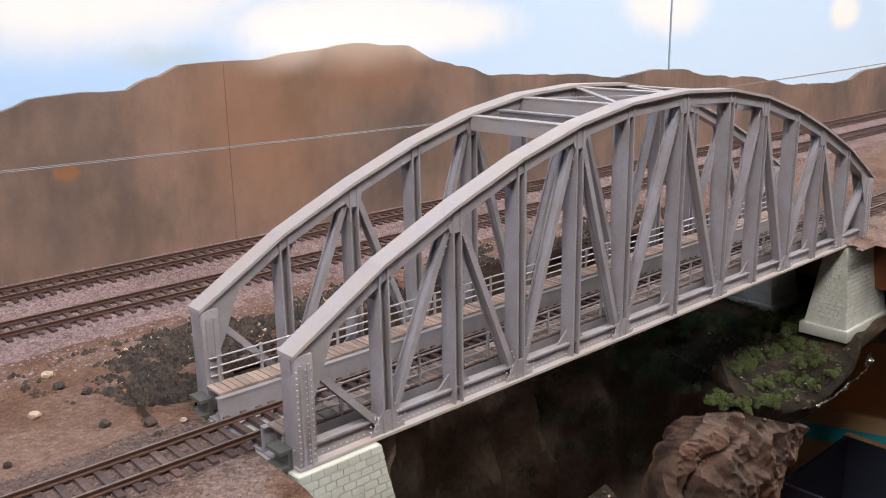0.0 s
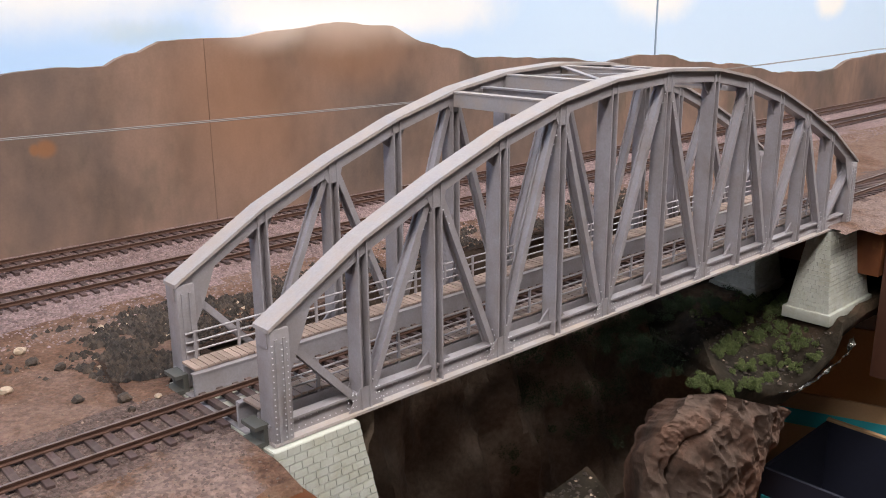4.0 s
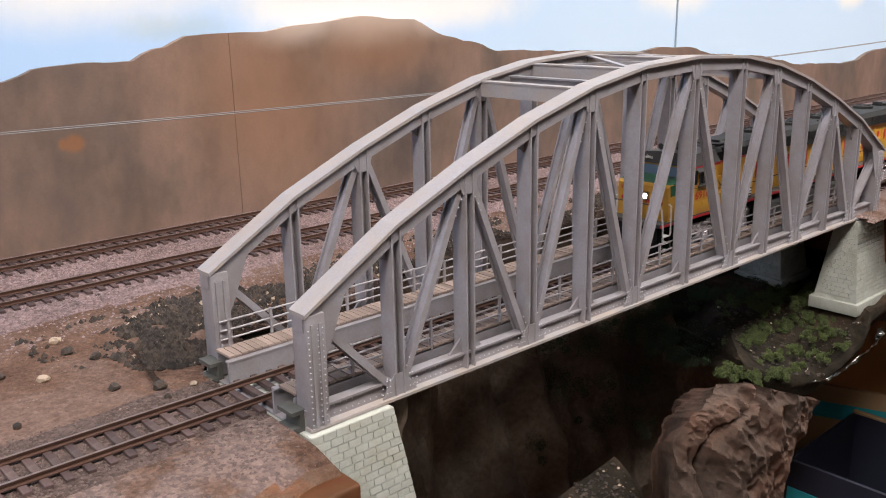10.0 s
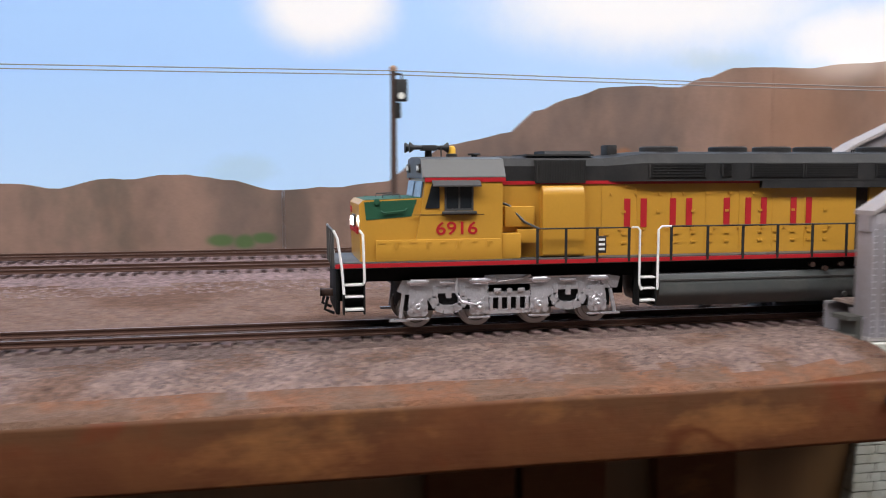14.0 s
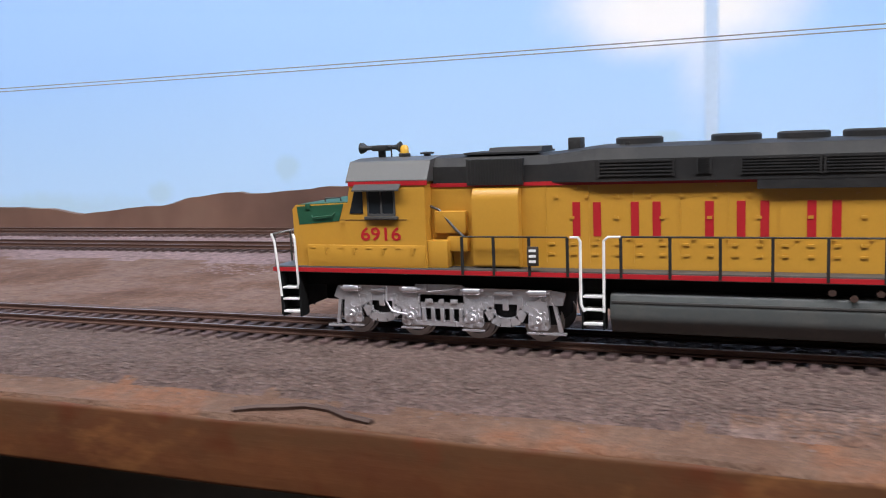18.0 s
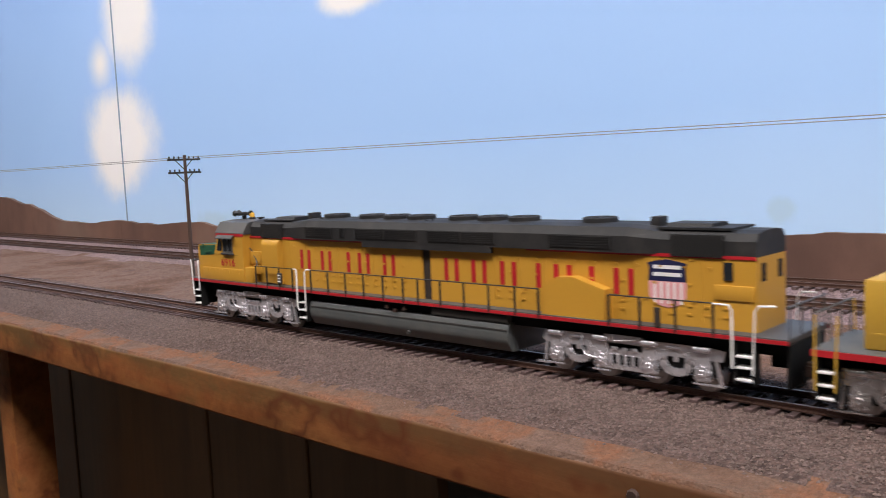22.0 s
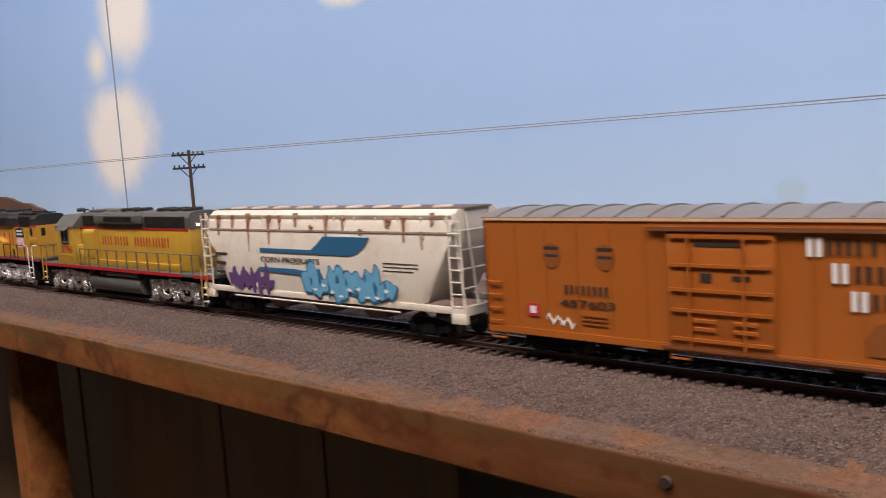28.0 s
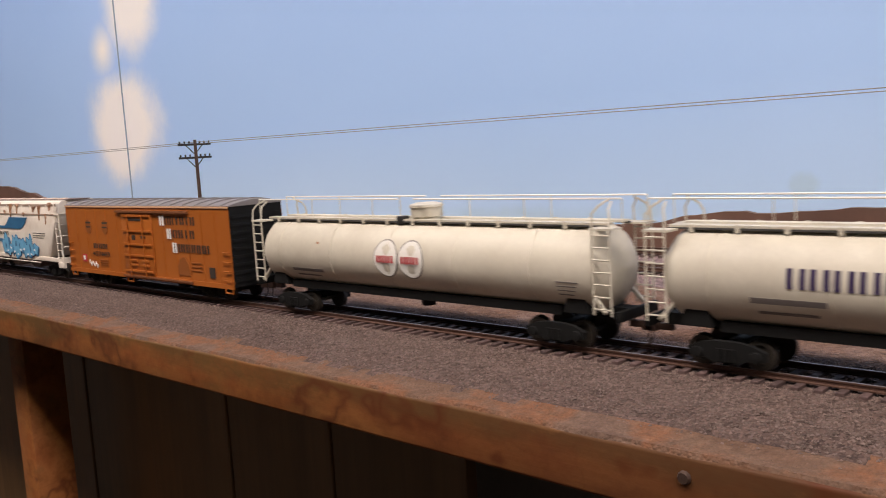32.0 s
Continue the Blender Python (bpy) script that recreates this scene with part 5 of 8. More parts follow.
def loco_truck(parent, axles, material, label, r=5.6):
    """A power truck: cast side frames with journal boxes, equaliser arcs, springs and brake gear."""
    a, b = axles[0], axles[-1]
    mid = (a + b) / 2
    bm = B()
    box(bm, a - 5, b + 5, -11.9, 11.9, 4.2, 14.5)
    truck = part("truck", bm, "black", parent, label, smooth=None)
    for x in axles:
        wheelset(truck, x, r)
    for s in (-1, 1):
        y0, y1 = s * 12.6, s * 14.2
        bm = B()
        yc = (y0 + y1) / 2
        # upper rail with a raised centre
        prism(bm, [(a - 6.6, 11.0), (a - 5.0, 15.0), (mid - 8, 15.0), (mid - 6.5, 16.2), (mid + 6.5, 16.2), (mid + 8, 15.0), (b + 5, 15.0), (b + 8, 14.4), (b + 7, 10.2), (a - 4.6, 9.8)], "y", y0, y1)
        for x in axles:
            prism(bm, [(x - 2.2, 12.4), (x + 2.2, 12.4), (x + 2.9, 8.6), (x + 3.2, 3.6), (x + 2.4, 2.8), (x - 2.4, 2.8), (x - 3.2, 3.6), (x - 2.9, 8.6)], "y", y0 - s * 0.2, y1 + s * 0.4)
            lathe(bm, [(y1, 2.4), (y1 + s * 1.0, 2.2), (y1 + s * 1.1, 1.2), (y1 + s * 1.8, 1.0), (y1 + s * 1.8, 0.5), (y1 + s * 1.3, 0.1)], 12, "y", (x, 0, 5.8))
            for k in range(7):
                q = k * math.tau / 7
                cyl(bm, (x + 2.6 * math.cos(q), y1, 5.8 + 2.6 * math.sin(q)), (x + 2.6 * math.cos(q), y1 + s * 1.2, 5.8 + 2.6 * math.sin(q)), 0.55, 6)
            cyl(bm, (x - 2.5, y1 + s * 0.7, 14.3), (x + 2.5, y1 + s * 0.7, 14.3), 1.25, 12)
            for d in (-2.6, 2.6):
                cyl(bm, (x + d, y1 + s * 0.7, 14.3), (x + d * 1.35, y1 + s * 0.7, 14.3), 0.7, 8)
                cyl(bm, (x + d * 0.75, yc, 9), (x + d * 0.75, yc, 12.5), 0.8, 8)
            box(bm, x - 3.6, x + 3.6, y1 - s * 0.2, y1 + s * 0.8, 1.6, 2.3, 0.2)
        for i, (p, q) in enumerate(zip(axles, axles[1:])):
            m = (p + q) / 2
            gap = q - p
            if len(axles) == 4 and i == 1:
                # middle casting with four slots
                box(bm, m - 7, m + 7, y0, y1, 8.0, 12.6)
                box(bm, m - 7, m + 7, y0, y1, 2.8, 4.2)
                for k in range(5):
                    box(bm, m - 6.6 + 3.0 * k, m - 5.4 + 3.0 * k, y0, y1 + s * 0.3, 4.0, 8.2, 0.2)
                cyl(bm, (m, y1, 10.4), (m, y1 + s * 0.8, 10.4), 0.9, 8)
                for k in (-4, 4):
                    box(bm, m + k - 1.2, m + k + 1.2, y1, y1 + s * 0.7, 9.6, 11.2, 0.25)
                box(bm, m - 8.4, m - 4.6, y1, y1 + s * 1.0, 13.6, 16.4, 0.3)
                rod(bm, [(m - 4, y1 + s * 0.7, 13.6), (m + 3, y1 + s * 0.8, 14.4), (m + 7, y1 + s * 0.8, 16.0)], 0.4)
            else:
                # sagging equaliser with lightening holes above it
                pts = [(p + 2.6, 9.6), (p + 4.4, 8.6), (m - gap * 0.2, 5.6), (m - gap * 0.08, 4.7), (m + gap * 0.08, 4.7), (m + gap * 0.2, 5.6), (q - 4.4, 8.4), (q - 2.6, 9.6)]
                for (xa, za), (xb, zb) in zip(pts, pts[1:]):
                    beam(bm, (xa, yc, za), (xb, yc, zb), 2.0, 2.6)
                for k in (-0.22, 0, 0.22):
                    box(bm, m + gap * k - 0.9, m + gap * k + 0.9, y0, y1 + s * 0.2, 8.2, 12.6, 0.2)
                cyl(bm, (m - 3, y1 + s * 0.6, 13.7), (m + 2.4, y1 + s * 0.6, 13.7), 0.6, 8)
                cyl(bm, (m - gap * 0.2, yc, 4.8), (m - gap * 0.2, yc, 8.2), 0.9, 8)
                cyl(bm, (m + gap * 0.2, yc, 4.8), (m + gap * 0.2, yc, 8.2), 0.9, 8)
        rod(bm, [(a + 2, y1 + s * 0.6, 15.2), (mid - 9, y1 + s * 0.6, 15.2)], 0.3)
        rod(bm, [(mid + 8, y1 + s * 0.6, 15.2), (b + 4, y1 + s * 0.6, 15.2)], 0.3)
        rod(bm, [(a + 12.4, y1 + s * 1.4, 15.4), (a + 12.2, y1 + s * 1.7, 10), (a + 14, y1 + s * 1.8, 7.0), (a + 19, y1 + s * 1.6, 6)], 0.35)
        box(bm, a - 9, a - 3, y0, y1 + s * 0.4, 1.4, 2.0)
        box(bm, b + 3, b + 8, y0, y1 + s * 0.4, 1.6, 2.2)
        beam(bm, (b + 4.4, yc, 11.6), (b + 6.4, yc, 2.4), 1.4, 1.0)
        beam(bm, (a - 4.4, yc, 11.6), (a - 5.6, yc, 2.4), 1.4, 1.0)
        part("side_frame", bm, material, truck, "shiny silver cast side frame" if material == "chrome" else "dull silver side frame", smooth=40)


def coupler(parent, x, d, z=9.5):
    bm = B()
    box(bm, min(x, x + d * 7), max(x, x + d * 7), -1.4, 1.4, z - 1.2, z + 1.2, 0.3)
    prism(bm, rounded([(x + d * 6, -2.6), (x + d * 11, -2.6), (x + d * 11, -0.6), (x + d * 8.6, 0.2), (x + d * 10.8, 1.4), (x + d * 10.4, 2.8), (x + d * 6, 2.4)], 0.5, 2), "z", z - 1.7, z + 1.7)
    rod(bm, [(x + d * 9.6, -0.6, z - 1.2), (x + d * 9.8, -0.6, z - 4.5), (x + d * 8.6, -1.6, z - 6.8), (x + d * 6.4, -3, z - 7.6)], 0.3)
    part("coupler", bm, "darkmetal", parent, "rusty knuckle coupler")


def stairs(parent, x0, x1, z_top, d_y=18.4, steps=(6.0, 10.0, 14.2)):
    for s in (-1, 1):
        bm = B()
        box(bm, x0, x1, s * 11.5, s * (d_y - 5.4), 4.6, z_top)
        for x in (x0, x1):
            box(bm, x - 0.25, x + 0.25, s * (d_y - 5), s * (d_y - 0.4), 4.4, z_top)
        w = part("step_well", bm, "black", parent, smooth=None)
        for z in steps:
            bm = B()
            box(bm, x0 + 0.3, x1 - 0.3, s * (d_y - 5), s * d_y, z - 0.35, z + 0.35, 0.1)
            part("step", bm, "white", w, "pale-edged step")


def grab(parent, pts, r=0.42, material="white", label="white handrail"):
    for s in (-1, 1):
        bm = B()
        rod(bm, [(x, s * y, z) for x, y, z in pts], r, 6)
        part("grab_rail", bm, material, parent, label)


def railing(parent, xs, y, z0, z1, material="roofgrey"):
    for s in (-1, 1):
        bm = B()
        rod(bm, [(xs[0], s * y, z1), (xs[-1], s * y, z1)], 0.33, 6)
        part("handrail", bm, material, parent)
        for x in xs:
            bm = B()
            box(bm, x - 0.4, x + 0.4, s * y - 0.3, s * y + 0.3, z0, z1)
            part("stanchion", bm, material, parent, smooth=None)


def fans(parent, xs, z, r, material="roofgrey"):
    for x in xs:
        bm = B()
        lathe(bm, [(0, r), (1.6, r), (2.0, r - 0.5), (2.0, r - 1.4), (1.5, r - 1.5), (1.5, 0.5)], 24, "z", (x, 0, z))
        f = part("roof_fan", bm, material, parent, "round grey roof fan")
        bm = B()
        for k in range(6):
            a = k * math.pi / 6
            beam(bm, (x - (r - 1) * math.cos(a), -(r - 1) * math.sin(a), z + 1.9), (x + (r - 1) * math.cos(a), (r - 1) * math.sin(a), z + 1.9), 0.3, 0.3, (0, 0, 1))
        part("fan_guard", bm, "grille", f, smooth=None)


def louvres(parent, x0, x1, z0, z1, y, n=8, label="black louvred grille"):
    for s in (-1, 1):
        bm = B()
        box(bm, x0, x1, s * (y - 0.4), s * y, z0, z1)
        g = part("grille", bm, "grille", parent, label, smooth=None)
        bm = B()
        for k in range(n):
            z = z0 + (k + 0.5) * (z1 - z0) / n
            beam(bm, (x0 + 0.3, s * (y + 0.12), z), (x1 - 0.3, s * (y + 0.12), z), 0.5, (z1 - z0) / n * 0.42)
        for x in (x0, x1):
            box(bm, x - 0.3, x + 0.3, s * y, s * (y + 0.4), z0, z1)
        part("louvre_screen", bm, "roofgrey", g, smooth=None)


def mesh_grille(parent, x0, x1, z0, z1, y):
    """A dark screen of fine upright bars in a plain frame."""
    for s in (-1, 1):
        bm = B()
        box(bm, x0, x1, s * 9, s * y, z0, z1)
        g = part("grille", bm, "grille", parent, "square black mesh grille", smooth=None)
        bm = B()
        k = x0 + 0.4
        while k < x1:
            box(bm, k, k + 0.3, s * y, s * (y + 0.25), z0 + 0.4, z1 - 0.4)
            k += 0.85
        part("grille_mesh", bm, "roofgrey", g, smooth=None)


def big_loco():
    ORIGIN[0] = 145.0
    t = thing("diesel_locomotive", 145, 0, 0, "long yellow and grey diesel locomotive with silver trucks", "locomotive", "train")
    H, C, W = 11.4, 17.6, 18.2        # half widths: hood, cab, walkway
    # underframe and walkway
    bm = B()
    box(bm, -23, 315, -11, 11, 14.5, 20)
    part("underframe", bm, "black", t, "black underframe", smooth=None)
    bm = B()
    box(bm, -26, 317, -W, W, 20.0, 22.2, 0.3)
    part("walkway", bm, "lightgrey", t, "grey walkway")
    for s in (-1, 1):
        bm = B()
        box(bm, -26.2, 317.2, s * (W + 0.02), s * (W + 0.32), 20.3, 21.7)
        part("sill_stripe", bm, "red", t, "red sill stripe", smooth=None)
    for x0, x1 in ((-26, -24.6), (315.6, 317)):
        bm = B()
        box(bm, x0, x1, -15, 15, 4.2, 20, 0.4)
        part("pilot", bm, "black", t, "black pilot plate")
    coupler(t, -25, -1)
    coupler(t, 316, 1)
    for x in (-16, 306):
        for k in (-7, 7):
            bm = B()
            rod(bm, [(x - (12 if x < 0 else -12), k, 9), (x - (13 if x < 0 else -13), k, 5), (x - (10 if x < 0 else -10), k, 3.6)], 0.5)
            part("air_hose", bm, "black", t)
    # trucks, tank
    loco_truck(t, [0, 20, 40, 60], "chrome", "silver four-axle truck")
    loco_truck(t, [229, 249, 269, 289], "chrome", "silver four-axle truck")
    bm = B()
    prism(bm, rounded([(-15.5, 15.5), (-16.8, 12), (-16.8, 7.5), (-13.5, 3.2), (13.5, 3.2), (16.8, 7.5), (16.8, 12), (15.5, 15.5)], 1.2, 3), "x", 81, 205)
    tank = part("fuel_tank", bm, "tankgrey", t, "dark grey fuel tank")
    for s in (-1, 1):
        bm = B()
        box(bm, 81.5, 204.5, s * 16.4, s * 17.0, 12.4, 13.0)
        part("tank_seam", bm, "lightgrey", tank)
        bm = B()
        cyl(bm, (150, s * 16.0, 6), (150, s * 17.3, 5.8), 0.9, 10)
        part("drain_plug", bm, "lightgrey", tank)
        bm = B()
        cyl(bm, (164, s * 14.6, 17.4), (205, s * 14.6, 17.4), 2.0, 14)
        part("air_reservoir", bm, "tankgrey", t, "long grey air reservoir")
        for x in (137, 142, 148):
            bm = B()
            cyl(bm, (x, s * 15.6, 17.4 - (1.6 if x == 142 else 0)), (x, s * 17.6, 17.4 - (1.6 if x == 142 else 0)), 1.0, 10)
            part("fuel_filler", bm, "darkmetal", t, "small rusty filler cap")
    # nose
    bm = B()
    prism(bm, [(-18.3, 22), (-18.6, 41.4), (-17.4, 42.7), (1.4, 43.3), (3, 22)], "y", -C + 0.9, C - 0.9)
    n = part("nose", bm, "yellow", t, "short yellow nose")
    bm = B()
    prism(bm, [(-16.6, 42.9), (0.8, 43.5), (0.8, 42.9), (-16.6, 42.3)], "y", -C + 1.2, C - 1.2)
    part("nose_top", bm, "green", n, "dark green anti-glare panel", smooth=None)
    for s in (-1, 1):
        bm = B()
        prism(bm, [(-17.0, 42.2), (-16.4, 36.5), (-2.2, 37.6), (-0.4, 42.9)], "y", s * (C - 1.2), s * (C - 0.78))
        part("nose_side_panel", bm, "green", n, "dark green side panel", smooth=None)
        bm = B()
        rod(bm, [(-11.8, s * (C - 1.0), 39.4), (-11, s * (C - 0.1), 38.8), (-4.4, s * (C - 0.1), 39.4), (-3.6, s * (C - 1.0), 40.2)], 0.25)
        part("nose_grab", bm, "green", n)
        bm = B()
        box(bm, -13.8, -12.2, s * (C - 1.2), s * (C - 0.3), 41.2, 43.2, 0.2)
        part("nose_latch", bm, "green", n)
        bm = B()
        rod(bm, [(-10.5, s * 9, 43), (-10.4, s * 9, 44.2), (-5, s * 9, 44.4), (-4.8, s * 9, 43.2)], 0.25)
        part("nose_grab", bm, "lightgrey", n)
    bm = B()
    box(bm, -19.3, -18.2, -3.6, 3.6, 33.6, 37.8, 0.4)
    lampbox = part("headlight_box", bm, "lightgrey", n)
    for y in (-1.7, 1.7):
        bm = B()
        lathe(bm, [(-19.7, 1.35), (-19.3, 1.5), (-19.0, 1.5)], 14, "x", (0, y, 35.7))
        part("headlight", bm, "headlight", lampbox, "lit white headlight")
    text_on("nose_number", "6916", 2.2, "red", n, -18.75, 14.2, 38.0, "red number", turn=-90)
    strokes_front = B()
    for k in range(7):
        box(strokes_front, -18.95, -18.5, 13.5 - 3.9 * k, 12.4 - 3.9 * k, 31.6, 34.2)
        box(strokes_front, -18.95, -18.5, 11.7 - 3.9 * k, 10.8 - 3.9 * k, 31.6, 34.2)
    part("nose_lettering", strokes_front, "red", n, "red upright bar", smooth=None)
    # latches and battery box doors on the nose side
    for s in (-1, 1):
        bm = B()
        box(bm, -13.5, 26.6, s * (C - 0.4), s * (C + 0.35), 22.2, 29.6, 0.2)
        part("equipment_door", bm, "yellow", t, "yellow equipment door")
        for k in range(8):
            bm = B()
            box(bm, -12.6 + 4.9 * k, -10.6 + 4.9 * k, s * (C + 0.3), s * (C + 0.55), 28.4, 28.8)
            if k % 2:
                box(bm, -12.4 + 4.9 * k, -11.6 + 4.9 * k, s * (C + 0.3), s * (C + 0.6), 26.6, 28.5)
            part("door_latch", bm, "yellow", t, smooth=None)
    # cab
    bm = B()
    prism(bm, [(-2.2, 22), (0.4, 37), (2.4, 49.2), (27.0, 49.2), (27.0, 22)], "y", -C, C)
    cab = part("cab", bm, "yellow", t, "yellow cab", smooth=None)
    bm = B()
    prism(bm, [(-C - 0.2, 49.2), (-C - 0.1, 49.8), (-13.2, 55.4), (-6, 56.2), (6, 56.2), (13.2, 55.4), (C + 0.1, 49.8), (C + 0.2, 49.2)], "x", 1.2, 28.0)
    part("cab_roof", bm, "lightgrey", cab, "sloping grey cab roof", smooth=None)
    for s in (-1, 1):
        bm = B()
        box(bm, 2.0, 28.0, s * C, s * (C + 0.3), 48.2, 49.5)
        part("stripe", bm, "red", cab, smooth=None)
        bm = B()
        prism(bm, [(2.0, 40.0), (4.2, 47.6), (6.6, 47.6), (6.6, 40.0)], "y", s * (C - 0.2), s * (C + 0.25))
        part("quarter_window", bm, "glass", cab, "dark quarter window", smooth=None)
        bm = B()
        box(bm, 8.4, 17.2, s * (C - 0.2), s * (C + 0.25), 39.6, 47.4)
        w = part("side_window", bm, "glass", cab, "dark sliding cab window", smooth=None)
        bm = B()
        for x in (8.2, 12.6, 16.9):
            box(bm, x, x + 0.55, s * (C + 0.1), s * (C + 0.55), 39.4, 47.4)
        box(bm, 8.2, 17.4, s * (C + 0.1), s * (C + 0.6), 39.2, 39.9)
        part("window_frame", bm, "lightgrey", w, smooth=None)
        bm = B()
        prism(bm, [(s * C, 48.9), (s * (C + 3.0), 47.2), (s * (C + 3.0), 46.8), (s * C, 48.4)], "x", 4.2, 19.6)
        part("sunshade", bm, "lightgrey", cab, "grey sunshade over the window", smooth=None)
        bm = B()
        box(bm, 7.4, 18.4, s * C, s * (C + 1.6), 38.2, 39.1, 0.2)
        part("arm_rest", bm, "lightgrey", cab)
        bm = B()
        box(bm, -1.6, 21.0, s * (C - 0.2), s * (C + 0.1), 37.9, 38.1)
        part("cab_seam", bm, "decal", cab, smooth=None)
    text_on("road_number", "6916", 4.0, "red", cab, 5.3, -C - 0.1, 31.3, "red road number", 13.2)
    for y0, y1 in ((-14.5, -1.6), (1.6, 14.5)):
        bm = B()
        q = [(0.35, 40.8), (1.65, 48.4)]
        v = [bm.verts.new((x - 0.15, y, z)) for x, z, y in ((q[0][0], q[0][1] - (1.5 if abs(y0) > 5 else 0), y0), (q[0][0], q[0][1], y1), (q[1][0], q[1][1], y1), (q[1][0], q[1][1], y0))]
        v2 = [bm.verts.new(w.co + Vector((0.5, 0, 0))) for w in v]
        bm.faces.new(v), bm.faces.new(v2[::-1])
        for k in range(4):
            bm.faces.new((v[k], v2[k], v2[(k + 1) % 4], v[(k + 1) % 4]))
        part("windshield", bm, "windshield", cab, "bluish windshield pane", smooth=None)
    for s, y in ((-1, -8.9), (1, 12.7)):
        bm = B()
        box(bm, 0.6, 2.6, s * 8.5, s * 13.2, 51.0, 53.8, 0.2)
        nb = part("number_board", bm, "decal", cab, "black number board")
        text_on("board_number", "6916", 1.7, "white", nb, 0.5, y, 51.6, "white number", turn=-90)
    # horn, beacon, vent on the cab roof
    bm = B()
    cyl(bm, (6, 0, 56), (6, 0, 58.4), 1.2, 10)
    for d, x0, y0 in ((-1, 5, -1.6), (-1, 4, 1.6), (1, 7, 0)):
        lathe(bm, [(x0, 0.6), (x0 + d * 4, 0.8), (x0 + d * 5.2, 1.7), (x0 + d * 5.6, 1.8)], 12, "x", (0, y0, 59.4))
    box(bm, 3.5, 8.5, -2.4, 2.4, 58.3, 60.2, 0.3)
    cyl(bm, (10, -1.5, 56), (10, -1.5, 60), 0.25, 6)
    part("air_horn", bm, "grille", t, "dark three-chime air horn")
    bm = B()
    lathe(bm, [(56, 1.9), (57.2, 1.9), (57.4, 1.6)], 14, "z", (13.8, 0, 0))
    bc = part("beacon_base", bm, "grille", t)
    bm = B()
    lathe(bm, [(57.3, 1.4), (59.0, 1.4), (59.8, 1.0), (60.1, 0.3)], 14, "z", (13.8, 0, 0))
    part("beacon_lens", bm, "amber", bc, "amber beacon lens")
    bm = B()
    lathe(bm, [(56, 1.1), (56.8, 1.1), (56.9, 2.2), (57.4, 2.2), (57.6, 0.4)], 12, "z", (21.5, 0, 0))
    part("roof_vent", bm, "roofgrey", t)
    # hood
    for x0, x1 in ((27, 156), (161, 302)):
        bm = B()
        box(bm, x0, x1, -H, H, 22, 48.0)
        h = part("hood", bm, "yellow", t, "yellow engine hood", smooth=None)
        def latch(xa, xb, s, za, zb, d=0.32, name="door_latch"):
            bm = B()
            box(bm, xa, xb, s * H, s * (H + d), za, zb)
            part(name, bm, "yellow", h, smooth=None)
        for s in (-1, 1):
            for k in range(int((x1 - x0 - 40) / 6.2)):
                x = x0 + 36 + 6.2 * k
                for z in (26.4, 29.6):
                    latch(x, x + 1.6, s, z, z + 0.7)
                if k % 2:
                    latch(x, x + 1.3, s, 37.6, 38.4)
                    latch(x + 1.2, x + 2.3, s, 46.2, 46.8)
            for k in range(int((x1 - x0 - 40) / 8.6)):
                x = x0 + 38 + 8.6 * k
                latch(x, x + 0.9, s, 43.6, 44.3, 0.4, "hinge_block")
                latch(x + 3, x + 3.9, s, 31.4, 32.0, 0.4, "hinge_block")
            for k in range(int((x1 - x0 - 40) / 12.4)):
                x = x0 + 35 + 12.4 * k
                latch(x, x + 0.3, s, 24, 47, 0.14, "door_seam")
    bm = B()
    box(bm, 156, 161, -10.5, 10.5, 22, 55)
    part("hood_gap", bm, "decal", t, "dark gap between the hoods", smooth=None)
    for s in (-1, 1):
        for x0, x1 in ((27, 120), (212, 302)):
            bm = B()
            box(bm, x0, x1, s * H, s * (H + 0.28), 47.2, 48.3)
            part("stripe", bm, "red", t, "red stripe under the grey roof", smooth=None)
    roof = [(-H - 0.1, 48.0), (-H - 0.1, 53.0), (-9.6, 55.6), (-5, 56.4), (5, 56.4), (9.6, 55.6), (H + 0.1, 53.0), (H + 0.1, 48.0)]
    high = [(-H - 2.4, 48.0), (-H - 2.4, 54.0), (-11.6, 57.2), (-6, 58.0), (6, 58.0), (11.6, 57.2), (H + 2.4, 54.0), (H + 2.4, 48.0)]
    for x0, x1 in ((28, 63), (268, 302)):
        bm = B()
        prism(bm, roof, "x", x0, x1)
        part("hood_roof", bm, "roofgrey", t, "dark grey hood roof", smooth=None)
    bm = B()
    def section(pts, x):
        return [bm.verts.new((x, y, z)) for y, z in pts]
    rings = [section(roof, 63), section(high, 77), section(high, 256), section(roof, 268)]
    for p, q in zip(rings, rings[1:]):
        for k in range(8):
            bm.faces.new((p[k], p[(k + 1) % 8], q[(k + 1) % 8], q[k]))
    bm.faces.new(rings[0][::-1]), bm.faces.new(rings[-1])
    part("hood_roof", bm, "roofgrey", t, "dark grey raised hood roof", smooth=None)
    for s in (-1, 1):
        bm = B()
        box(bm, 119, 196, s * (H - 0.2), s * (H + 2.3), 45.6, 48.0)
        part("roof_skirt", bm, "roofgrey", t, smooth=None)
    for x0, x1, n in ((78, 98, 5), (115, 134, 6), (135, 155, 6), (162, 180, 6), (181, 198, 6), (224, 250, 5)):
        louvres(t, x0, x1, 49.2, 53.8, H + 2.5, n)
    louvres(t, 104, 107.5, 49.6, 53.8, H + 2.5, 9, "small grey louvre")
    mesh_grille(t, 39, 56, 47.6, 55.0, H + 1.6)
    mesh_grille(t, 272, 290, 47.6, 55.0, H + 0.7)
    bm = B()
    box(bm, 37, 60, -9, 9, 56.4, 57.0)
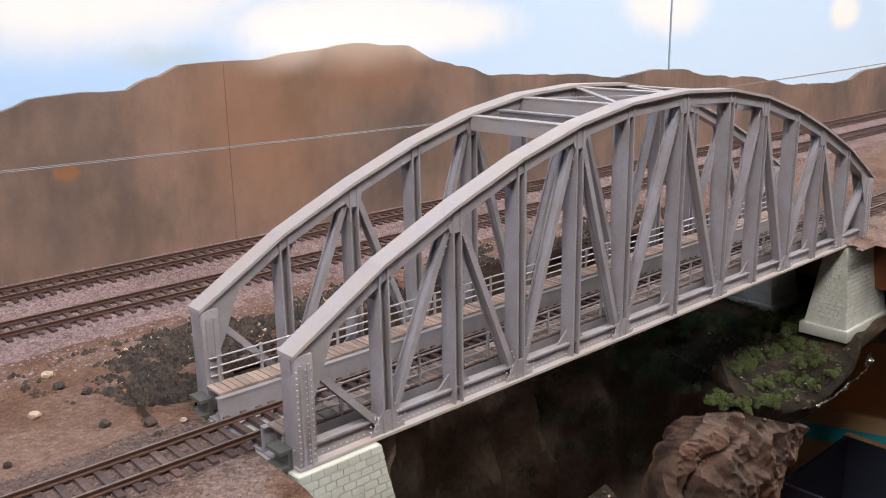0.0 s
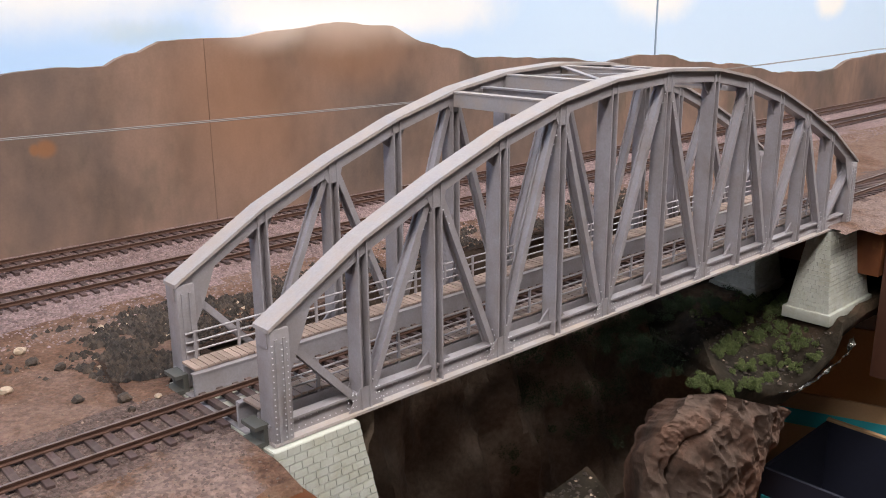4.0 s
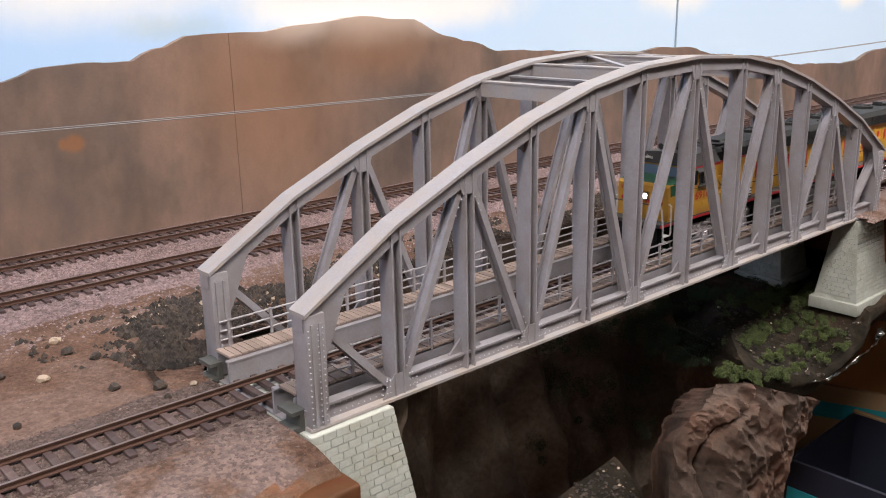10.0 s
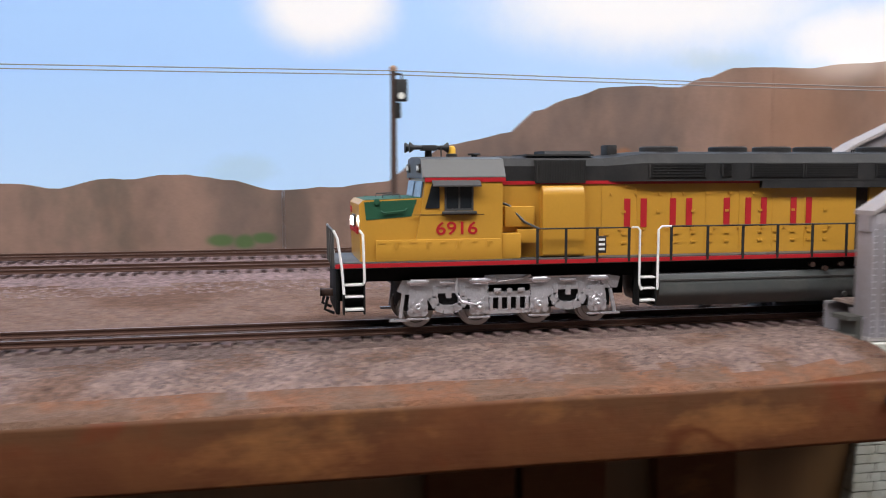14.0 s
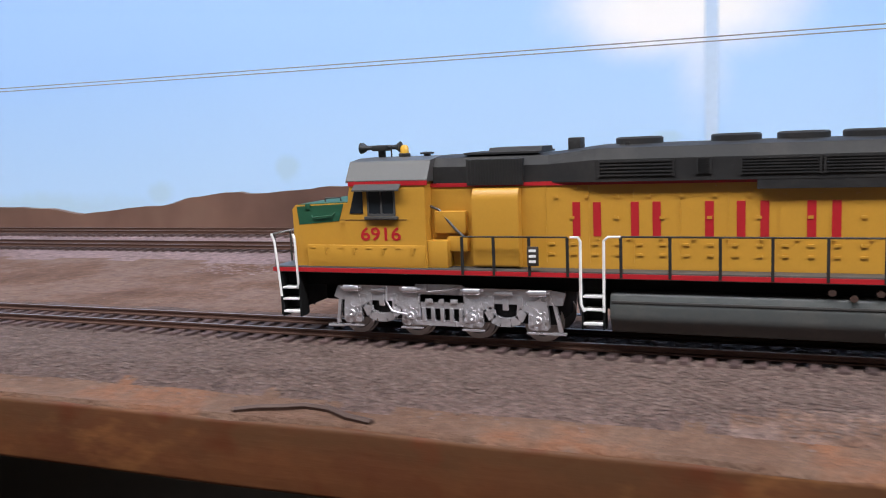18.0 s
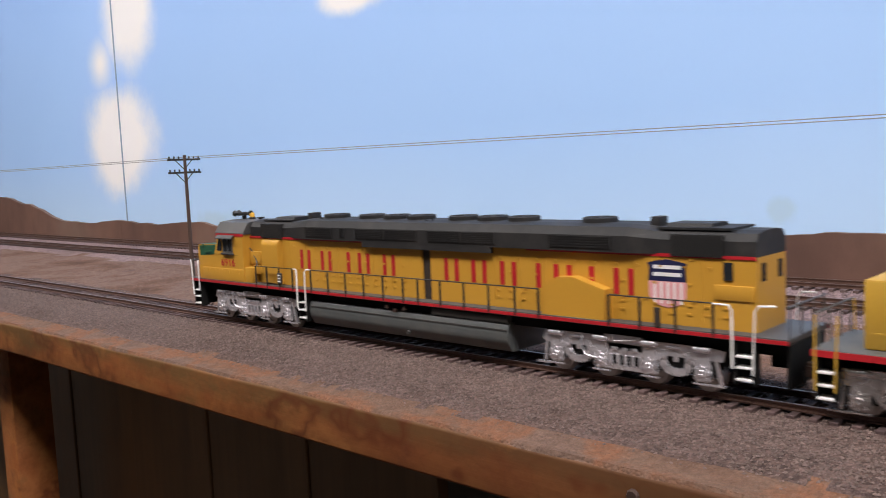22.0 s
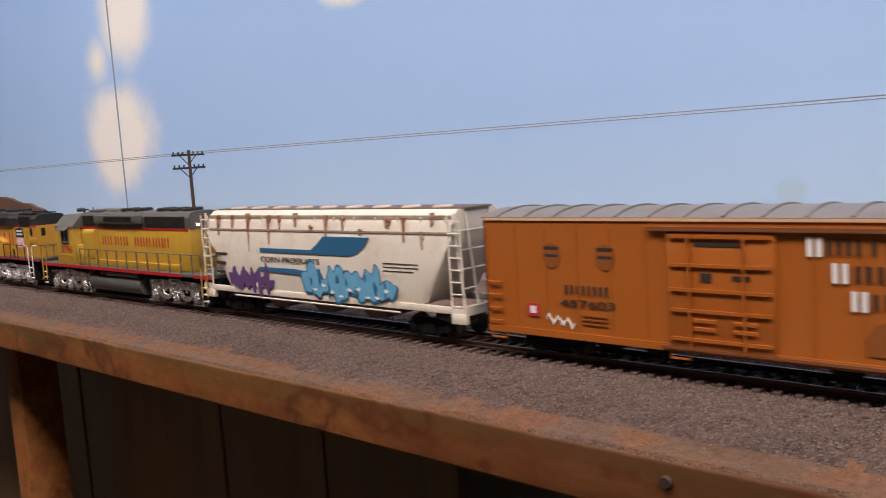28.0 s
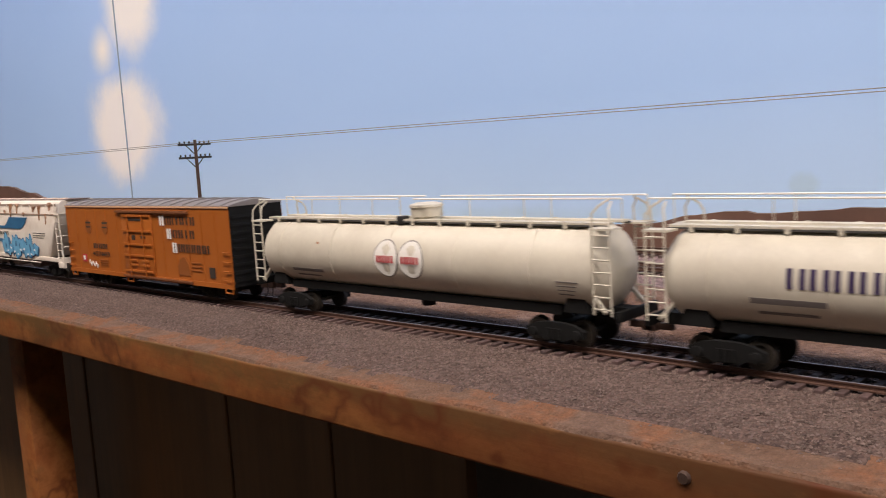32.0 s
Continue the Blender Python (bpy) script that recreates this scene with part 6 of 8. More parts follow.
    prism(bm, [(-6.5, 57.0), (-5.5, 58.2), (5.5, 58.2), (6.5, 57.0)], "x", 44, 60)
    part("roof_hatch", bm, "roofgrey", t, "grey roof hatch", smooth=None)
    bm = B()
    box(bm, 266, 292, -9, 9, 56.4, 57.2)
    prism(bm, [(-6.5, 57.0), (-5.5, 58.4), (5.5, 58.4), (6.5, 57.0)], "x", 268, 284)
    part("roof_hatch", bm, "roofgrey", t, "grey roof hatch", smooth=None)
    fans(t, (87, 113, 130, 146, 171, 187, 203, 238), 57.9, 6.6)
    for x in (67, 260):
        bm = B()
        box(bm, x, x + 3.6, -3, 3, 56.0, 60.4, 0.3)
        part("exhaust_outlet", bm, "roofgrey", t)
    for x in (83, 84.5, 156, 160):
        bm = B()
        rod(bm, [(x, -8, 57.6), (x, -8, 58.6), (x + 0.9, -8, 58.6), (x + 0.9, -8, 57.6)], 0.2)
        part("lift_ring", bm, "roofgrey", t)
    # boxes on the hood sides
    for s in (-1, 1):
        bm = B()
        prism(bm, rounded([(s * (H - 0.5), 22.6), (s * (H + 4.0), 22.6), (s * (H + 4.0), 44.5), (s * (H + 2.4), 46.8), (s * (H - 0.5), 46.8)], 1.0, 3), "x", 41, 55)
        part("blower_box", bm, "yellow", t, "bulging yellow blower housing")
        bm = B()
        prism(bm, [(222, 22.2), (249, 22.2), (249, 34.6), (236, 38.6), (229, 38.2), (222, 34.0)], "y", s * (H - 0.4), s * (H + 6.0))
        part("side_housing", bm, "yellow", t, "yellow sloped side housing", smooth=None)
        bm = B()
        box(bm, 28.6, 38.5, s * (H - 0.4), s * (H + 2.4), 33.6, 40.2, 0.3)
        box(bm, 32.6, 39.0, s * (H - 0.4), s * (H + 3.0), 27.4, 32.6, 0.3)
        box(bm, 27.0, 33.4, s * (H - 0.4), s * (H + 5.6), 22.2, 31.2, 0.4)
        part("electric_box", bm, "yellow", t, "small yellow electric boxes")
        bm = B()
        rod(bm, [(27, s * (H + 0.6), 41.6), (30, s * (H + 1.6), 40.6), (35, s * (H + 2.6), 35.2), (39, s * (W - 0.2), 33)], 0.45)
        part("hand_hold", bm, "lightgrey", t)
        bm = B()
        box(bm, 58.2, 61.4, s * (W + 0.1), s * (W + 1.4), 23.8, 29.8, 0.2)
        mu = part("cable_box", bm, "decal", t, "black cable socket box")
        bm = B()
        for k in range(3):
            box(bm, 58.8, 60.8, s * (W + 1.4), s * (W + 1.6), 24.8 + 1.7 * k, 25.6 + 1.7 * k)
        part("socket_panel", bm, "white", mu, smooth=None)
        bm = B()
        box(bm, 268.5, 270.5, s * (W - 0.4), s * (W + 0.6), 22.2, 29.5)
        part("cable_box", bm, "decal", t, "black cable socket box", smooth=None)
    # lettering as bars, shield as plain shape
    strokes("lettering_bar", t, "red", [70, 86.3, 103, 113.9, 131], 8.0, 32.6, 42.4, -H - 0.05, "tall red bar", 0.27, (2,))
    strokes("lettering_bar", t, "red", [169, 184, 199, 213.5, 224.5, 237, 250], 8.0, 32.6, 42.4, -H - 0.05, "tall red bar", 0.27, (3, 5))
    bm = B()
    prism(bm, rounded([(263.6, 38.6), (264.0, 43.6), (263.2, 45.0), (266, 45.6), (270.5, 46.4), (275, 45.6), (277.8, 45.0), (277.0, 43.6), (277.4, 38.6)], 0.5, 2), "y", -H - 0.2, -H + 0.2)
    sh = part("shield", bm, "navy", t, "navy and pale red shield shape", smooth=None)
    bm = B()
    prism(bm, rounded([(263.6, 38.6), (277.4, 38.6), (277.2, 33), (274.5, 29.6), (270.5, 28.6), (266.5, 29.6), (263.8, 33)], 0.6, 2), "y", -H - 0.18, -H + 0.2)
    part("shield_field", bm, "pink", sh, smooth=None)
    bm = B()
    for z in (40.4, 43.0):
        box(bm, 265.4, 275.6, -H - 0.3, -H, z, z + 1.3)
    for k in range(5):
        box(bm, 265.6 + 2.4 * k, 266.3 + 2.4 * k, -H - 0.3, -H, 30.2, 38.2)
    part("shield_lettering", bm, "white", sh, smooth=None)
    # rear windows and details
    for s in (-1, 1):
        bm = B()
        box(bm, 290.2, 293.6, s * (H - 0.1), s * (H + 0.35), 40.2, 46.2)
        part("rear_window", bm, "glass", t, "small dark window", smooth=None)
        bm = B()
        box(bm, 287, 301, s * (H - 0.2), s * (H + 0.5), 33.5, 38.6, 0.3)
        part("equipment_door", bm, "yellow", t)
        bm = B()
        box(bm, 301.6, 302.4, s * 5, s * 8, 40, 46)
        part("end_window", bm, "glass", t, smooth=None)
    # railings, grab rails and steps
    stairs(t, -23.6, -17.2, 20)
    stairs(t, 73.4, 79.4, 19.6)
    stairs(t, 296.5, 303, 20)
    grab(t, [(-26.6, 17.6, 33.6), (-25.4, 18.0, 30.5), (-24.2, 18.6, 20.5), (-23.6, 18.6, 11)])
    grab(t, [(-18.6, 17.6, 33.4), (-17.6, 18.6, 31.8), (-17.2, 18.6, 16), (-17.6, 18.6, 14.6)])
    grab(t, [(70.4, 18.4, 33), (72.6, 18.4, 33), (73.3, 18.6, 31.6), (73.2, 18.8, 12), (74.2, 18.8, 9.5)])
    grab(t, [(84.4, 18.4, 33.2), (81, 18.4, 33.2), (79.8, 18.6, 31.8), (79.6, 18.8, 9.5)])
    grab(t, [(289, 18.4, 33), (294.6, 18.6, 33), (295.6, 18.6, 31), (295.8, 18.8, 9.5)])
    grab(t, [(313, 17.6, 33.6), (306, 18.4, 33.4), (304, 18.6, 31), (303.2, 18.8, 14), (303.0, 18.8, 8)])
    railing(t, [38.4, 48, 58.6, 69.6], 18.4, 20.5, 33)
    railing(t, [84.4, 97.4, 110.2, 123, 136, 149, 158, 171, 184, 197, 210, 221], 18.4, 20.5, 33.2)
    railing(t, [251, 263, 276, 289], 18.4, 20.5, 33.2)
    for x in (-26.6, 316.6):
        bm = B()
        for y in (-15, -5, 5, 15):
            rod(bm, [(x, y, 20), (x, y, 33)], 0.35)
        rod(bm, [(x, -17, 33.4), (x, 17, 33.4)], 0.35)
        part("end_railing", bm, "lightgrey", t)
    return t


def set_proportions(car):
    """Brings the big locomotive to its true length, width and heights."""
    heights = ((-5, 0, 1.5, 9.5, 20, 31.3, 33.2, 45, 52, 62), (-5, 0, 3.0, 11.1, 20.2, 30.4, 31.8, 43.4, 50.6, 60.2))

    lengths = ((-30, 150, 200, 255, 290, 303, 313, 330), (-28.8, 150, 201, 258, 294.5, 306.8, 314, 330))

    def place(p, bogie=False):
        y = abs(p.y) / U
        y = y if y < 12 else 12 + (y - 12) * 0.78
        x = p.x * 0.993 if bogie else (float(np.interp(p.x / U + 145, *lengths)) - 145) * U
        return Vector((x, math.copysign(y * U, p.y), float(np.interp(p.z / U, *heights)) * U))
    done = set()
    for ob in car.children_recursive:
        if "wheel" in ob.name or ob.parent and "wheel" in ob.parent.name:
            if ob.location.length > 0:
                ob.location.x *= 0.993
        elif ob.location.length > 0:
            ob.location = place(ob.location)
        elif ob.data and ob.data.name not in done:
            done.add(ob.data.name)
            for v in ob.data.vertices:
                v.co = place(v.co, "truck" in ob.name or "truck" in ob.parent.name)
    return car


def freight_truck(parent, x, r=5.2):
    bm = B()
    box(bm, x - 2.5, x + 2.5, -10, 10, 4.4, 8.6, 0.3)
    truck = part("truck", bm, "black", parent, "black freight truck")
    for d in (-10.2, 10.2):
        wheelset(truck, x + d, r, "wheeldark")
    for s in (-1, 1):
        bm = B()
        prism(bm, [(x - 13.6, 6.8), (x - 9, 8.8), (x - 4, 9.6), (x + 4, 9.6), (x + 9, 8.8), (x + 13.6, 6.8), (x + 13.4, 4.0), (x + 8, 3.8), (x + 4.4, 2.2), (x - 4.4, 2.2), (x - 8, 3.8), (x - 13.4, 4.0)], "y", s * 11.2, s * 13.2)
        for d in (-10.2, 10.2):
            lathe(bm, [(s * 13.2, 2.0), (s * 14.0, 1.8), (s * 14.2, 0.2)], 10, "y", (x + d, 0, r))
        for d in (-2.2, 0, 2.2):
            cyl(bm, (x + d, s * 13.4, 3.0), (x + d, s * 13.4, 7.2), 1.0, 8)
        part("side_frame", bm, "black", truck, smooth=40)


def small_loco():
    ORIGIN[0] = 440.0
    t = thing("diesel_locomotive", 440, 0, 0, "shorter weathered yellow and grey diesel locomotive", "locomotive", "train")
    H, C, W = 10.8, 16.8, 17.6
    bm = B()
    box(bm, 328, 546, -10, 10, 13.5, 18.6)
    part("underframe", bm, "black", t, smooth=None)
    bm = B()
    box(bm, 325, 549, -W, W, 18.6, 20.6, 0.3)
    part("walkway", bm, "weathered", t, "grey walkway")
    for s in (-1, 1):
        for x0, x1 in ((325, 518), (531, 549)):
            bm = B()
            box(bm, x0, x1, s * (W + 0.02), s * (W + 0.3), 18.4, 20.4)
            part("sill_stripe", bm, "red", t, "red sill stripe", smooth=None)
        bm = B()
        box(bm, 384, 508, s * (H - 0.3), s * (H + 3.0), 20.6, 24.6, 0.3)
        part("battery_box", bm, "yellow_worn", t, "low yellow running-board box")
    for x0, x1 in ((325, 326.4), (547.6, 549)):
        bm = B()
        box(bm, x0, x1, -14, 14, 4.2, 18.6, 0.4)
        part("pilot", bm, "black", t)
    coupler(t, 327, -1)
    coupler(t, 548, 1)
    loco_truck(t, [338, 361, 385], "silver", "silver three-axle truck", 5.7)
    loco_truck(t, [480, 504, 527], "silver", "silver three-axle truck", 5.7)
    bm = B()
    prism(bm, rounded([(-13, 15), (-16, 12.5), (-16.4, 8), (-13, 3.6), (13, 3.6), (16.4, 8), (16, 12.5), (13, 15)], 2.2, 3), "x", 396, 464)
    part("fuel_tank", bm, "tankgrey", t, "rounded grey fuel tank")
    bm = B()
    for s in (-1, 1):
        cyl(bm, (420, s * 14.4, 16.4), (462, s * 14.4, 16.4), 1.9, 14)
    part("air_reservoir", bm, "tankgrey", t, "long grey air reservoir")
    for x in (400, 416):
        bm = B()
        for s in (-1, 1):
            cyl(bm, (x, s * 14.4, 16.6), (x, s * 16.8, 16.4), 1.0, 10)
        part("fuel_filler", bm, "red", t, "small red filler cap")
    # nose and cab
    bm = B()
    box(bm, 338, 354, -C + 5.4, C - 5.4, 20.6, 41.6, 0.8)
    part("nose", bm, "yellow_worn", t, "short yellow nose")
    bm = B()
    box(bm, 352, 378, -C, C, 20.6, 46.4, 0.3)
    cab = part("cab", bm, "yellow_worn", t, "yellow cab")
    bm = B()
    prism(bm, [(-C - 0.3, 46.2), (-C - 0.1, 47.4), (-9.6, 54.6), (9.6, 54.6), (C + 0.1, 47.4), (C + 0.3, 46.2)], "x", 351.4, 379.4)
    part("cab_roof", bm, "weathered", cab, "sloping grey cab roof", smooth=None)
    for s in (-1, 1):
        bm = B()
        box(bm, 361, 371, s * (C - 0.2), s * (C + 0.25), 36.4, 44.6)
        w = part("side_window", bm, "glass", cab, "dark cab window", smooth=None)
        bm = B()
        for x in (360.6, 365.8, 371):
            box(bm, x, x + 0.5, s * C, s * (C + 0.5), 36.2, 44.8)
        box(bm, 360, 372, s * C, s * (C + 0.9), 35.6, 36.4)
        part("window_frame", bm, "weathered", w, smooth=None)
        bm = B()
        prism(bm, [(s * C, 47.2), (s * (C + 3.2), 44.6), (s * (C + 3.2), 44.2), (s * C, 46.6)], "x", 358, 373.6)
        part("sunshade", bm, "weathered", cab, smooth=None)
        bm = B()
        box(bm, 352, 360, s * C, s * (C + 0.28), 45.4, 46.3)
        box(bm, 373, 379, s * C, s * (C + 0.28), 45.4, 46.3)
        part("stripe", bm, "red", cab, smooth=None)
        bm = B()
        box(bm, 342.5, 378, s * (C - 3.3 if False else C), s * (C + 0.22), 26.6, 27.0)
        part("cab_seam", bm, "yellow_worn", cab, smooth=None)
        bm = B()
        box(bm, 346.5, 349.8, s * (C - 5.5), s * (C - 5.1), 30, 36, 0.1)
        part("nose_window", bm, "green", t, "small dark green panel")
        bm = B()
        box(bm, 379, 387, s * (H - 0.5), s * (C - 1.5), 21, 34.4, 0.4)
        part("toolbox", bm, "yellow_worn", t, "yellow toolbox behind the cab")
    text_on("road_number", "3796", 5.0, "red", cab, 357.5, -C - 0.1, 28.6, "faded red road number", 17.5)
    bm = B()
    cyl(bm, (364, 0, 54.4), (364, 0, 56.6), 0.9, 8)
    for y in (-1.8, 0, 1.8):
        lathe(bm, [(367, 0.5), (360.5, 0.6), (359.4, 1.4), (359.0, 1.5)], 10, "x", (0, y, 57.2))
    cyl(bm, (374, 2, 54.4), (374, 2, 59), 0.3, 6)
    part("air_horn", bm, "grille", t, "dark air horn")
    # hood
    bm = B()
    box(bm, 378, 519.5, -H, H, 20.6, 46.4, 0.3)
    part("hood", bm, "yellow_worn", t, "weathered yellow engine hood")
    for s in (-1, 1):
        for k in range(17):
            x = 407 + 6.3 * k
            bm = B()
            box(bm, x, x + 0.3, s * H, s * (H + 0.15), 25, 45)
            part("door_seam", bm, "yellow_worn", t, smooth=None)
            bm = B()
            box(bm, x + 3.6, x + 5, s * H, s * (H + 0.35), 26.4, 27.0)
            part("door_latch", bm, "yellow_worn", t, smooth=None)
    for s in (-1, 1):
        bm = B()
        box(bm, 378, 519.5, s * H, s * (H + 0.28), 45.2, 46.4)
        part("stripe", bm, "red", t, "red stripe under the grey roof", smooth=None)
        bm = B()
        prism(bm, rounded([(s * (H - 0.5), 24.6), (s * (H + 3.0), 24.6), (s * (H + 3.0), 42.8), (s * (H + 1.6), 45.0), (s * (H - 0.5), 45.0)], 1.0, 3), "x", 387, 403)
        part("blower_box", bm, "yellow_worn", t, "bulging yellow blower housing")
    roof = [(-H, 46.4), (-H, 53.0), (-9, 55.6), (-4.5, 56.4), (4.5, 56.4), (9, 55.6), (H, 53.0), (H, 46.4)]
    bm = B()
    prism(bm, roof, "x", 380, 519.5)
    part("hood_roof", bm, "weathered", t, "grey hood roof", smooth=None)
    for s in (-1, 1):
        bm = B()
        box(bm, 404, 466, s * (H - 0.3), s * (H + 2.6), 49.0, 54.6, 0.8)
        part("brake_hood", bm, "weathered", t, "flared grey dynamic brake housing")
    mesh_grille(t, 383.5, 401, 47.4, 54.2, H + 0.5)
    mesh_grille(t, 469, 491.5, 47.4, 53.6, H + 0.5)
    mesh_grille(t, 492.5, 515, 47.4, 53.6, H + 0.5)
    louvres(t, 420, 456, 50.6, 53.6, H + 2.7, 3, "dark grille")
    fans(t, (432, 448, 478, 493, 508), 56.2, 6.2)
    bm = B()
    box(bm, 386, 404, -7, 7, 56.2, 57.6, 0.4)
    part("roof_hatch", bm, "weathered", t, "grey roof hatch")
    bm = B()
    box(bm, 407, 422, -5, 5, 56.2, 58.0, 0.4)
    part("exhaust_stack", bm, "carroof", t, "pale silencer on the roof")
    bm = B()
    box(bm, 519.3, 520.5, -H + 0.3, H - 0.3, 46.4, 54.6)
    part("hood_end", bm, "weathered", t, smooth=None)
    for y in (-5.4, 5.4):
        bm = B()
        lathe(bm, [(520.4, 0.8), (521, 0.9), (521.3, 0.7)], 12, "x", (0, y, 48.4))
        part("rear_light", bm, "warmlight", t, "lit warm rear light")
    strokes("lettering_bar", t, "red", [409.5, 417.3, 425.4, 430.8, 438.8], 5.0, 34.6, 40.6, -H - 0.05, "red upright bar", 0.26, (2,))
    strokes("lettering_bar", t, "red", [453.5, 460.8, 468, 474.3, 479.6, 485, 490], 4.8, 34.4, 40.4, -H - 0.05, "red upright bar", 0.26, (3, 5))
    stairs(t, 326.5, 332, 18.6, 17.8, (5.6, 9.6, 13.6))
    stairs(t, 539.5, 545, 18.6, 17.8, (5.6, 9.6, 13.6))
    grab(t, [(326, 17.2, 31), (326.2, 17.8, 20), (326.4, 18.2, 8)], 0.35, "yellow_worn", "yellow grab rail")
    grab(t, [(332.6, 17.2, 31), (332.4, 17.8, 20), (332.2, 18.2, 8)], 0.35, "yellow_worn", "yellow grab rail")
    grab(t, [(545.4, 17.2, 31), (545.2, 17.8, 20), (545.0, 18.2, 8)], 0.35, "yellow_worn", "yellow grab rail")
    grab(t, [(539, 17.2, 31), (539.2, 17.8, 20), (539.4, 18.2, 8)], 0.35, "yellow_worn", "yellow grab rail")
    railing(t, [388, 401, 414, 427, 440, 453, 466, 479, 492, 505, 518, 530, 539], 17.5, 19, 32, "weathered")
    for x in (326, 548.4):
        bm = B()
        for y in (-14, -5, 5, 14):
            rod(bm, [(x, y, 19), (x, y, 31)], 0.33)
        rod(bm, [(x, -16, 31.4), (x, 16, 31.4)], 0.33)
        part("end_railing", bm, "weathered", t)
    return t


def ladder(parent, x0, x1, y, z0, z1, n, material, along="x"):
    bm = B()
    for x in (x0, x1):
        rod(bm, [(x, y, z0), (x, y, z1)], 0.4)
    for k in range(n):
        z = z0 + (k + 0.5) * (z1 - z0) / n
        rod(bm, [(x0, y, z), (x1, y, z)], 0.34)
    part("ladder", bm, material, parent, "side ladder")


def hopper():
    ORIGIN[0] = 641.0
    t = thing("covered_hopper_car", 641, 0, 0, "grimy white covered hopper car with rust streaks and graffiti", "hopper car", "train")
    # barrel-sided body with sloping end sheets
    bm = B()
    def ring(x, zlo):
        pts = [(11.5, 57.0), (14.6, 54.6), (16.2, 50.0), (17.3, 40.0), (17.5, 30.0), (17.0, 20.0), (16.4, 15.5)]
        out = []
        for y, z in pts:
            out.append((y, max(z, zlo)))
        return [bm.verts.new((x, y, z)) for y, z in out] + [bm.verts.new((x, -y, z)) for y, z in out[::-1]]
    R = [ring(x, z) for x, z in ((549, 45), (553, 38), (566, 17), (570, 15), (712, 15), (716, 17), (729, 38), (733, 45))]
    for p, q in zip(R, R[1:]):
        for k in range(14):
            try:
                bm.faces.new((p[k], p[(k + 1) % 14], q[(k + 1) % 14], q[k]))
            except ValueError:
                pass
    bm.faces.new(R[0][::-1]), bm.faces.new(R[-1])
    body = part("body", bm, "hopper", t, "curved off-white hopper body", smooth=50)
    for z0, z1, y, m in ((46.9, 47.8, 16.95, "seamband"), (53.2, 54.8, 15.4, "seamband")):
        for s in (-1, 1):
            bm = B()
            box(bm, 549.5, 732.5, s * (y - 0.8), s * y, z0, z1)
            part("dirt_band", bm, m, body, "brown grimy seam band", smooth=None)
    for k in range(13):
        x = 556 + 14.4 * k
        for s in (-1, 1):
            bm = B()
            box(bm, x, x + 0.6, s * 15.2, s * 15.9, 49, 54)
            part("roof_rib", bm, "hopper", body, smooth=None)
    bm = B()
    box(bm, 548, 735, -8.5, 8.5, 56.8, 57.6)
    part("running_board", bm, "brownband", t, "brown roof running board", smooth=None)
    for k in range(9):
        bm = B()
        x = 562 + 19.4 * k
        lathe(bm, [(57.4, 4.6), (58.1, 4.5), (58.4, 3.6), (58.5, 0.4)], 16, "z", (x, -3.5, 0))
        part("roof_hatch", bm, "hatchpink", t, "pinkish roof hatch")
    for s in (-1, 1):
        bm = B()
        box(bm, 542, 739, s * 15.6, s * 17.2, 13.0, 16.0, 0.2)
        part("side_sill", bm, "hopper", t, "white side sill")
        bm = B()
        rod(bm, [(572, s * 17.6, 11.6), (700, s * 17.6, 11.6)], 0.45)
        part("side_rod", bm, "hopper", t)
        for x0, x1 in ((543, 551), (731, 739)):
            bm = B()
            box(bm, x0, x1, s * 15.2, s * 17.6, 9.0, 13.4, 0.2)
            part("end_step", bm, "hopper", t)
            ladder(t, x0 + 0.6, x1 - 0.6, s * 17.2, 14, 55, 8, "hopper")
    for x, d in ((541.5, -1), (738.5, 1)):
        bm = B()
        box(bm, x - 0.8, x + 0.8, -17, 17, 12.6, 16.6)
        for y in (-16.6, -8, 8, 16.6):
            beam(bm, (x, y, 16), (x - d * 5, y * 0.95, 56), 0.8, 0.8)
        for z in (24, 32, 40, 48):
            rod(bm, [(x - d * (z - 16) * 0.125, -16.6, z), (x - d * (z - 16) * 0.125, 16.6, z)], 0.35)
        part("end_frame", bm, "hopper", t, "rusty white end frame with grab bars", smooth=None)
        coupler(t, x - d * 3, d)
    for x in (604, 641, 678):
        bm = B()
        prism(bm, [(x - 16, 15.4), (x + 16, 15.4), (x + 5, 6.5), (x - 5, 6.5)], "y", -12, 12)
        part("discharge_bay", bm, "brownband", t, "brown discharge bay", smooth=None)
    freight_truck(t, 568)
    freight_truck(t, 714)
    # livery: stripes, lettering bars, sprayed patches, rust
    y = -17.55
    def side(name, pts, material, label, d=0.0):
        bm = B()
        n = len(pts)
        # follow the bulge of the side
        f = [bm.verts.new((x, -17.8, z)) for x, z in pts]
        k = [bm.verts.new(v.co + Vector((0, 1.4, 0))) for v in f]
        bm.faces.new(f), bm.faces.new(k[::-1])
        for i in range(n):
            bm.faces.new((f[i], k[i], k[(i + 1) % n], f[(i + 1) % n]))
        part(name, bm, material, body, label, smooth=None)
    side("blue_stripe", [(598, 36.0), (598, 38.0), (640, 38.0), (645, 41), (650, 44.8), (682, 44.8), (679, 40.5), (674, 37.4), (668, 36.0)], "blue", "blue swoosh stripe")
    side("blue_stripe", [(596, 26.0), (596, 28.0), (626, 28.0), (640, 27.0), (646, 25), (636, 23.6), (628, 25.4)], "blue", "blue swoosh stripe")
    text_on("side_lettering", "CORN PRODUCTS", 2.7, "decal", body, 598, y - 0.3, 31.0, "dark block lettering", 48)
    bm = B()
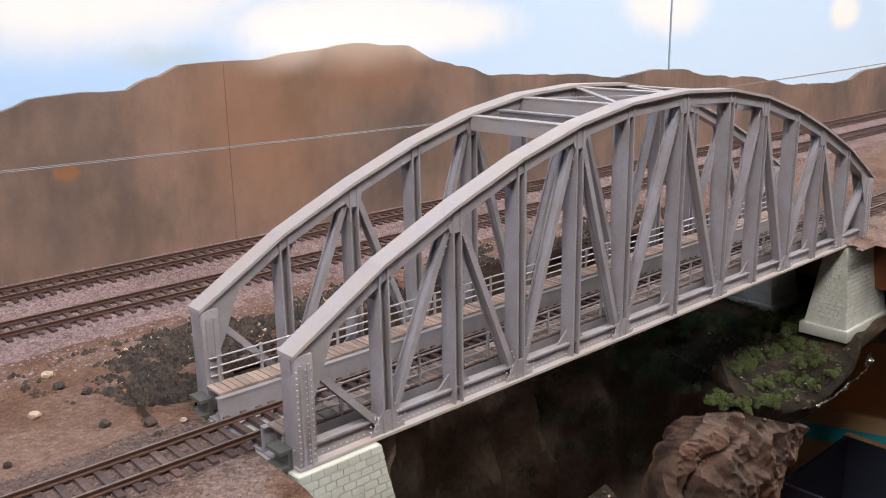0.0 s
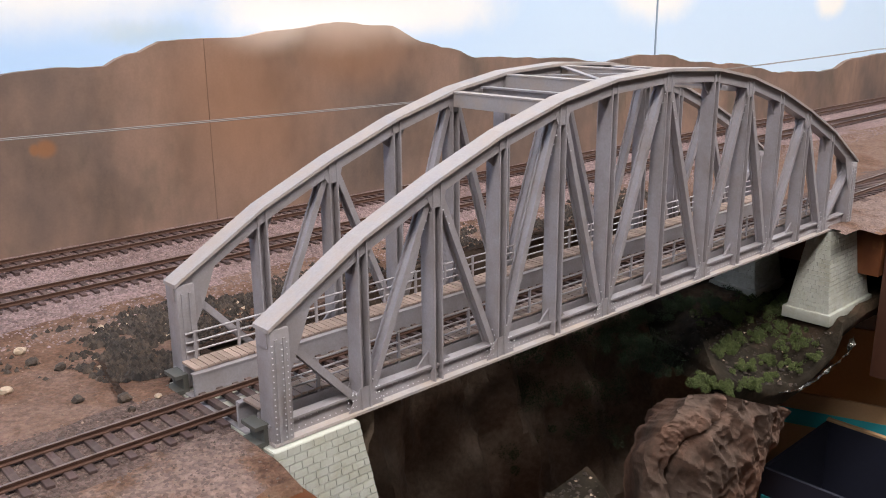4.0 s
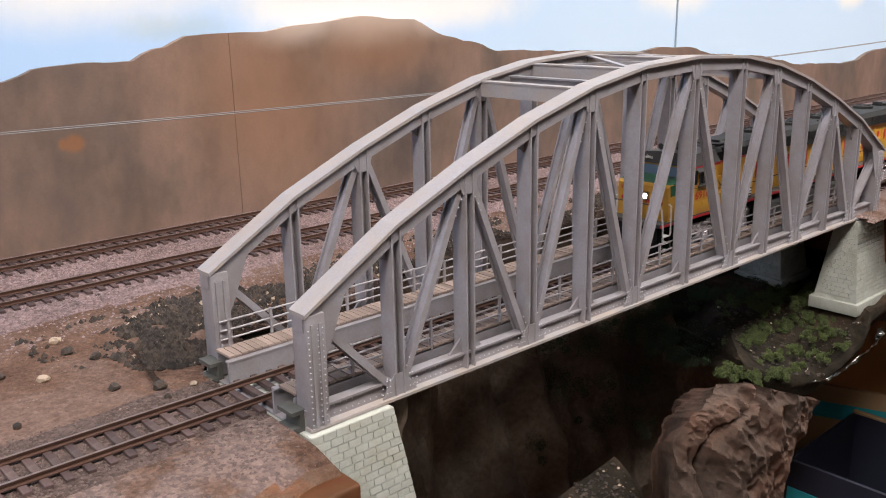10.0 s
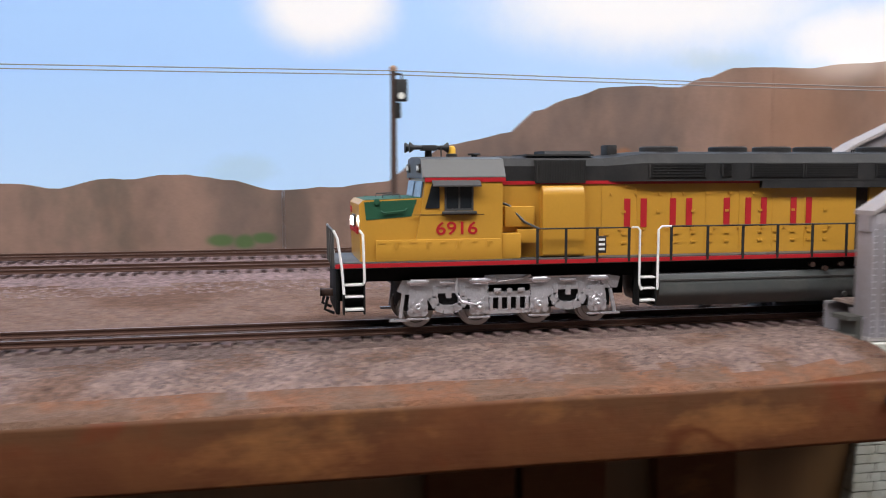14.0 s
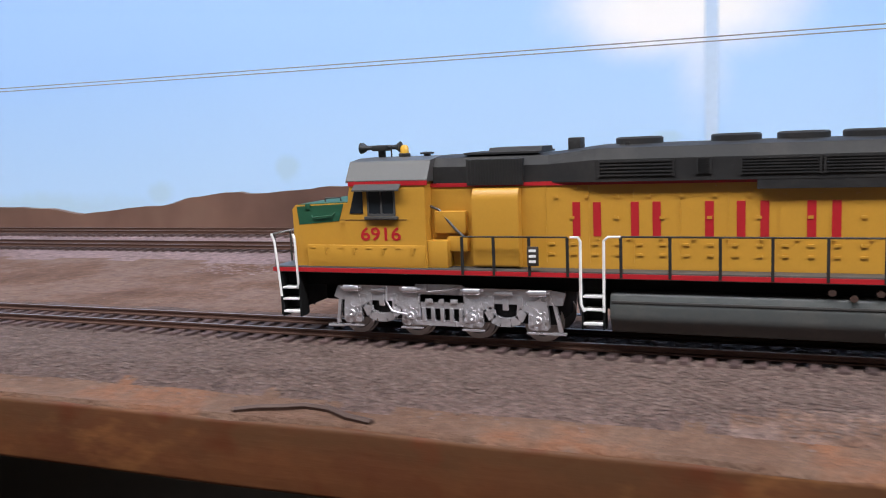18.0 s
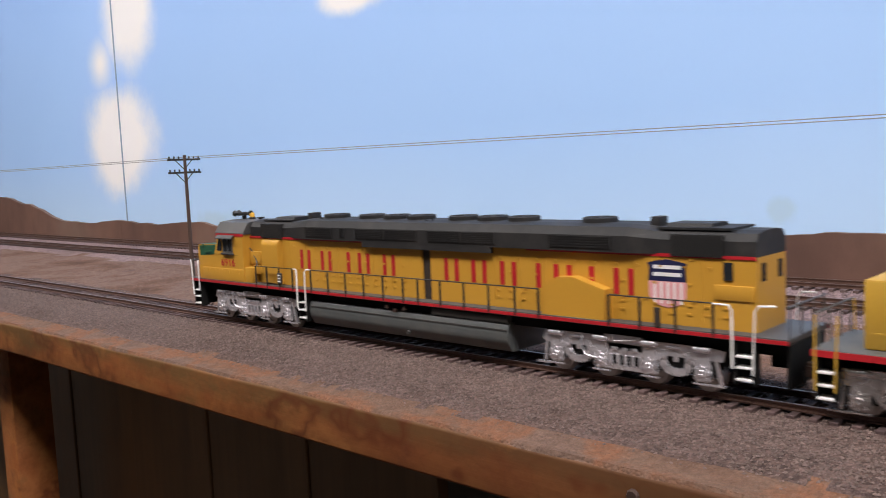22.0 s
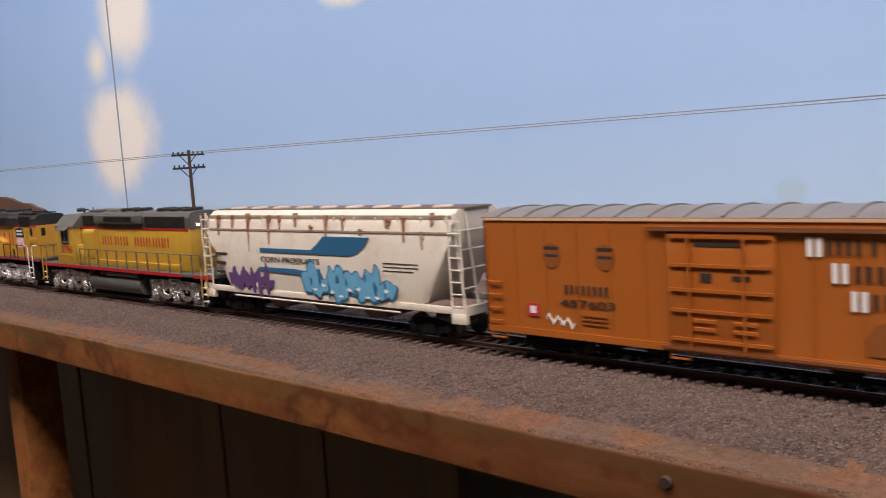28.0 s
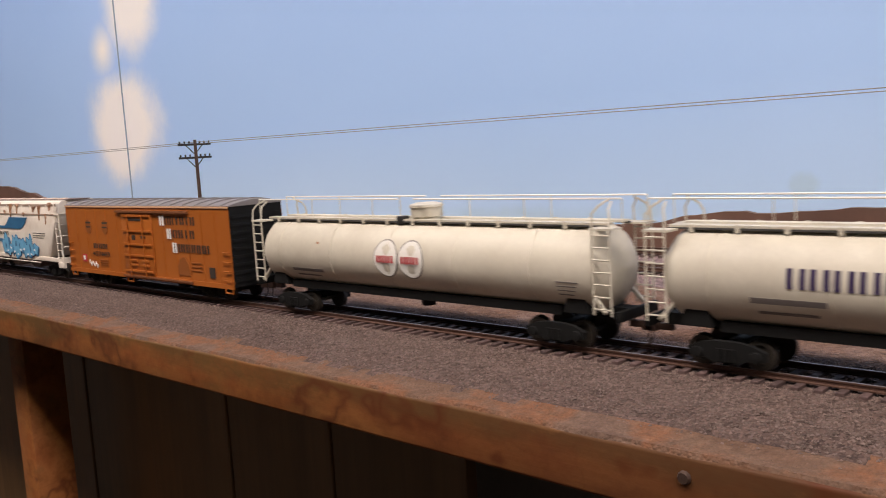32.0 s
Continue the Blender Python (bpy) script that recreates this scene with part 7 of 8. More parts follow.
    for k in range(3):
        box(bm, 691, 713 - 3 * (k == 2), y - 0.1, y + 0.5, 33.2 - 1.7 * k, 33.6 - 1.7 * k)
        box(bm, 556, 567 - 2 * k, y - 0.1, y + 0.5, 33.2 - 5 * k, 34.6 - 5 * k)
    part("data_block", bm, "decal", body, "small grey data lines", smooth=None)
    rnd = random.Random(4)
    def blobs(name, x0, x1, z0, z1, n, material, label, d, r0, r1):
        bm = B()
        for k in range(n):
            cx, cz = x0 + (x1 - x0) * (k + 0.5) / n + rnd.uniform(-2, 2), rnd.uniform(z0, z1)
            rx, rz = rnd.uniform(r0, r1), rnd.uniform(r0, r1)
            prism(bm, [(cx + rx * math.cos(q * math.tau / 14) * (1 + 0.15 * math.sin(3 * q + k)), cz + rz * math.sin(q * math.tau / 14)) for q in range(14)], "y", -17.6 - d - 0.004 * k, -16.8)
        part(name, bm, material, body, label, smooth=None)
    def blot(cx, cz, rx, rz, material, label, d, wob=0.12, ph=0.0):
        bm = B()
        prism(bm, [(cx + rx * math.cos(q * math.tau / 28) * (1 + wob * math.sin(3 * q * math.tau / 28 + ph)), cz + rz * math.sin(q * math.tau / 28) * (1 + wob * math.cos(2 * q * math.tau / 28 + 2 * ph))) for q in range(28)], "y", -17.7 - d, -16.8)
        part("sprayed_graffiti", bm, material, body, label, smooth=None)
    for i in range(14):
        cx, cz = 636 + 4.5 * i, 21.8 + 2.2 * math.sin(1.9 * i)
        blot(cx, cz, 4.6 + 1.2 * math.sin(2.7 * i), 6.4 + 1.6 * math.sin(1.3 * i + 1), "plum" if i % 5 == 2 else "blue", "dark blue graffiti outline", 0.05 + 0.01 * i, 0.3, i)
        blot(cx + 0.4, cz + 0.3, 3.9 + 1.0 * math.sin(2.7 * i), 5.5 + 1.5 * math.sin(1.3 * i + 1), "skyblue", "light blue graffiti patch", 0.22 + 0.01 * i, 0.3, i)
    for i in range(9):
        blot(639 + 6.6 * i, 22.5 + 3.4 * math.sin(2.3 * i), 0.7 + 0.5 * (i % 2), 2.6 + math.sin(i), "blue", "dark blue graffiti stroke", 0.42, 0.3, i)
        blot(642 + 6.3 * i, 18.6 + 2.4 * math.sin(1.7 * i), 1.5, 0.7, "white", "white graffiti glint", 0.43, 0.3, i)
    for k in range(12):
        blot(570 + 3.2 * k, 20.6 + 1.6 * math.sin(2.1 * k), 2.1, 4.6 + 1.8 * math.sin(3.3 * k), "purple", "purple graffiti scrawl", 0.2 + 0.01 * k, 0.35, 1.7 * k)
    blobs("sprayed_graffiti", 594, 599, 18, 20, 2, "white", "white graffiti spot", 0.3, 1.6, 2.4)
    for x, z0, z1, w in ((588, 36, 56, 0.8), (606, 40, 55, 1.0), (615, 47, 55, 0.7), (628, 49, 56, 1.2), (640, 47.4, 50, 2.6), (652, 44, 55, 0.7), (664, 47, 55, 1.0), (676, 45.4, 48.6, 2.2), (694, 49, 53, 2.6), (705, 43, 54, 0.7), (716, 40, 48, 1.4), (722, 50, 56, 1.0), (573, 46, 55, 0.8), (560, 44, 55, 1.2)):
        bm = B()
        yy = -17.0 if z0 > 44 else -17.5
        n = 10
        pts = [(x + w * (0.5 + 0.5 * math.sin(5 * k + x)) * (1 - 0.7 * k / n), z1 - (z1 - z0) * k / n) for k in range(n + 1)]
        pts += [(x - w * 0.4 * (1 - 0.8 * k / n), z1 - (z1 - z0) * k / n) for k in range(n, -1, -1)]
        prism(bm, pts, "y", yy - 0.2, yy + 2.5)
        part("rust_streak", bm, "rust", body, "brown rust streak", smooth=None)
    return t


def boxcar():
    ORIGIN[0] = 852.0
    t = thing("refrigerator_boxcar", 852, 0, 0, "orange refrigerator boxcar with black ends and grey roof", "boxcar", "train")
    W = 17.5
    bm = B()
    box(bm, 752, 953, -W, W, 9.5, 54.4)
    body = part("body", bm, "orange", t, "orange boxcar body", smooth=None)
    for x0, x1 in ((751.4, 752), (953, 953.6)):
        bm = B()
        box(bm, x0, x1, -W + 0.1, W - 0.1, 9.5, 54.2)
        e = part("end_wall", bm, "black", t, "black ribbed end wall", smooth=None)
        bm = B()
        d = -1 if x0 < 800 else 1
        xe = x0 if d < 0 else x1
        for k in range(9):
            beam(bm, (xe, -W + 1, 13 + 4.4 * k), (xe, W - 1, 13 + 4.4 * k), 1.2, 1.8, (1, 0, 0))
        part("end_corrugation", bm, "black", e, smooth=None)
    bm = B()
    n = 8
    arch = [(-W - 0.3 + (2 * W + 0.6) * k / n, 54.4 + 2.6 * math.sin(math.pi * k / n) ** 0.8) for k in range(n + 1)]
    prism(bm, [(-W - 0.3, 53.9)] + arch + [(W + 0.3, 53.9)], "x", 751.0, 954.0)
    roof = part("roof", bm, "carroof", t, "grey ribbed car roof", smooth=50)
    for k in range(15):
        bm = B()
        x = 759 + 13.4 * k
        for a, b in zip(arch, arch[1:]):
            beam(bm, (x, a[0] * 0.98, a[1] + 0.3), (x, b[0] * 0.98, b[1] + 0.3), 1.0, 0.7, (1, 0, 0))
        part("roof_rib", bm, "carroof", roof, smooth=None)
    for s in (-1, 1):
        y = s * W
        bm = B()
        box(bm, 752, 953, y, y + s * 0.5, 53.1, 54.1)
        part("eave_strip", bm, "eave", body, "pale worn eave strip", smooth=None)
        bm = B()
        box(bm, 752, 953, y, y + s * 0.6, 8.4, 11.0)
        part("side_sill", bm, "orange", body, smooth=None)
        for k in range(15):
            x = 752.4 + 14.3 * k
            if not 826 < x < 874:
                bm = B()
                box(bm, x, x + 0.7, y, y + s * 0.3, 11, 51.6)
                part("side_seam", bm, "orange", body, smooth=None)
        bm = B()
        box(bm, 833, 870, y, y + s * 1.0, 10.4, 49.4, 0.3)
        door = part("door", bm, "orange", body, "plug door with raised bars")
        for z in (12.8, 22.6, 29.6, 38.0, 47.6):
            bm = B()
            box(bm, 834, 869, y + s * 0.9, y + s * 1.8, z, z + 1.1)
            part("door_bar", bm, "orange", door, smooth=None)
        for x in (841, 860):
            bm = B()
            rod(bm, [(x, y + s * 1.6, 10), (x, y + s * 1.6, 49)], 0.45)
            part("lock_rod", bm, "orange", door, smooth=None)
        for x, z in ((842, 16.4), (856, 16.4), (842, 19.2), (856, 19.2)):
            bm = B()
            box(bm, x, x + 8, y + s * 0.9, y + s * 1.7, z, z + 1.4, 0.2)
            part("door_handle", bm, "orange", door, smooth=None)
        bm = B()
        box(bm, 826, 912, y, y + s * 1.6, 50.0, 51.4)
        box(bm, 830, 912, y, y + s * 1.4, 9.4, 10.4)
        part("door_track", bm, "orange_dark", body, "brownish door rail", smooth=None)
        for x0 in (753, 945):
            for k in range(4):
                bm = B()
                rod(bm, [(x0 + 0.6, y + s * 0.2, 13 + 5.2 * k), (x0 + 0.6, y + s * 1.1, 13 + 5.2 * k), (x0 + 6.4, y + s * 1.1, 13 + 5.2 * k), (x0 + 6.4, y + s * 0.2, 13 + 5.2 * k)], 0.36)
                part("grab_bar", bm, "orange", t)
        for x0 in (753.5, 944.5, 833):
            bm = B()
            rod(bm, [(x0, y, 10), (x0, y, 6), (x0 + 7, y, 6), (x0 + 7, y, 10)], 0.5)
            part("sill_step", bm, "orange", t)
    strokes("lettering_bar", body, "decal", [880 + 5.6 * k for k in range(7)], 4.0, 43.2, 48.0, -W - 0.3, "dark upright bar", 0.28, (3, 5))
    strokes("lettering_bar", body, "decal", [887.5 + 6.2 * k for k in range(5)], 4.2, 35.4, 40.2, -W - 0.3, "dark upright bar", 0.28, (3,))
    strokes("lettering_bar", body, "decal", [893 + 5.6 * k for k in range(7)], 4.2, 27.2, 32.0, -W - 0.3, "dark upright bar", 0.28)
    for x, z in ((879.6, 42.6), (887, 34.8), (892.4, 26.6)):
        strokes("capital_bar", body, "white", [x], 4.6, z, z + 6.0, -W - 0.45, "pale capital-size bar", 0.38)
    strokes("reporting_mark", body, "decal", [790, 795, 800, 805], 3.4, 25.6, 29.0, -W - 0.3, "dark upright bar")
    text_on("car_number", "457603", 2.9, "decal", body, 787.5, -W - 0.35, 20.8, "dark car number", 24)
    for x in (784.5, 808):
        bm = B()
        prism(bm, [(x + 4 * math.cos(k * math.tau / 20), 40 + 4.8 * math.sin(k * math.tau / 20)) for k in range(20)], "y", -W - 0.35, -W)
        e = part("emblem", bm, "decalbrown", body, "dark round emblem shape", smooth=None)
        bm = B()
        box(bm, x - 3.4, x + 3.4, -W - 0.45, -W, 42.2, 43.4)
        box(bm, x - 3.0, x + 3.0, -W - 0.45, -W, 39.4, 40.4)
        part("emblem_bars", bm, "decal", e, smooth=None)
    bar("notice", body, "decal", 843, 860, 45.0, 46.4, -W - 1.1, "dark notice bar")
    bar("notice", body, "decal", 845, 849, 33.0, 36.0, -W - 1.1, "dark notice bar")
    bar("notice", body, "decal", 856, 862, 34.0, 35.6, -W - 1.1, "dark notice bar")
    bm = B()
    prism(bm, [(897, 13.5), (909, 13.5), (908, 20), (904, 24.5), (899, 23), (896, 18)], "y", -W - 0.35, -W)
    part("emblem", bm, "decalbrown", body, "dark map-like emblem shape", smooth=None)
    bar("stencil", body, "decal", 930, 935.5, 13.6, 19.6, -W - 0.35, "black stencil square")
    bar("sticker", body, "sticker", 772, 777.5, 16.0, 21.0, -W - 0.35, "red and white sticker")
    bar("sticker_mark", body, "white", 773.4, 776.2, 17.2, 20.0, -W - 0.5)
    bm = B()
    tag = [(781 + 0.6 * k, 16.4 - 0.07 * k + (1.5 if k % 3 else 0.2) * math.sin(0.9 * k)) for k in range(22)]
    prism(bm, tag + [(x, z - 1.1 - 0.5 * math.sin(1.7 * x)) for x, z in tag[::-1]], "y", -W - 0.4, -W)
    part("sprayed_tag", bm, "white", body, "small white graffiti tag", smooth=None)
    for k in range(3):
        bar("data_line", body, "decalbrown", 797, 808, 17.6 - 1.6 * k, 18.2 - 1.6 * k, -W - 0.32)
        bar("data_line", body, "decalbrown", 911, 922, 21.0 - 2.2 * k, 21.6 - 2.2 * k, -W - 0.32)
    bm = B()
    box(bm, 760, 945, -7, 7, 6.5, 9.5)
    for x in (800, 820, 884, 900):
        box(bm, x, x + 9, -12, -6, 4.8, 9.5, 0.4)
    part("underframe", bm, "black", t, "black underframe")
    coupler(t, 755, -1)
    coupler(t, 950, 1)
    freight_truck(t, 780)
    freight_truck(t, 925)
    return t


def tank_car(x0, label, discs):
    """A long pressure tank car; x0 is its ladder end."""
    L = 222.0
    ORIGIN[0] = x0 + L / 2
    t = thing("tank_car", x0 + L / 2, 0, 0, label, "tank car", "train")
    r, zc = 17.0, 30.4
    bm = B()
    a, b = x0 + 2.5, x0 + L - 2.5
    prof = [(a, 0.2), (a + 0.8, 6), (a + 3, 11), (a + 6, 14.6), (a + 10, r), (b - 10, r), (b - 6, 14.6), (b - 3, 11), (b - 0.8, 6), (b, 0.2)]
    lathe(bm, prof, 40, "x", (0, 0, zc))
    shell = part("tank_shell", bm, "tankwhite", t, "off-white cylindrical tank shell", smooth=50)
    for k in range(5):
        bm = B()
        x = a + 22 + 40 * k
        n = 40
        for q in range(n):
            p0, p1 = q * math.tau / n, (q + 1) * math.tau / n
            beam(bm, (x, (r + 0.05) * math.cos(p0), zc + (r + 0.05) * math.sin(p0)), (x, (r + 0.05) * math.cos(p1), zc + (r + 0.05) * math.sin(p1)), 0.5, 0.25, (1, 0, 0))
        part("weld_bead", bm, "tankwhite", shell, smooth=None)
    bm = B()
    box(bm, x0 + 2, x0 + L - 2, -3.5, 3.5, 11.4, 15.6)
    part("centre_sill", bm, "black", t, "black centre sill", smooth=None)
    for s in (-1, 1):
        bm = B()
        box(bm, a + 24, b - 24, s * 9.0, s * 11.4, 12.4, 16.0)
        part("side_sill", bm, "black", t, smooth=None)
    for x in (a + 10, b - 22):
        bm = B()
        prism(bm, [(x, 14), (x + 12, 14), (x + 10, 20), (x + 2, 20)], "y", -13, 13)
        part("saddle", bm, "black", t, smooth=None)
    # top walkway, railing, dome
    for s in (-1, 1):
        bm = B()
        box(bm, a + 4, b - 4, s * 3.5, s * 8.5, 47.2, 48.0)
        part("top_walkway", bm, "tankwhite", t, "pale top walkway", smooth=None)
        bm = B()
        box(bm, a + 4, b - 4, s * 7.8, s * 8.7, 46.5, 47.1)
        part("walkway_edge", bm, "lightgrey", t, "dark walkway edge", smooth=None)
        bm = B()
        for p, q in ((a - 3, (a + b) / 2 - 5), ((a + b) / 2 + 5, b + 3)):
            rod(bm, [(p, s * 9, 57.2), (q, s * 9, 57.2)], 0.36)
        part("top_rail", bm, "discwhite", t, "off-white top railing")
        for k in range(6):
            x = a - 3 + (b - a + 6) * k / 5
            bm = B()
            rod(bm, [(x, s * 9, 47), (x, s * 9, 57.2)], 0.2)
            part("rail_post", bm, "tankwhite", t)
        for k in range(12):
            bm = B()
            box(bm, a + 12 + 16.5 * k, a + 13.6 + 16.5 * k, s * 7.9, s * 9.0, 45.6, 48.2)
            part("walkway_bracket", bm, "tankwhite", t, smooth=None)
        for x in (x0 + 1, x0 + L - 9):
            ladder(t, x, x + 7.5, s * 15.2, 14.5, 46.5, 7, "tankwhite")
            bm = B()
            rod(bm, [(x, s * 15.2, 46), (x, s * 14.6, 52), (x + 2, s * 13.4, 54.6), (x + 4, s * 9, 57)], 0.4)
            rod(bm, [(x + 7.5, s * 15.2, 46), (x + 7.4, s * 14.6, 51), (x + 6.4, s * 13.4, 53.6), (x + 5, s * 9, 56)], 0.4)
            box(bm, x - 1, x + 9, s * 8.5, s * 15.4, 46.0, 46.8)
            part("ladder_hoop", bm, "tankwhite", t)
            bm = B()
            beam(bm, (x + 4, s * 13.6, 15), (x + (10 if x < x0 + 50 else -2), s * 12.4, 22), 1.6, 1.2)
            part("bolster_arm", bm, "tankwhite", t, smooth=None)
    m = (a + b) / 2
    bm = B()
    lathe(bm, [(46.6, 6.4), (48.6, 6.4), (48.8, 7.2), (52.8, 7.2), (53.2, 7.8), (54.2, 7.6), (55.0, 5), (55.2, 0.3)], 24, "z", (m + 4, 0, 0))
    part("valve_dome", bm, "tankwhite", t, "off-white valve dome")
    bm = B()
    box(bm, m - 6.5, m - 2.5, -9.2, -4.5, 45.8, 49.4, 0.4)
    part("valve_box", bm, "grille", t)
    for d in (-1, 1):
        bm = B()
        x = x0 + (L if d > 0 else 0)
        box(bm, x - 1.0, x + 1.0, -14, 14, 12, 16, 0.3)
        part("end_sill", bm, "black", t)
        coupler(t, x - d * 3, d)
    bm = B()
    lathe(bm, [(8.4, 0.3), (8.6, 3.2), (13, 3.6), (15, 3.6)], 14, "z", (m + 5, -3, 0))
    lathe(bm, [(-9.5, 2.2), (-3, 2.2)], 14, "y", (m + 14, 0, 17.5))
    part("bottom_outlet", bm, "black", t, "black bottom outlet")
    freight_truck(t, x0 + 29)
    freight_truck(t, x0 + L - 29)
    y = lambda z: -math.sqrt(max(0.1, (r + 0.12) ** 2 - (z - zc) ** 2))
    def wrapped(name, outline, material, label, d=0.0):
        bm = B()
        f = [bm.verts.new((px, y(pz) - d, pz)) for px, pz in outline]
        k = [bm.verts.new(v.co + Vector((0, 1.2, 0))) for v in f]
        c0 = Vector((sum(v.co.x for v in f) / len(f), y(sum(v.co.z for v in f) / len(f)) - d, sum(v.co.z for v in f) / len(f)))
        c = bm.verts.new(c0)
        for i in range(len(f)):
            j = (i + 1) % len(f)
            bm.faces.new((c, f[i], f[j]))
            bm.faces.new((f[i], k[i], k[j], f[j]))
        return part(name, bm, material, shell, label)
    def quad(u0, u1, w0, w1):
        n = 4
        return [(u0, w0 + (w1 - w0) * k / n) for k in range(n + 1)] + [(u1, w1 - (w1 - w0) * k / n) for k in range(n + 1)]
    if discs:
        for cx in (1074.8, 1090.6):
            ring = [(cx + 7.9 * math.cos(k * math.tau / 28), 31 + 8.6 * math.sin(k * math.tau / 28)) for k in range(28)]
            inner = [(cx + 7.4 * math.cos(k * math.tau / 28), 31 + 8.1 * math.sin(k * math.tau / 28)) for k in range(28)]
            wrapped("logo_ring", ring, "decalgrey", "thin dark ring", 0.05)
            wrapped("logo_disc", inner, "discwhite", "white logo disc", 0.2)
            for k in range(3):
                wrapped("logo_bar", quad(cx - 5.6 + 3.8 * k, cx - 4.6 + 3.8 * k, 29.2, 32.4), "red", "red bar", 0.5)
                wrapped("logo_bar", quad(cx - 3.6 + 3.8 * k, cx - 2.6 + 3.8 * k, 29.2, 32.4), "red", "red bar", 0.5)
        wrapped("data_line", quad(1004, 1028, 21.8, 23.4), "decalgrey", "grey data line", 0.06)
        wrapped("data_line", quad(1006, 1024, 19.4, 20.2), "decalgrey", "grey data line", 0.06)
        for k in range(4):
            wrapped("data_line", quad(1168, 1178 - k, 26 - 1.7 * k, 26.5 - 1.7 * k), "decalgrey", "grey data line", 0.06)
        wrapped("rust_spot", quad(1025, 1027, 36, 37), "rust", "small rust spot", 0.06)
    else:
        for k in range(10):
            wrapped("side_lettering", quad(1256 + 7.2 * k, 1257.8 + 7.2 * k, 29.6, 36.0), "navyink", "dark blue bar", 0.08)
            wrapped("side_lettering", quad(1260.0 + 7.2 * k, 1261.8 + 7.2 * k, 29.6, 36.0), "navyink", "dark blue bar", 0.08)
        wrapped("data_line", quad(1244, 1268, 24.0, 26.0), "decalgrey", "grey data line", 0.06)
        wrapped("data_line", quad(1246, 1265, 20.4, 21.4), "decalgrey", "grey data line", 0.06)
    return t


M["hatchpink"] = mat("hatch_pink", (0.66, 0.50, 0.41), 0.7, 0, 0.12, 900, 60, bump=0.05)
M["plum"] = mat("dark_plum", (0.06, 0.02, 0.045), 0.55, 0, 0.1, bump=0)
M["eave"] = mat("eave_worn", (0.74, 0.42, 0.24), 0.5, 0, 0.1, 900, 60, bump=0.05)
M["orange_dark"] = mat("orange_brown", (0.20, 0.065, 0.02), 0.6, 0, 0.1, bump=0.05)
M["decalbrown"] = mat("decal_brown", (0.27, 0.078, 0.012), 0.6, 0, 0.1, bump=0)
M["decalgrey"] = mat("decal_grey", (0.18, 0.16, 0.15), 0.6, 0, 0.1, bump=0)
M["discwhite"] = mat("disc_white", (0.82, 0.80, 0.74), 0.4, 0, 0.04, bump=0)
M["sticker"] = mat("sticker_red", (0.50, 0.03, 0.05), 0.5, 0, 0.05, bump=0)
M["navyink"] = mat("navy_ink", (0.035, 0.02, 0.07), 0.5, 0, 0.08, bump=0)
M["warmlight"] = glow("warm_light_glow", (1.0, 0.72, 0.42), 8.0)


# ---- line-side things ----
def signal_pole():
    t = thing("signal_pole", -137.4, 83.7, -4.5, "brown signal pole with a small lamp box at its top", "pole")
    bm = B()
    cyl(bm, (0, 0, -4), (0, 0, 97), 1.5, 10, 1.15)
    part("shaft", bm, "pole", t, "brown wooden shaft")
    bm = B()
    box(bm, 0.6, 5.6, -2.6, 1.6, 83.5, 92.5, 0.4)
    hb = part("lamp_box", bm, "grille", t, "dark lamp box")
    bm = B()
    lathe(bm, [(-4.4, 1.4), (-2.6, 1.3), (-2.5, 1.0)], 12, "y", (2.8, 0, 85.6))
    part("lamp_lens", bm, "discwhite", hb, "pale lens")
    bm = B()
    box(bm, 0.5, 3.0, -1.4, 1.0, 76.5, 83, 0.3)
    rod(bm, [(0, 0, 95), (3.2, -1, 94.6), (3.8, -1, 92)], 0.5)
    part("bracket", bm, "grille", t)
    bm = B()
    lathe(bm, [(96, 1.5), (97.4, 1.6), (98.2, 1.0), (98.4, 0.2)], 10, "z")
    part("pole_cap", bm, "rust", t, "rusty pole cap")


def relay_box():
    bm = B()
    box(bm, -2.3, 2.3, -2, 2, 0, 10.6, 0.4)
    t = thing("relay_box", -132, 143, -1.6, "small bright yellow line-side relay box", "box")
    part("cabinet", bm, "yellowbox", t, "yellow cabinet")
    bm = B()
    box(bm, -2.6, 2.6, -2.3, 2.3, 10.6, 11.4, 0.3)
    part("lid", bm, "yellowbox", t)


def telegraph_pole(x, y):
    t = thing("telegraph_pole", x, y, -2.4, "dark telegraph pole with two crossarms and insulators", "telegraph pole", "telegraph poles")
    bm = B()
    cyl(bm, (0, 0, -6), (0, 0, 98), 1.6, 10, 1.15)
    part("shaft", bm, "pole", t)
    for z in (94.5, 84.5):
        bm = B()
        box(bm, -1.6, -0.6, -14, 14, z - 0.8, z + 0.8, 0.1)
        arm = part("crossarm", bm, "grille", t, "dark crossarm")
        for k in (-12.5, -8.5, -4.5, 4.5, 8.5, 12.5):
            bm = B()
            lathe(bm, [(z + 0.8, 0.4), (z + 1.4, 0.75), (z + 2.4, 0.6), (z + 2.6, 0.1)], 8, "z", (-1.1, k, 0))
            part("insulator", bm, "grille", arm)
        bm = B()
        for s in (-1, 1):
            beam(bm, (-1.8, s * 7, z - 0.6), (-1.4, s * 0.6, z - 7), 0.5, 0.7)
        part("arm_brace", bm, "grille", t, smooth=None)


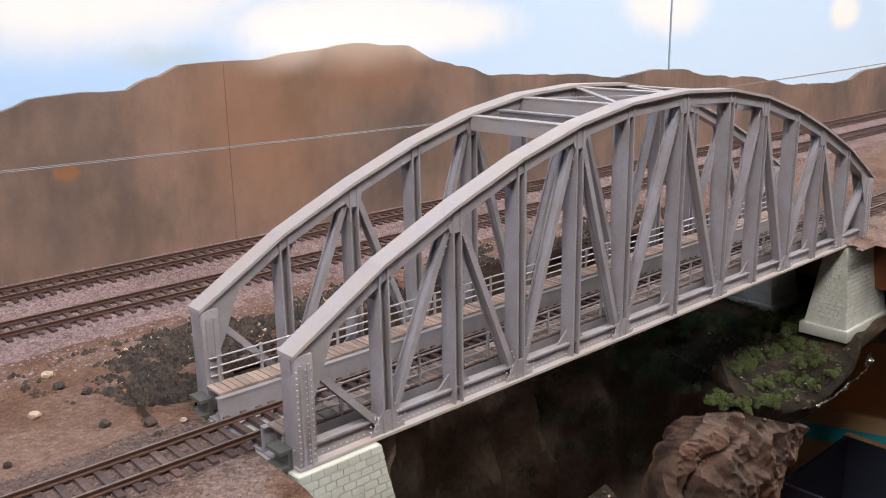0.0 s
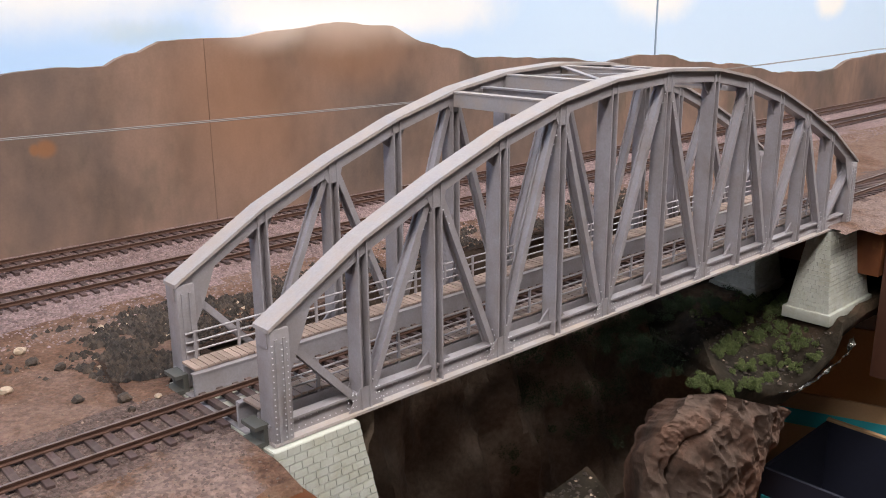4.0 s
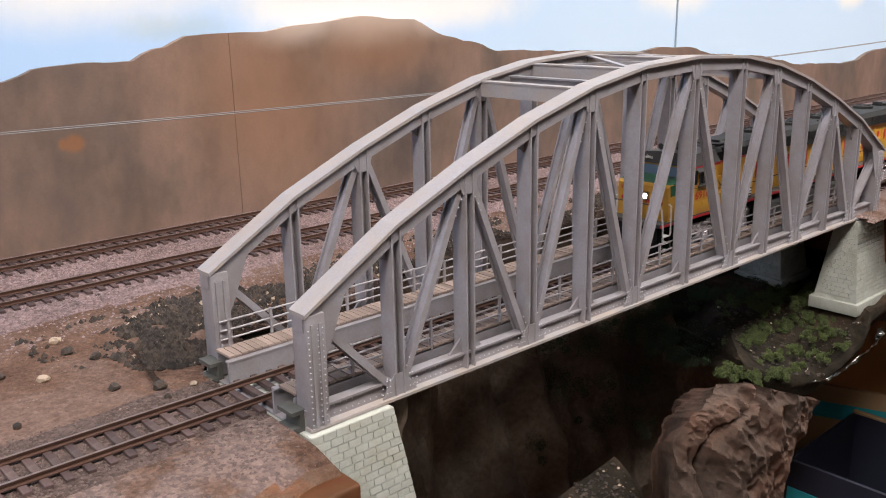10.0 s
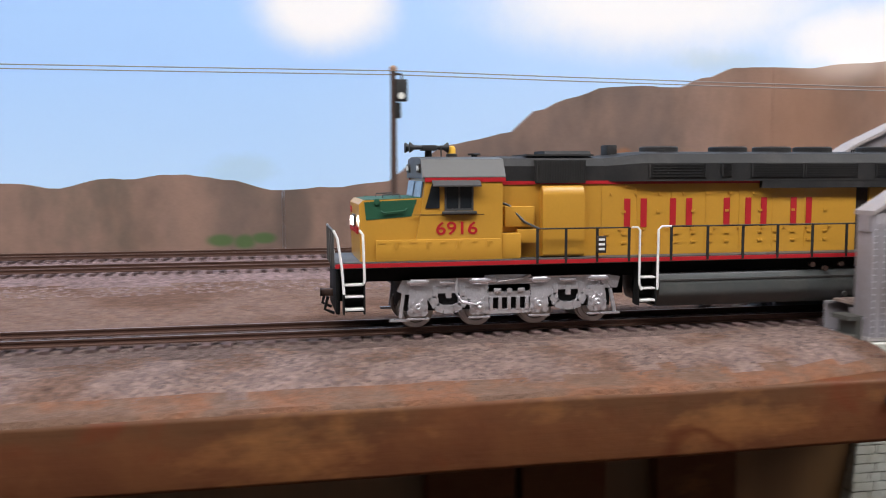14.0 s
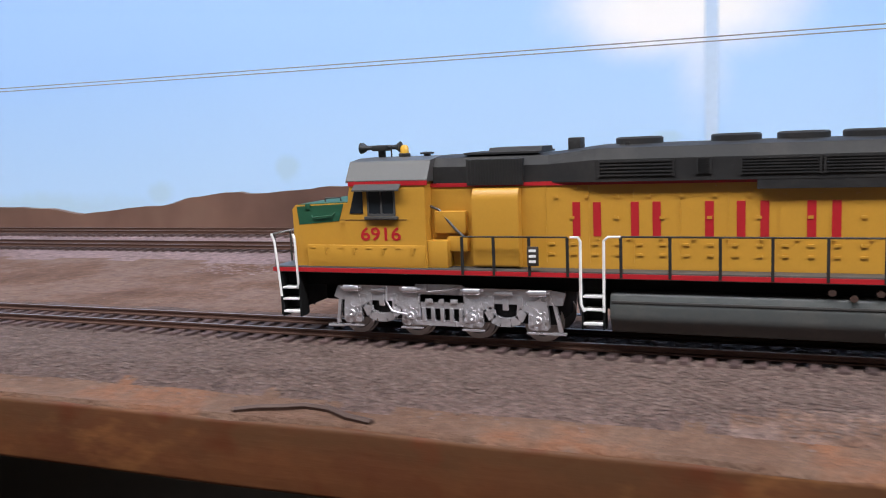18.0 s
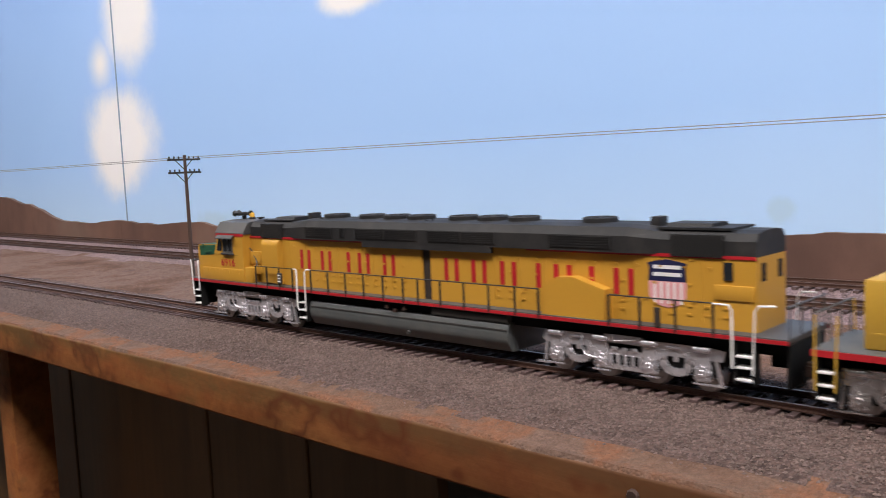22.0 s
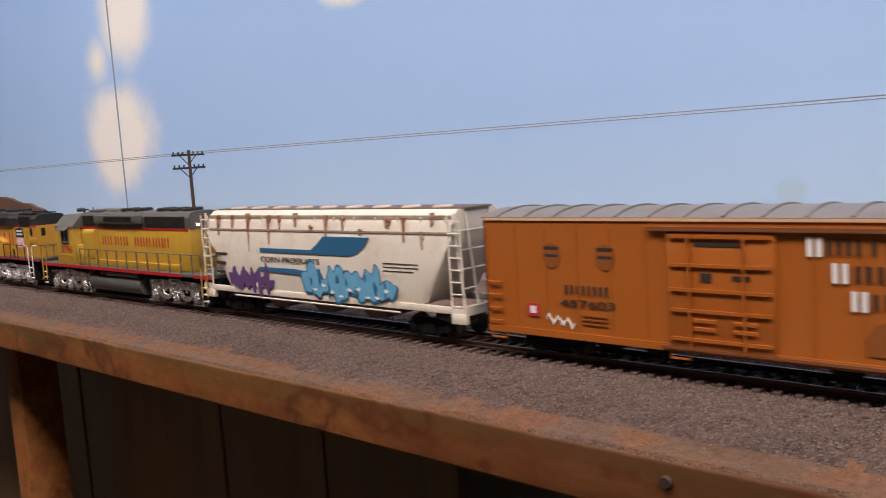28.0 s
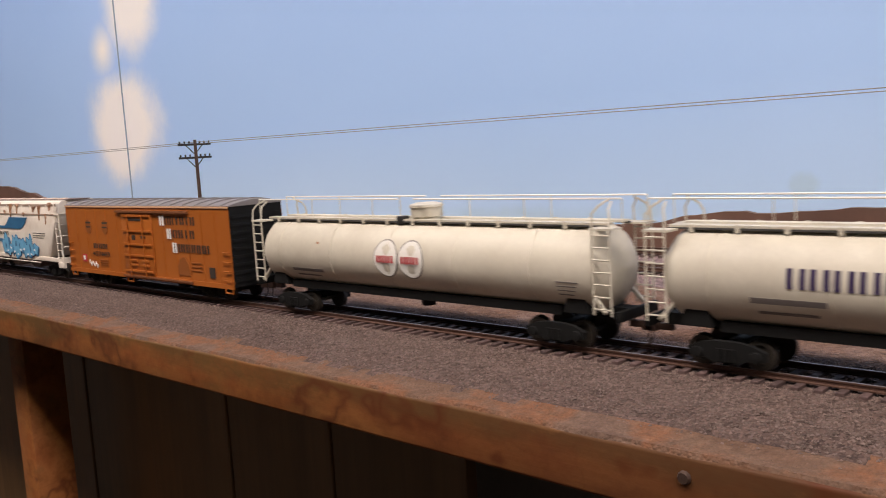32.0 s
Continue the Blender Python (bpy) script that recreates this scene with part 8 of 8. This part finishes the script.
def wires():
    spans = [(-3200, -1125), (-1125, -137), (-137, 760), (760, 3200)]
    for dy, dz in ((0.0, 0.0), (4.0, -1.2)):
        for a, b in spans:
            bm = B()
            def at(f):
                x = a + (b - a) * f
                y = 80 + 3.7 * step(-1125, -137, x) + dy
                return (x, y, 93.8 - 2.1 * step(-1125, -137, x) + dz - (3.0 if a == -1125 else 18.0 if a == -137 else 6.0) * f * (1 - f))
            rod(bm, [at(k / 12) for k in range(13)], 0.24, 5)
            solo("overhead_wire", bm, "wire", "thin grey overhead line wire between poles", "wire", "line wires")


def cartons():
    # storage cartons on a shelf below the canyon
    def carton(x, y, z, sx, sy, sz, turn, stripes, label, material="cardboard", rim=None):
        t = thing("storage_carton", x, y, z, label, "carton", "cartons below the layout", turn=turn)
        bm = B()
        lo = [bm.verts.new((u, v, 0)) for u, v in ((0, 0), (sx, 0), (sx, sy), (0, sy))]
        hi = [bm.verts.new((u, v, sz)) for u, v in ((0, 0), (sx, 0), (sx, sy), (0, sy))]
        ih = [bm.verts.new((u, v, sz)) for u, v in ((3, 3), (sx - 3, 3), (sx - 3, sy - 3), (3, sy - 3))]
        il = [bm.verts.new((u, v, 3)) for u, v in ((3, 3), (sx - 3, 3), (sx - 3, sy - 3), (3, sy - 3))]
        bm.faces.new(lo[::-1]), bm.faces.new(il)
        for k in range(4):
            m = (k + 1) % 4
            bm.faces.new((lo[k], lo[m], hi[m], hi[k])), bm.faces.new((hi[k], hi[m], ih[m], ih[k])), bm.faces.new((ih[k], ih[m], il[m], il[k]))
        part("carton_body", bm, material, t, "open carton", smooth=None)
        for z0, z1, m in stripes:
            bm = B()
            box(bm, 2, sx - 2, -0.4, 0.1, z0, z1)
            part("printed_stripe", bm, m, t, smooth=None)
            bm = B()
            box(bm, -0.4, 0.1, 2, sy - 2, z0, z1)
            part("printed_stripe", bm, m, t, smooth=None)
        if rim:
            bm = B()
            box(bm, -1.5, sx + 1.5, -1.5, 3.2, sz, sz + 2.2, 0.4)
            part("carton_rim", bm, rim, t, "pale cut edge")
            bm = B()
            box(bm, sx - 3, sx + 1.5, 3.4, sy, sz, sz + 2.2, 0.4)
            part("carton_rim", bm, rim, t, "pale cut edge")
    carton(600, -110, -386.8, 190, 215, 203, 20, [(174, 188, "teal")], "brown cardboard carton with a teal stripe")
    carton(830, -40, -386.8, 200, 190, 186, -8, [(120, 184, "white")], "dark blue and white storage carton", "navybox")
    carton(438, -236, -386.8, 112, 240, 187, 0, [(150, 165, "teal")], "dark open carton with a pale edge and a teal stripe", "navybox", "cardboard")
    bm = B()
    box(bm, -20, 1120, -420, 245, -405, -387, 2)
    solo("lower_shelf", bm, "timber", "pine shelf under the canyon", "shelf", kind="structure")


M["navybox"] = mat("carton_navy", (0.012, 0.013, 0.026), 0.6, 0, 0.1, 200, 10, bump=0.05)


def bushes(shelf):
    top = BVHTree.FromPolygons([v.co for v in shelf.data.vertices], [list(p.vertices) for p in shelf.data.polygons])
    spots = [(383, 8, -70, 12), (397, 8, -68, 11), (390, -8, -71, 11), (382, -23, -74, 10), (373, -36, -80, 9), (388, -37, -77, 8), (405, -6, -66, 9), (368, 2, -72, 11), (352, -8, -76, 10), (340, -8, -78, 9), (325, -10, -77, 9), (358, 14, -73, 12), (410, 4, -64, 9), (396, -24, -72, 9), (372, -10, -75, 9), (360, -24, -79, 8), (345, -36, -86, 7), (320, -36, -84, 7), (380, -48, -84, 6), (335, -22, -80, 8), (296, -33, -77, 9), (286, -24, -73, 9),
             (370, 24, -70, 13), (352, 30, -74, 14), (340, 44, -72, 15), (330, 60, -70, 16), (316, 42, -76, 14), (300, 56, -72, 15), (410, 24, -60, 12)]
    for i, (x, y, z, r) in enumerate(spots):
        # back bushes: dark green lichen with the bridge's shade put into the colour
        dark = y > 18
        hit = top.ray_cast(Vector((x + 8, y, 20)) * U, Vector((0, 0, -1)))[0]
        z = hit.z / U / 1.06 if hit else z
        tuft("bush", "bushshaded" if dark else "bush", "dark green lichen bush on the rock ledge, shade in its colour" if dark else "yellow-green foam bush on the rock ledge", x + 8, y, z * 1.06, r, 4200, 40 + i)
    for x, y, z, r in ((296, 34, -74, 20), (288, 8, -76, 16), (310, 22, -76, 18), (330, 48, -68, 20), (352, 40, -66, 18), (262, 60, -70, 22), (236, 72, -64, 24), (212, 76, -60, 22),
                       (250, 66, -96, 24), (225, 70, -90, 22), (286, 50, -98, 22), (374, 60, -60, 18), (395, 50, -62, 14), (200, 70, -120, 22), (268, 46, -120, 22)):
        tuft("bush", "bushshaded", "canyon bush with shade put into its dark green", x + 8, y, z * 1.06, r, 2400, int(70 + x))
    # a dark rod stands for a split in the soil skin beside the board
    bm = B()
    rod(bm, [(-552, -68.5, -7.5), (-546, -65.5, -7.2), (-539, -64, -7.0), (-534, -62, -6.9), (-526, -63, -6.9), (-519.5, -66.3, -7.2), (-512, -68, -7.5)], 1.0, 6)
    solo("bark_strip", bm, "darkmetal", "dark twisted strip standing for a soil split by the edge board", "bark")
    # bare foil along the lip of the ledge, widest at its point
    bm = B()
    line = [Vector(p) for p in ((348, -47, -94), (363, -52, -96), (378, -59, -87), (396, -66, -74), (406, -62, -69))]
    rows = []
    for i in range(41):
        f = i / 40 * 3.999
        p = line[int(f)].lerp(line[int(f) + 1], f % 1)
        wide = 1.5 + 3.5 * step(0.2, 0.8, i / 40)
        row = []
        for j in range(6):
            q = p + Vector((0, -1.0 + 0.7 * j, 2.0 - wide * j / 5))
            row.append(bm.verts.new(q + 1.7 * noise.noise_vector(q * 0.35) + 0.6 * noise.noise_vector(q * 0.9)))
        rows.append(row)
    for p, q in zip(rows, rows[1:]):
        for j in range(5):
            bm.faces.new((p[j], q[j], q[j + 1], p[j + 1]))
    ob = solo("foil_edge", bm, "foil", "bare crumpled foil showing at the ledge edge", "foil", smooth=None)


# ---- what moves ----
def run_at(t):
    """How far the train has come at a time."""
    for (a, p), (b, q) in zip(RUN, RUN[1:]):
        if a <= t <= b:
            return p + (q - p) * (t - a) / (b - a)
    return RUN[-1][1]


def motions():
    for car, x in TRAIN:
        walk(car, [(t, pose(s + x * U, 0, 0)) for t, s in RUN])
    # wheels turn along the stretch of line that lies before the viewer
    for wheel, r in WHEELS:
        at = wheel.matrix_basis.translation.copy()
        x0 = at.x + CAR_X[wheel.parent.parent.name]
        angle, rows = 0.0, [(0.0, Matrix.Translation(at))]
        for k in range(480):
            t = min(k / 15, 32.0)
            x, ahead = run_at(t) + x0, run_at(t + 1 / 15)
            lo, hi = (-0.15, 0.52) if t < 13 else (-0.7, 0.45) if t < 20 else (-1.35, -0.35)
            if lo < x < hi:
                if rows[-1][0] < t:
                    rows.append((t, Matrix.Translation(at) @ Matrix.Rotation(angle, 4, "Y")))
                angle += (ahead - run_at(t)) / (r * U)
                rows.append(((k + 1) / 15, Matrix.Translation(at) @ Matrix.Rotation(angle, 4, "Y")))
        rows.append((32.0, Matrix.Translation(at) @ Matrix.Rotation(angle, 4, "Y"))) if rows[-1][0] < 31.99 else None
        walk(wheel, rows)


room()
backdrop()
ground_sheet()
edge_board()
tracks()
truss(-HALF, 1)
truss(HALF, -1)
bridge_floor()
top_bracing()
piers()
ledge_shelf = canyon_walls()
strewn()
loose_rocks()
signal_pole()
relay_box()
telegraph_pole(-1125, 80)
wires()
cartons()
bushes(ledge_shelf)
TRAIN = [(set_proportions(big_loco()), 145.0), (small_loco(), 440.0), (hopper(), 641.0), (boxcar(), 852.0),
         (tank_car(971.0, "long off-white tank car with two logo discs", True), 1082.0),
         (tank_car(1205.0, "long white tank car with dark blue lettering bars", False), 1316.0)]
ORIGIN[0] = 0.0
CAR_X = {car.name: x * U for car, x in TRAIN}
motions()
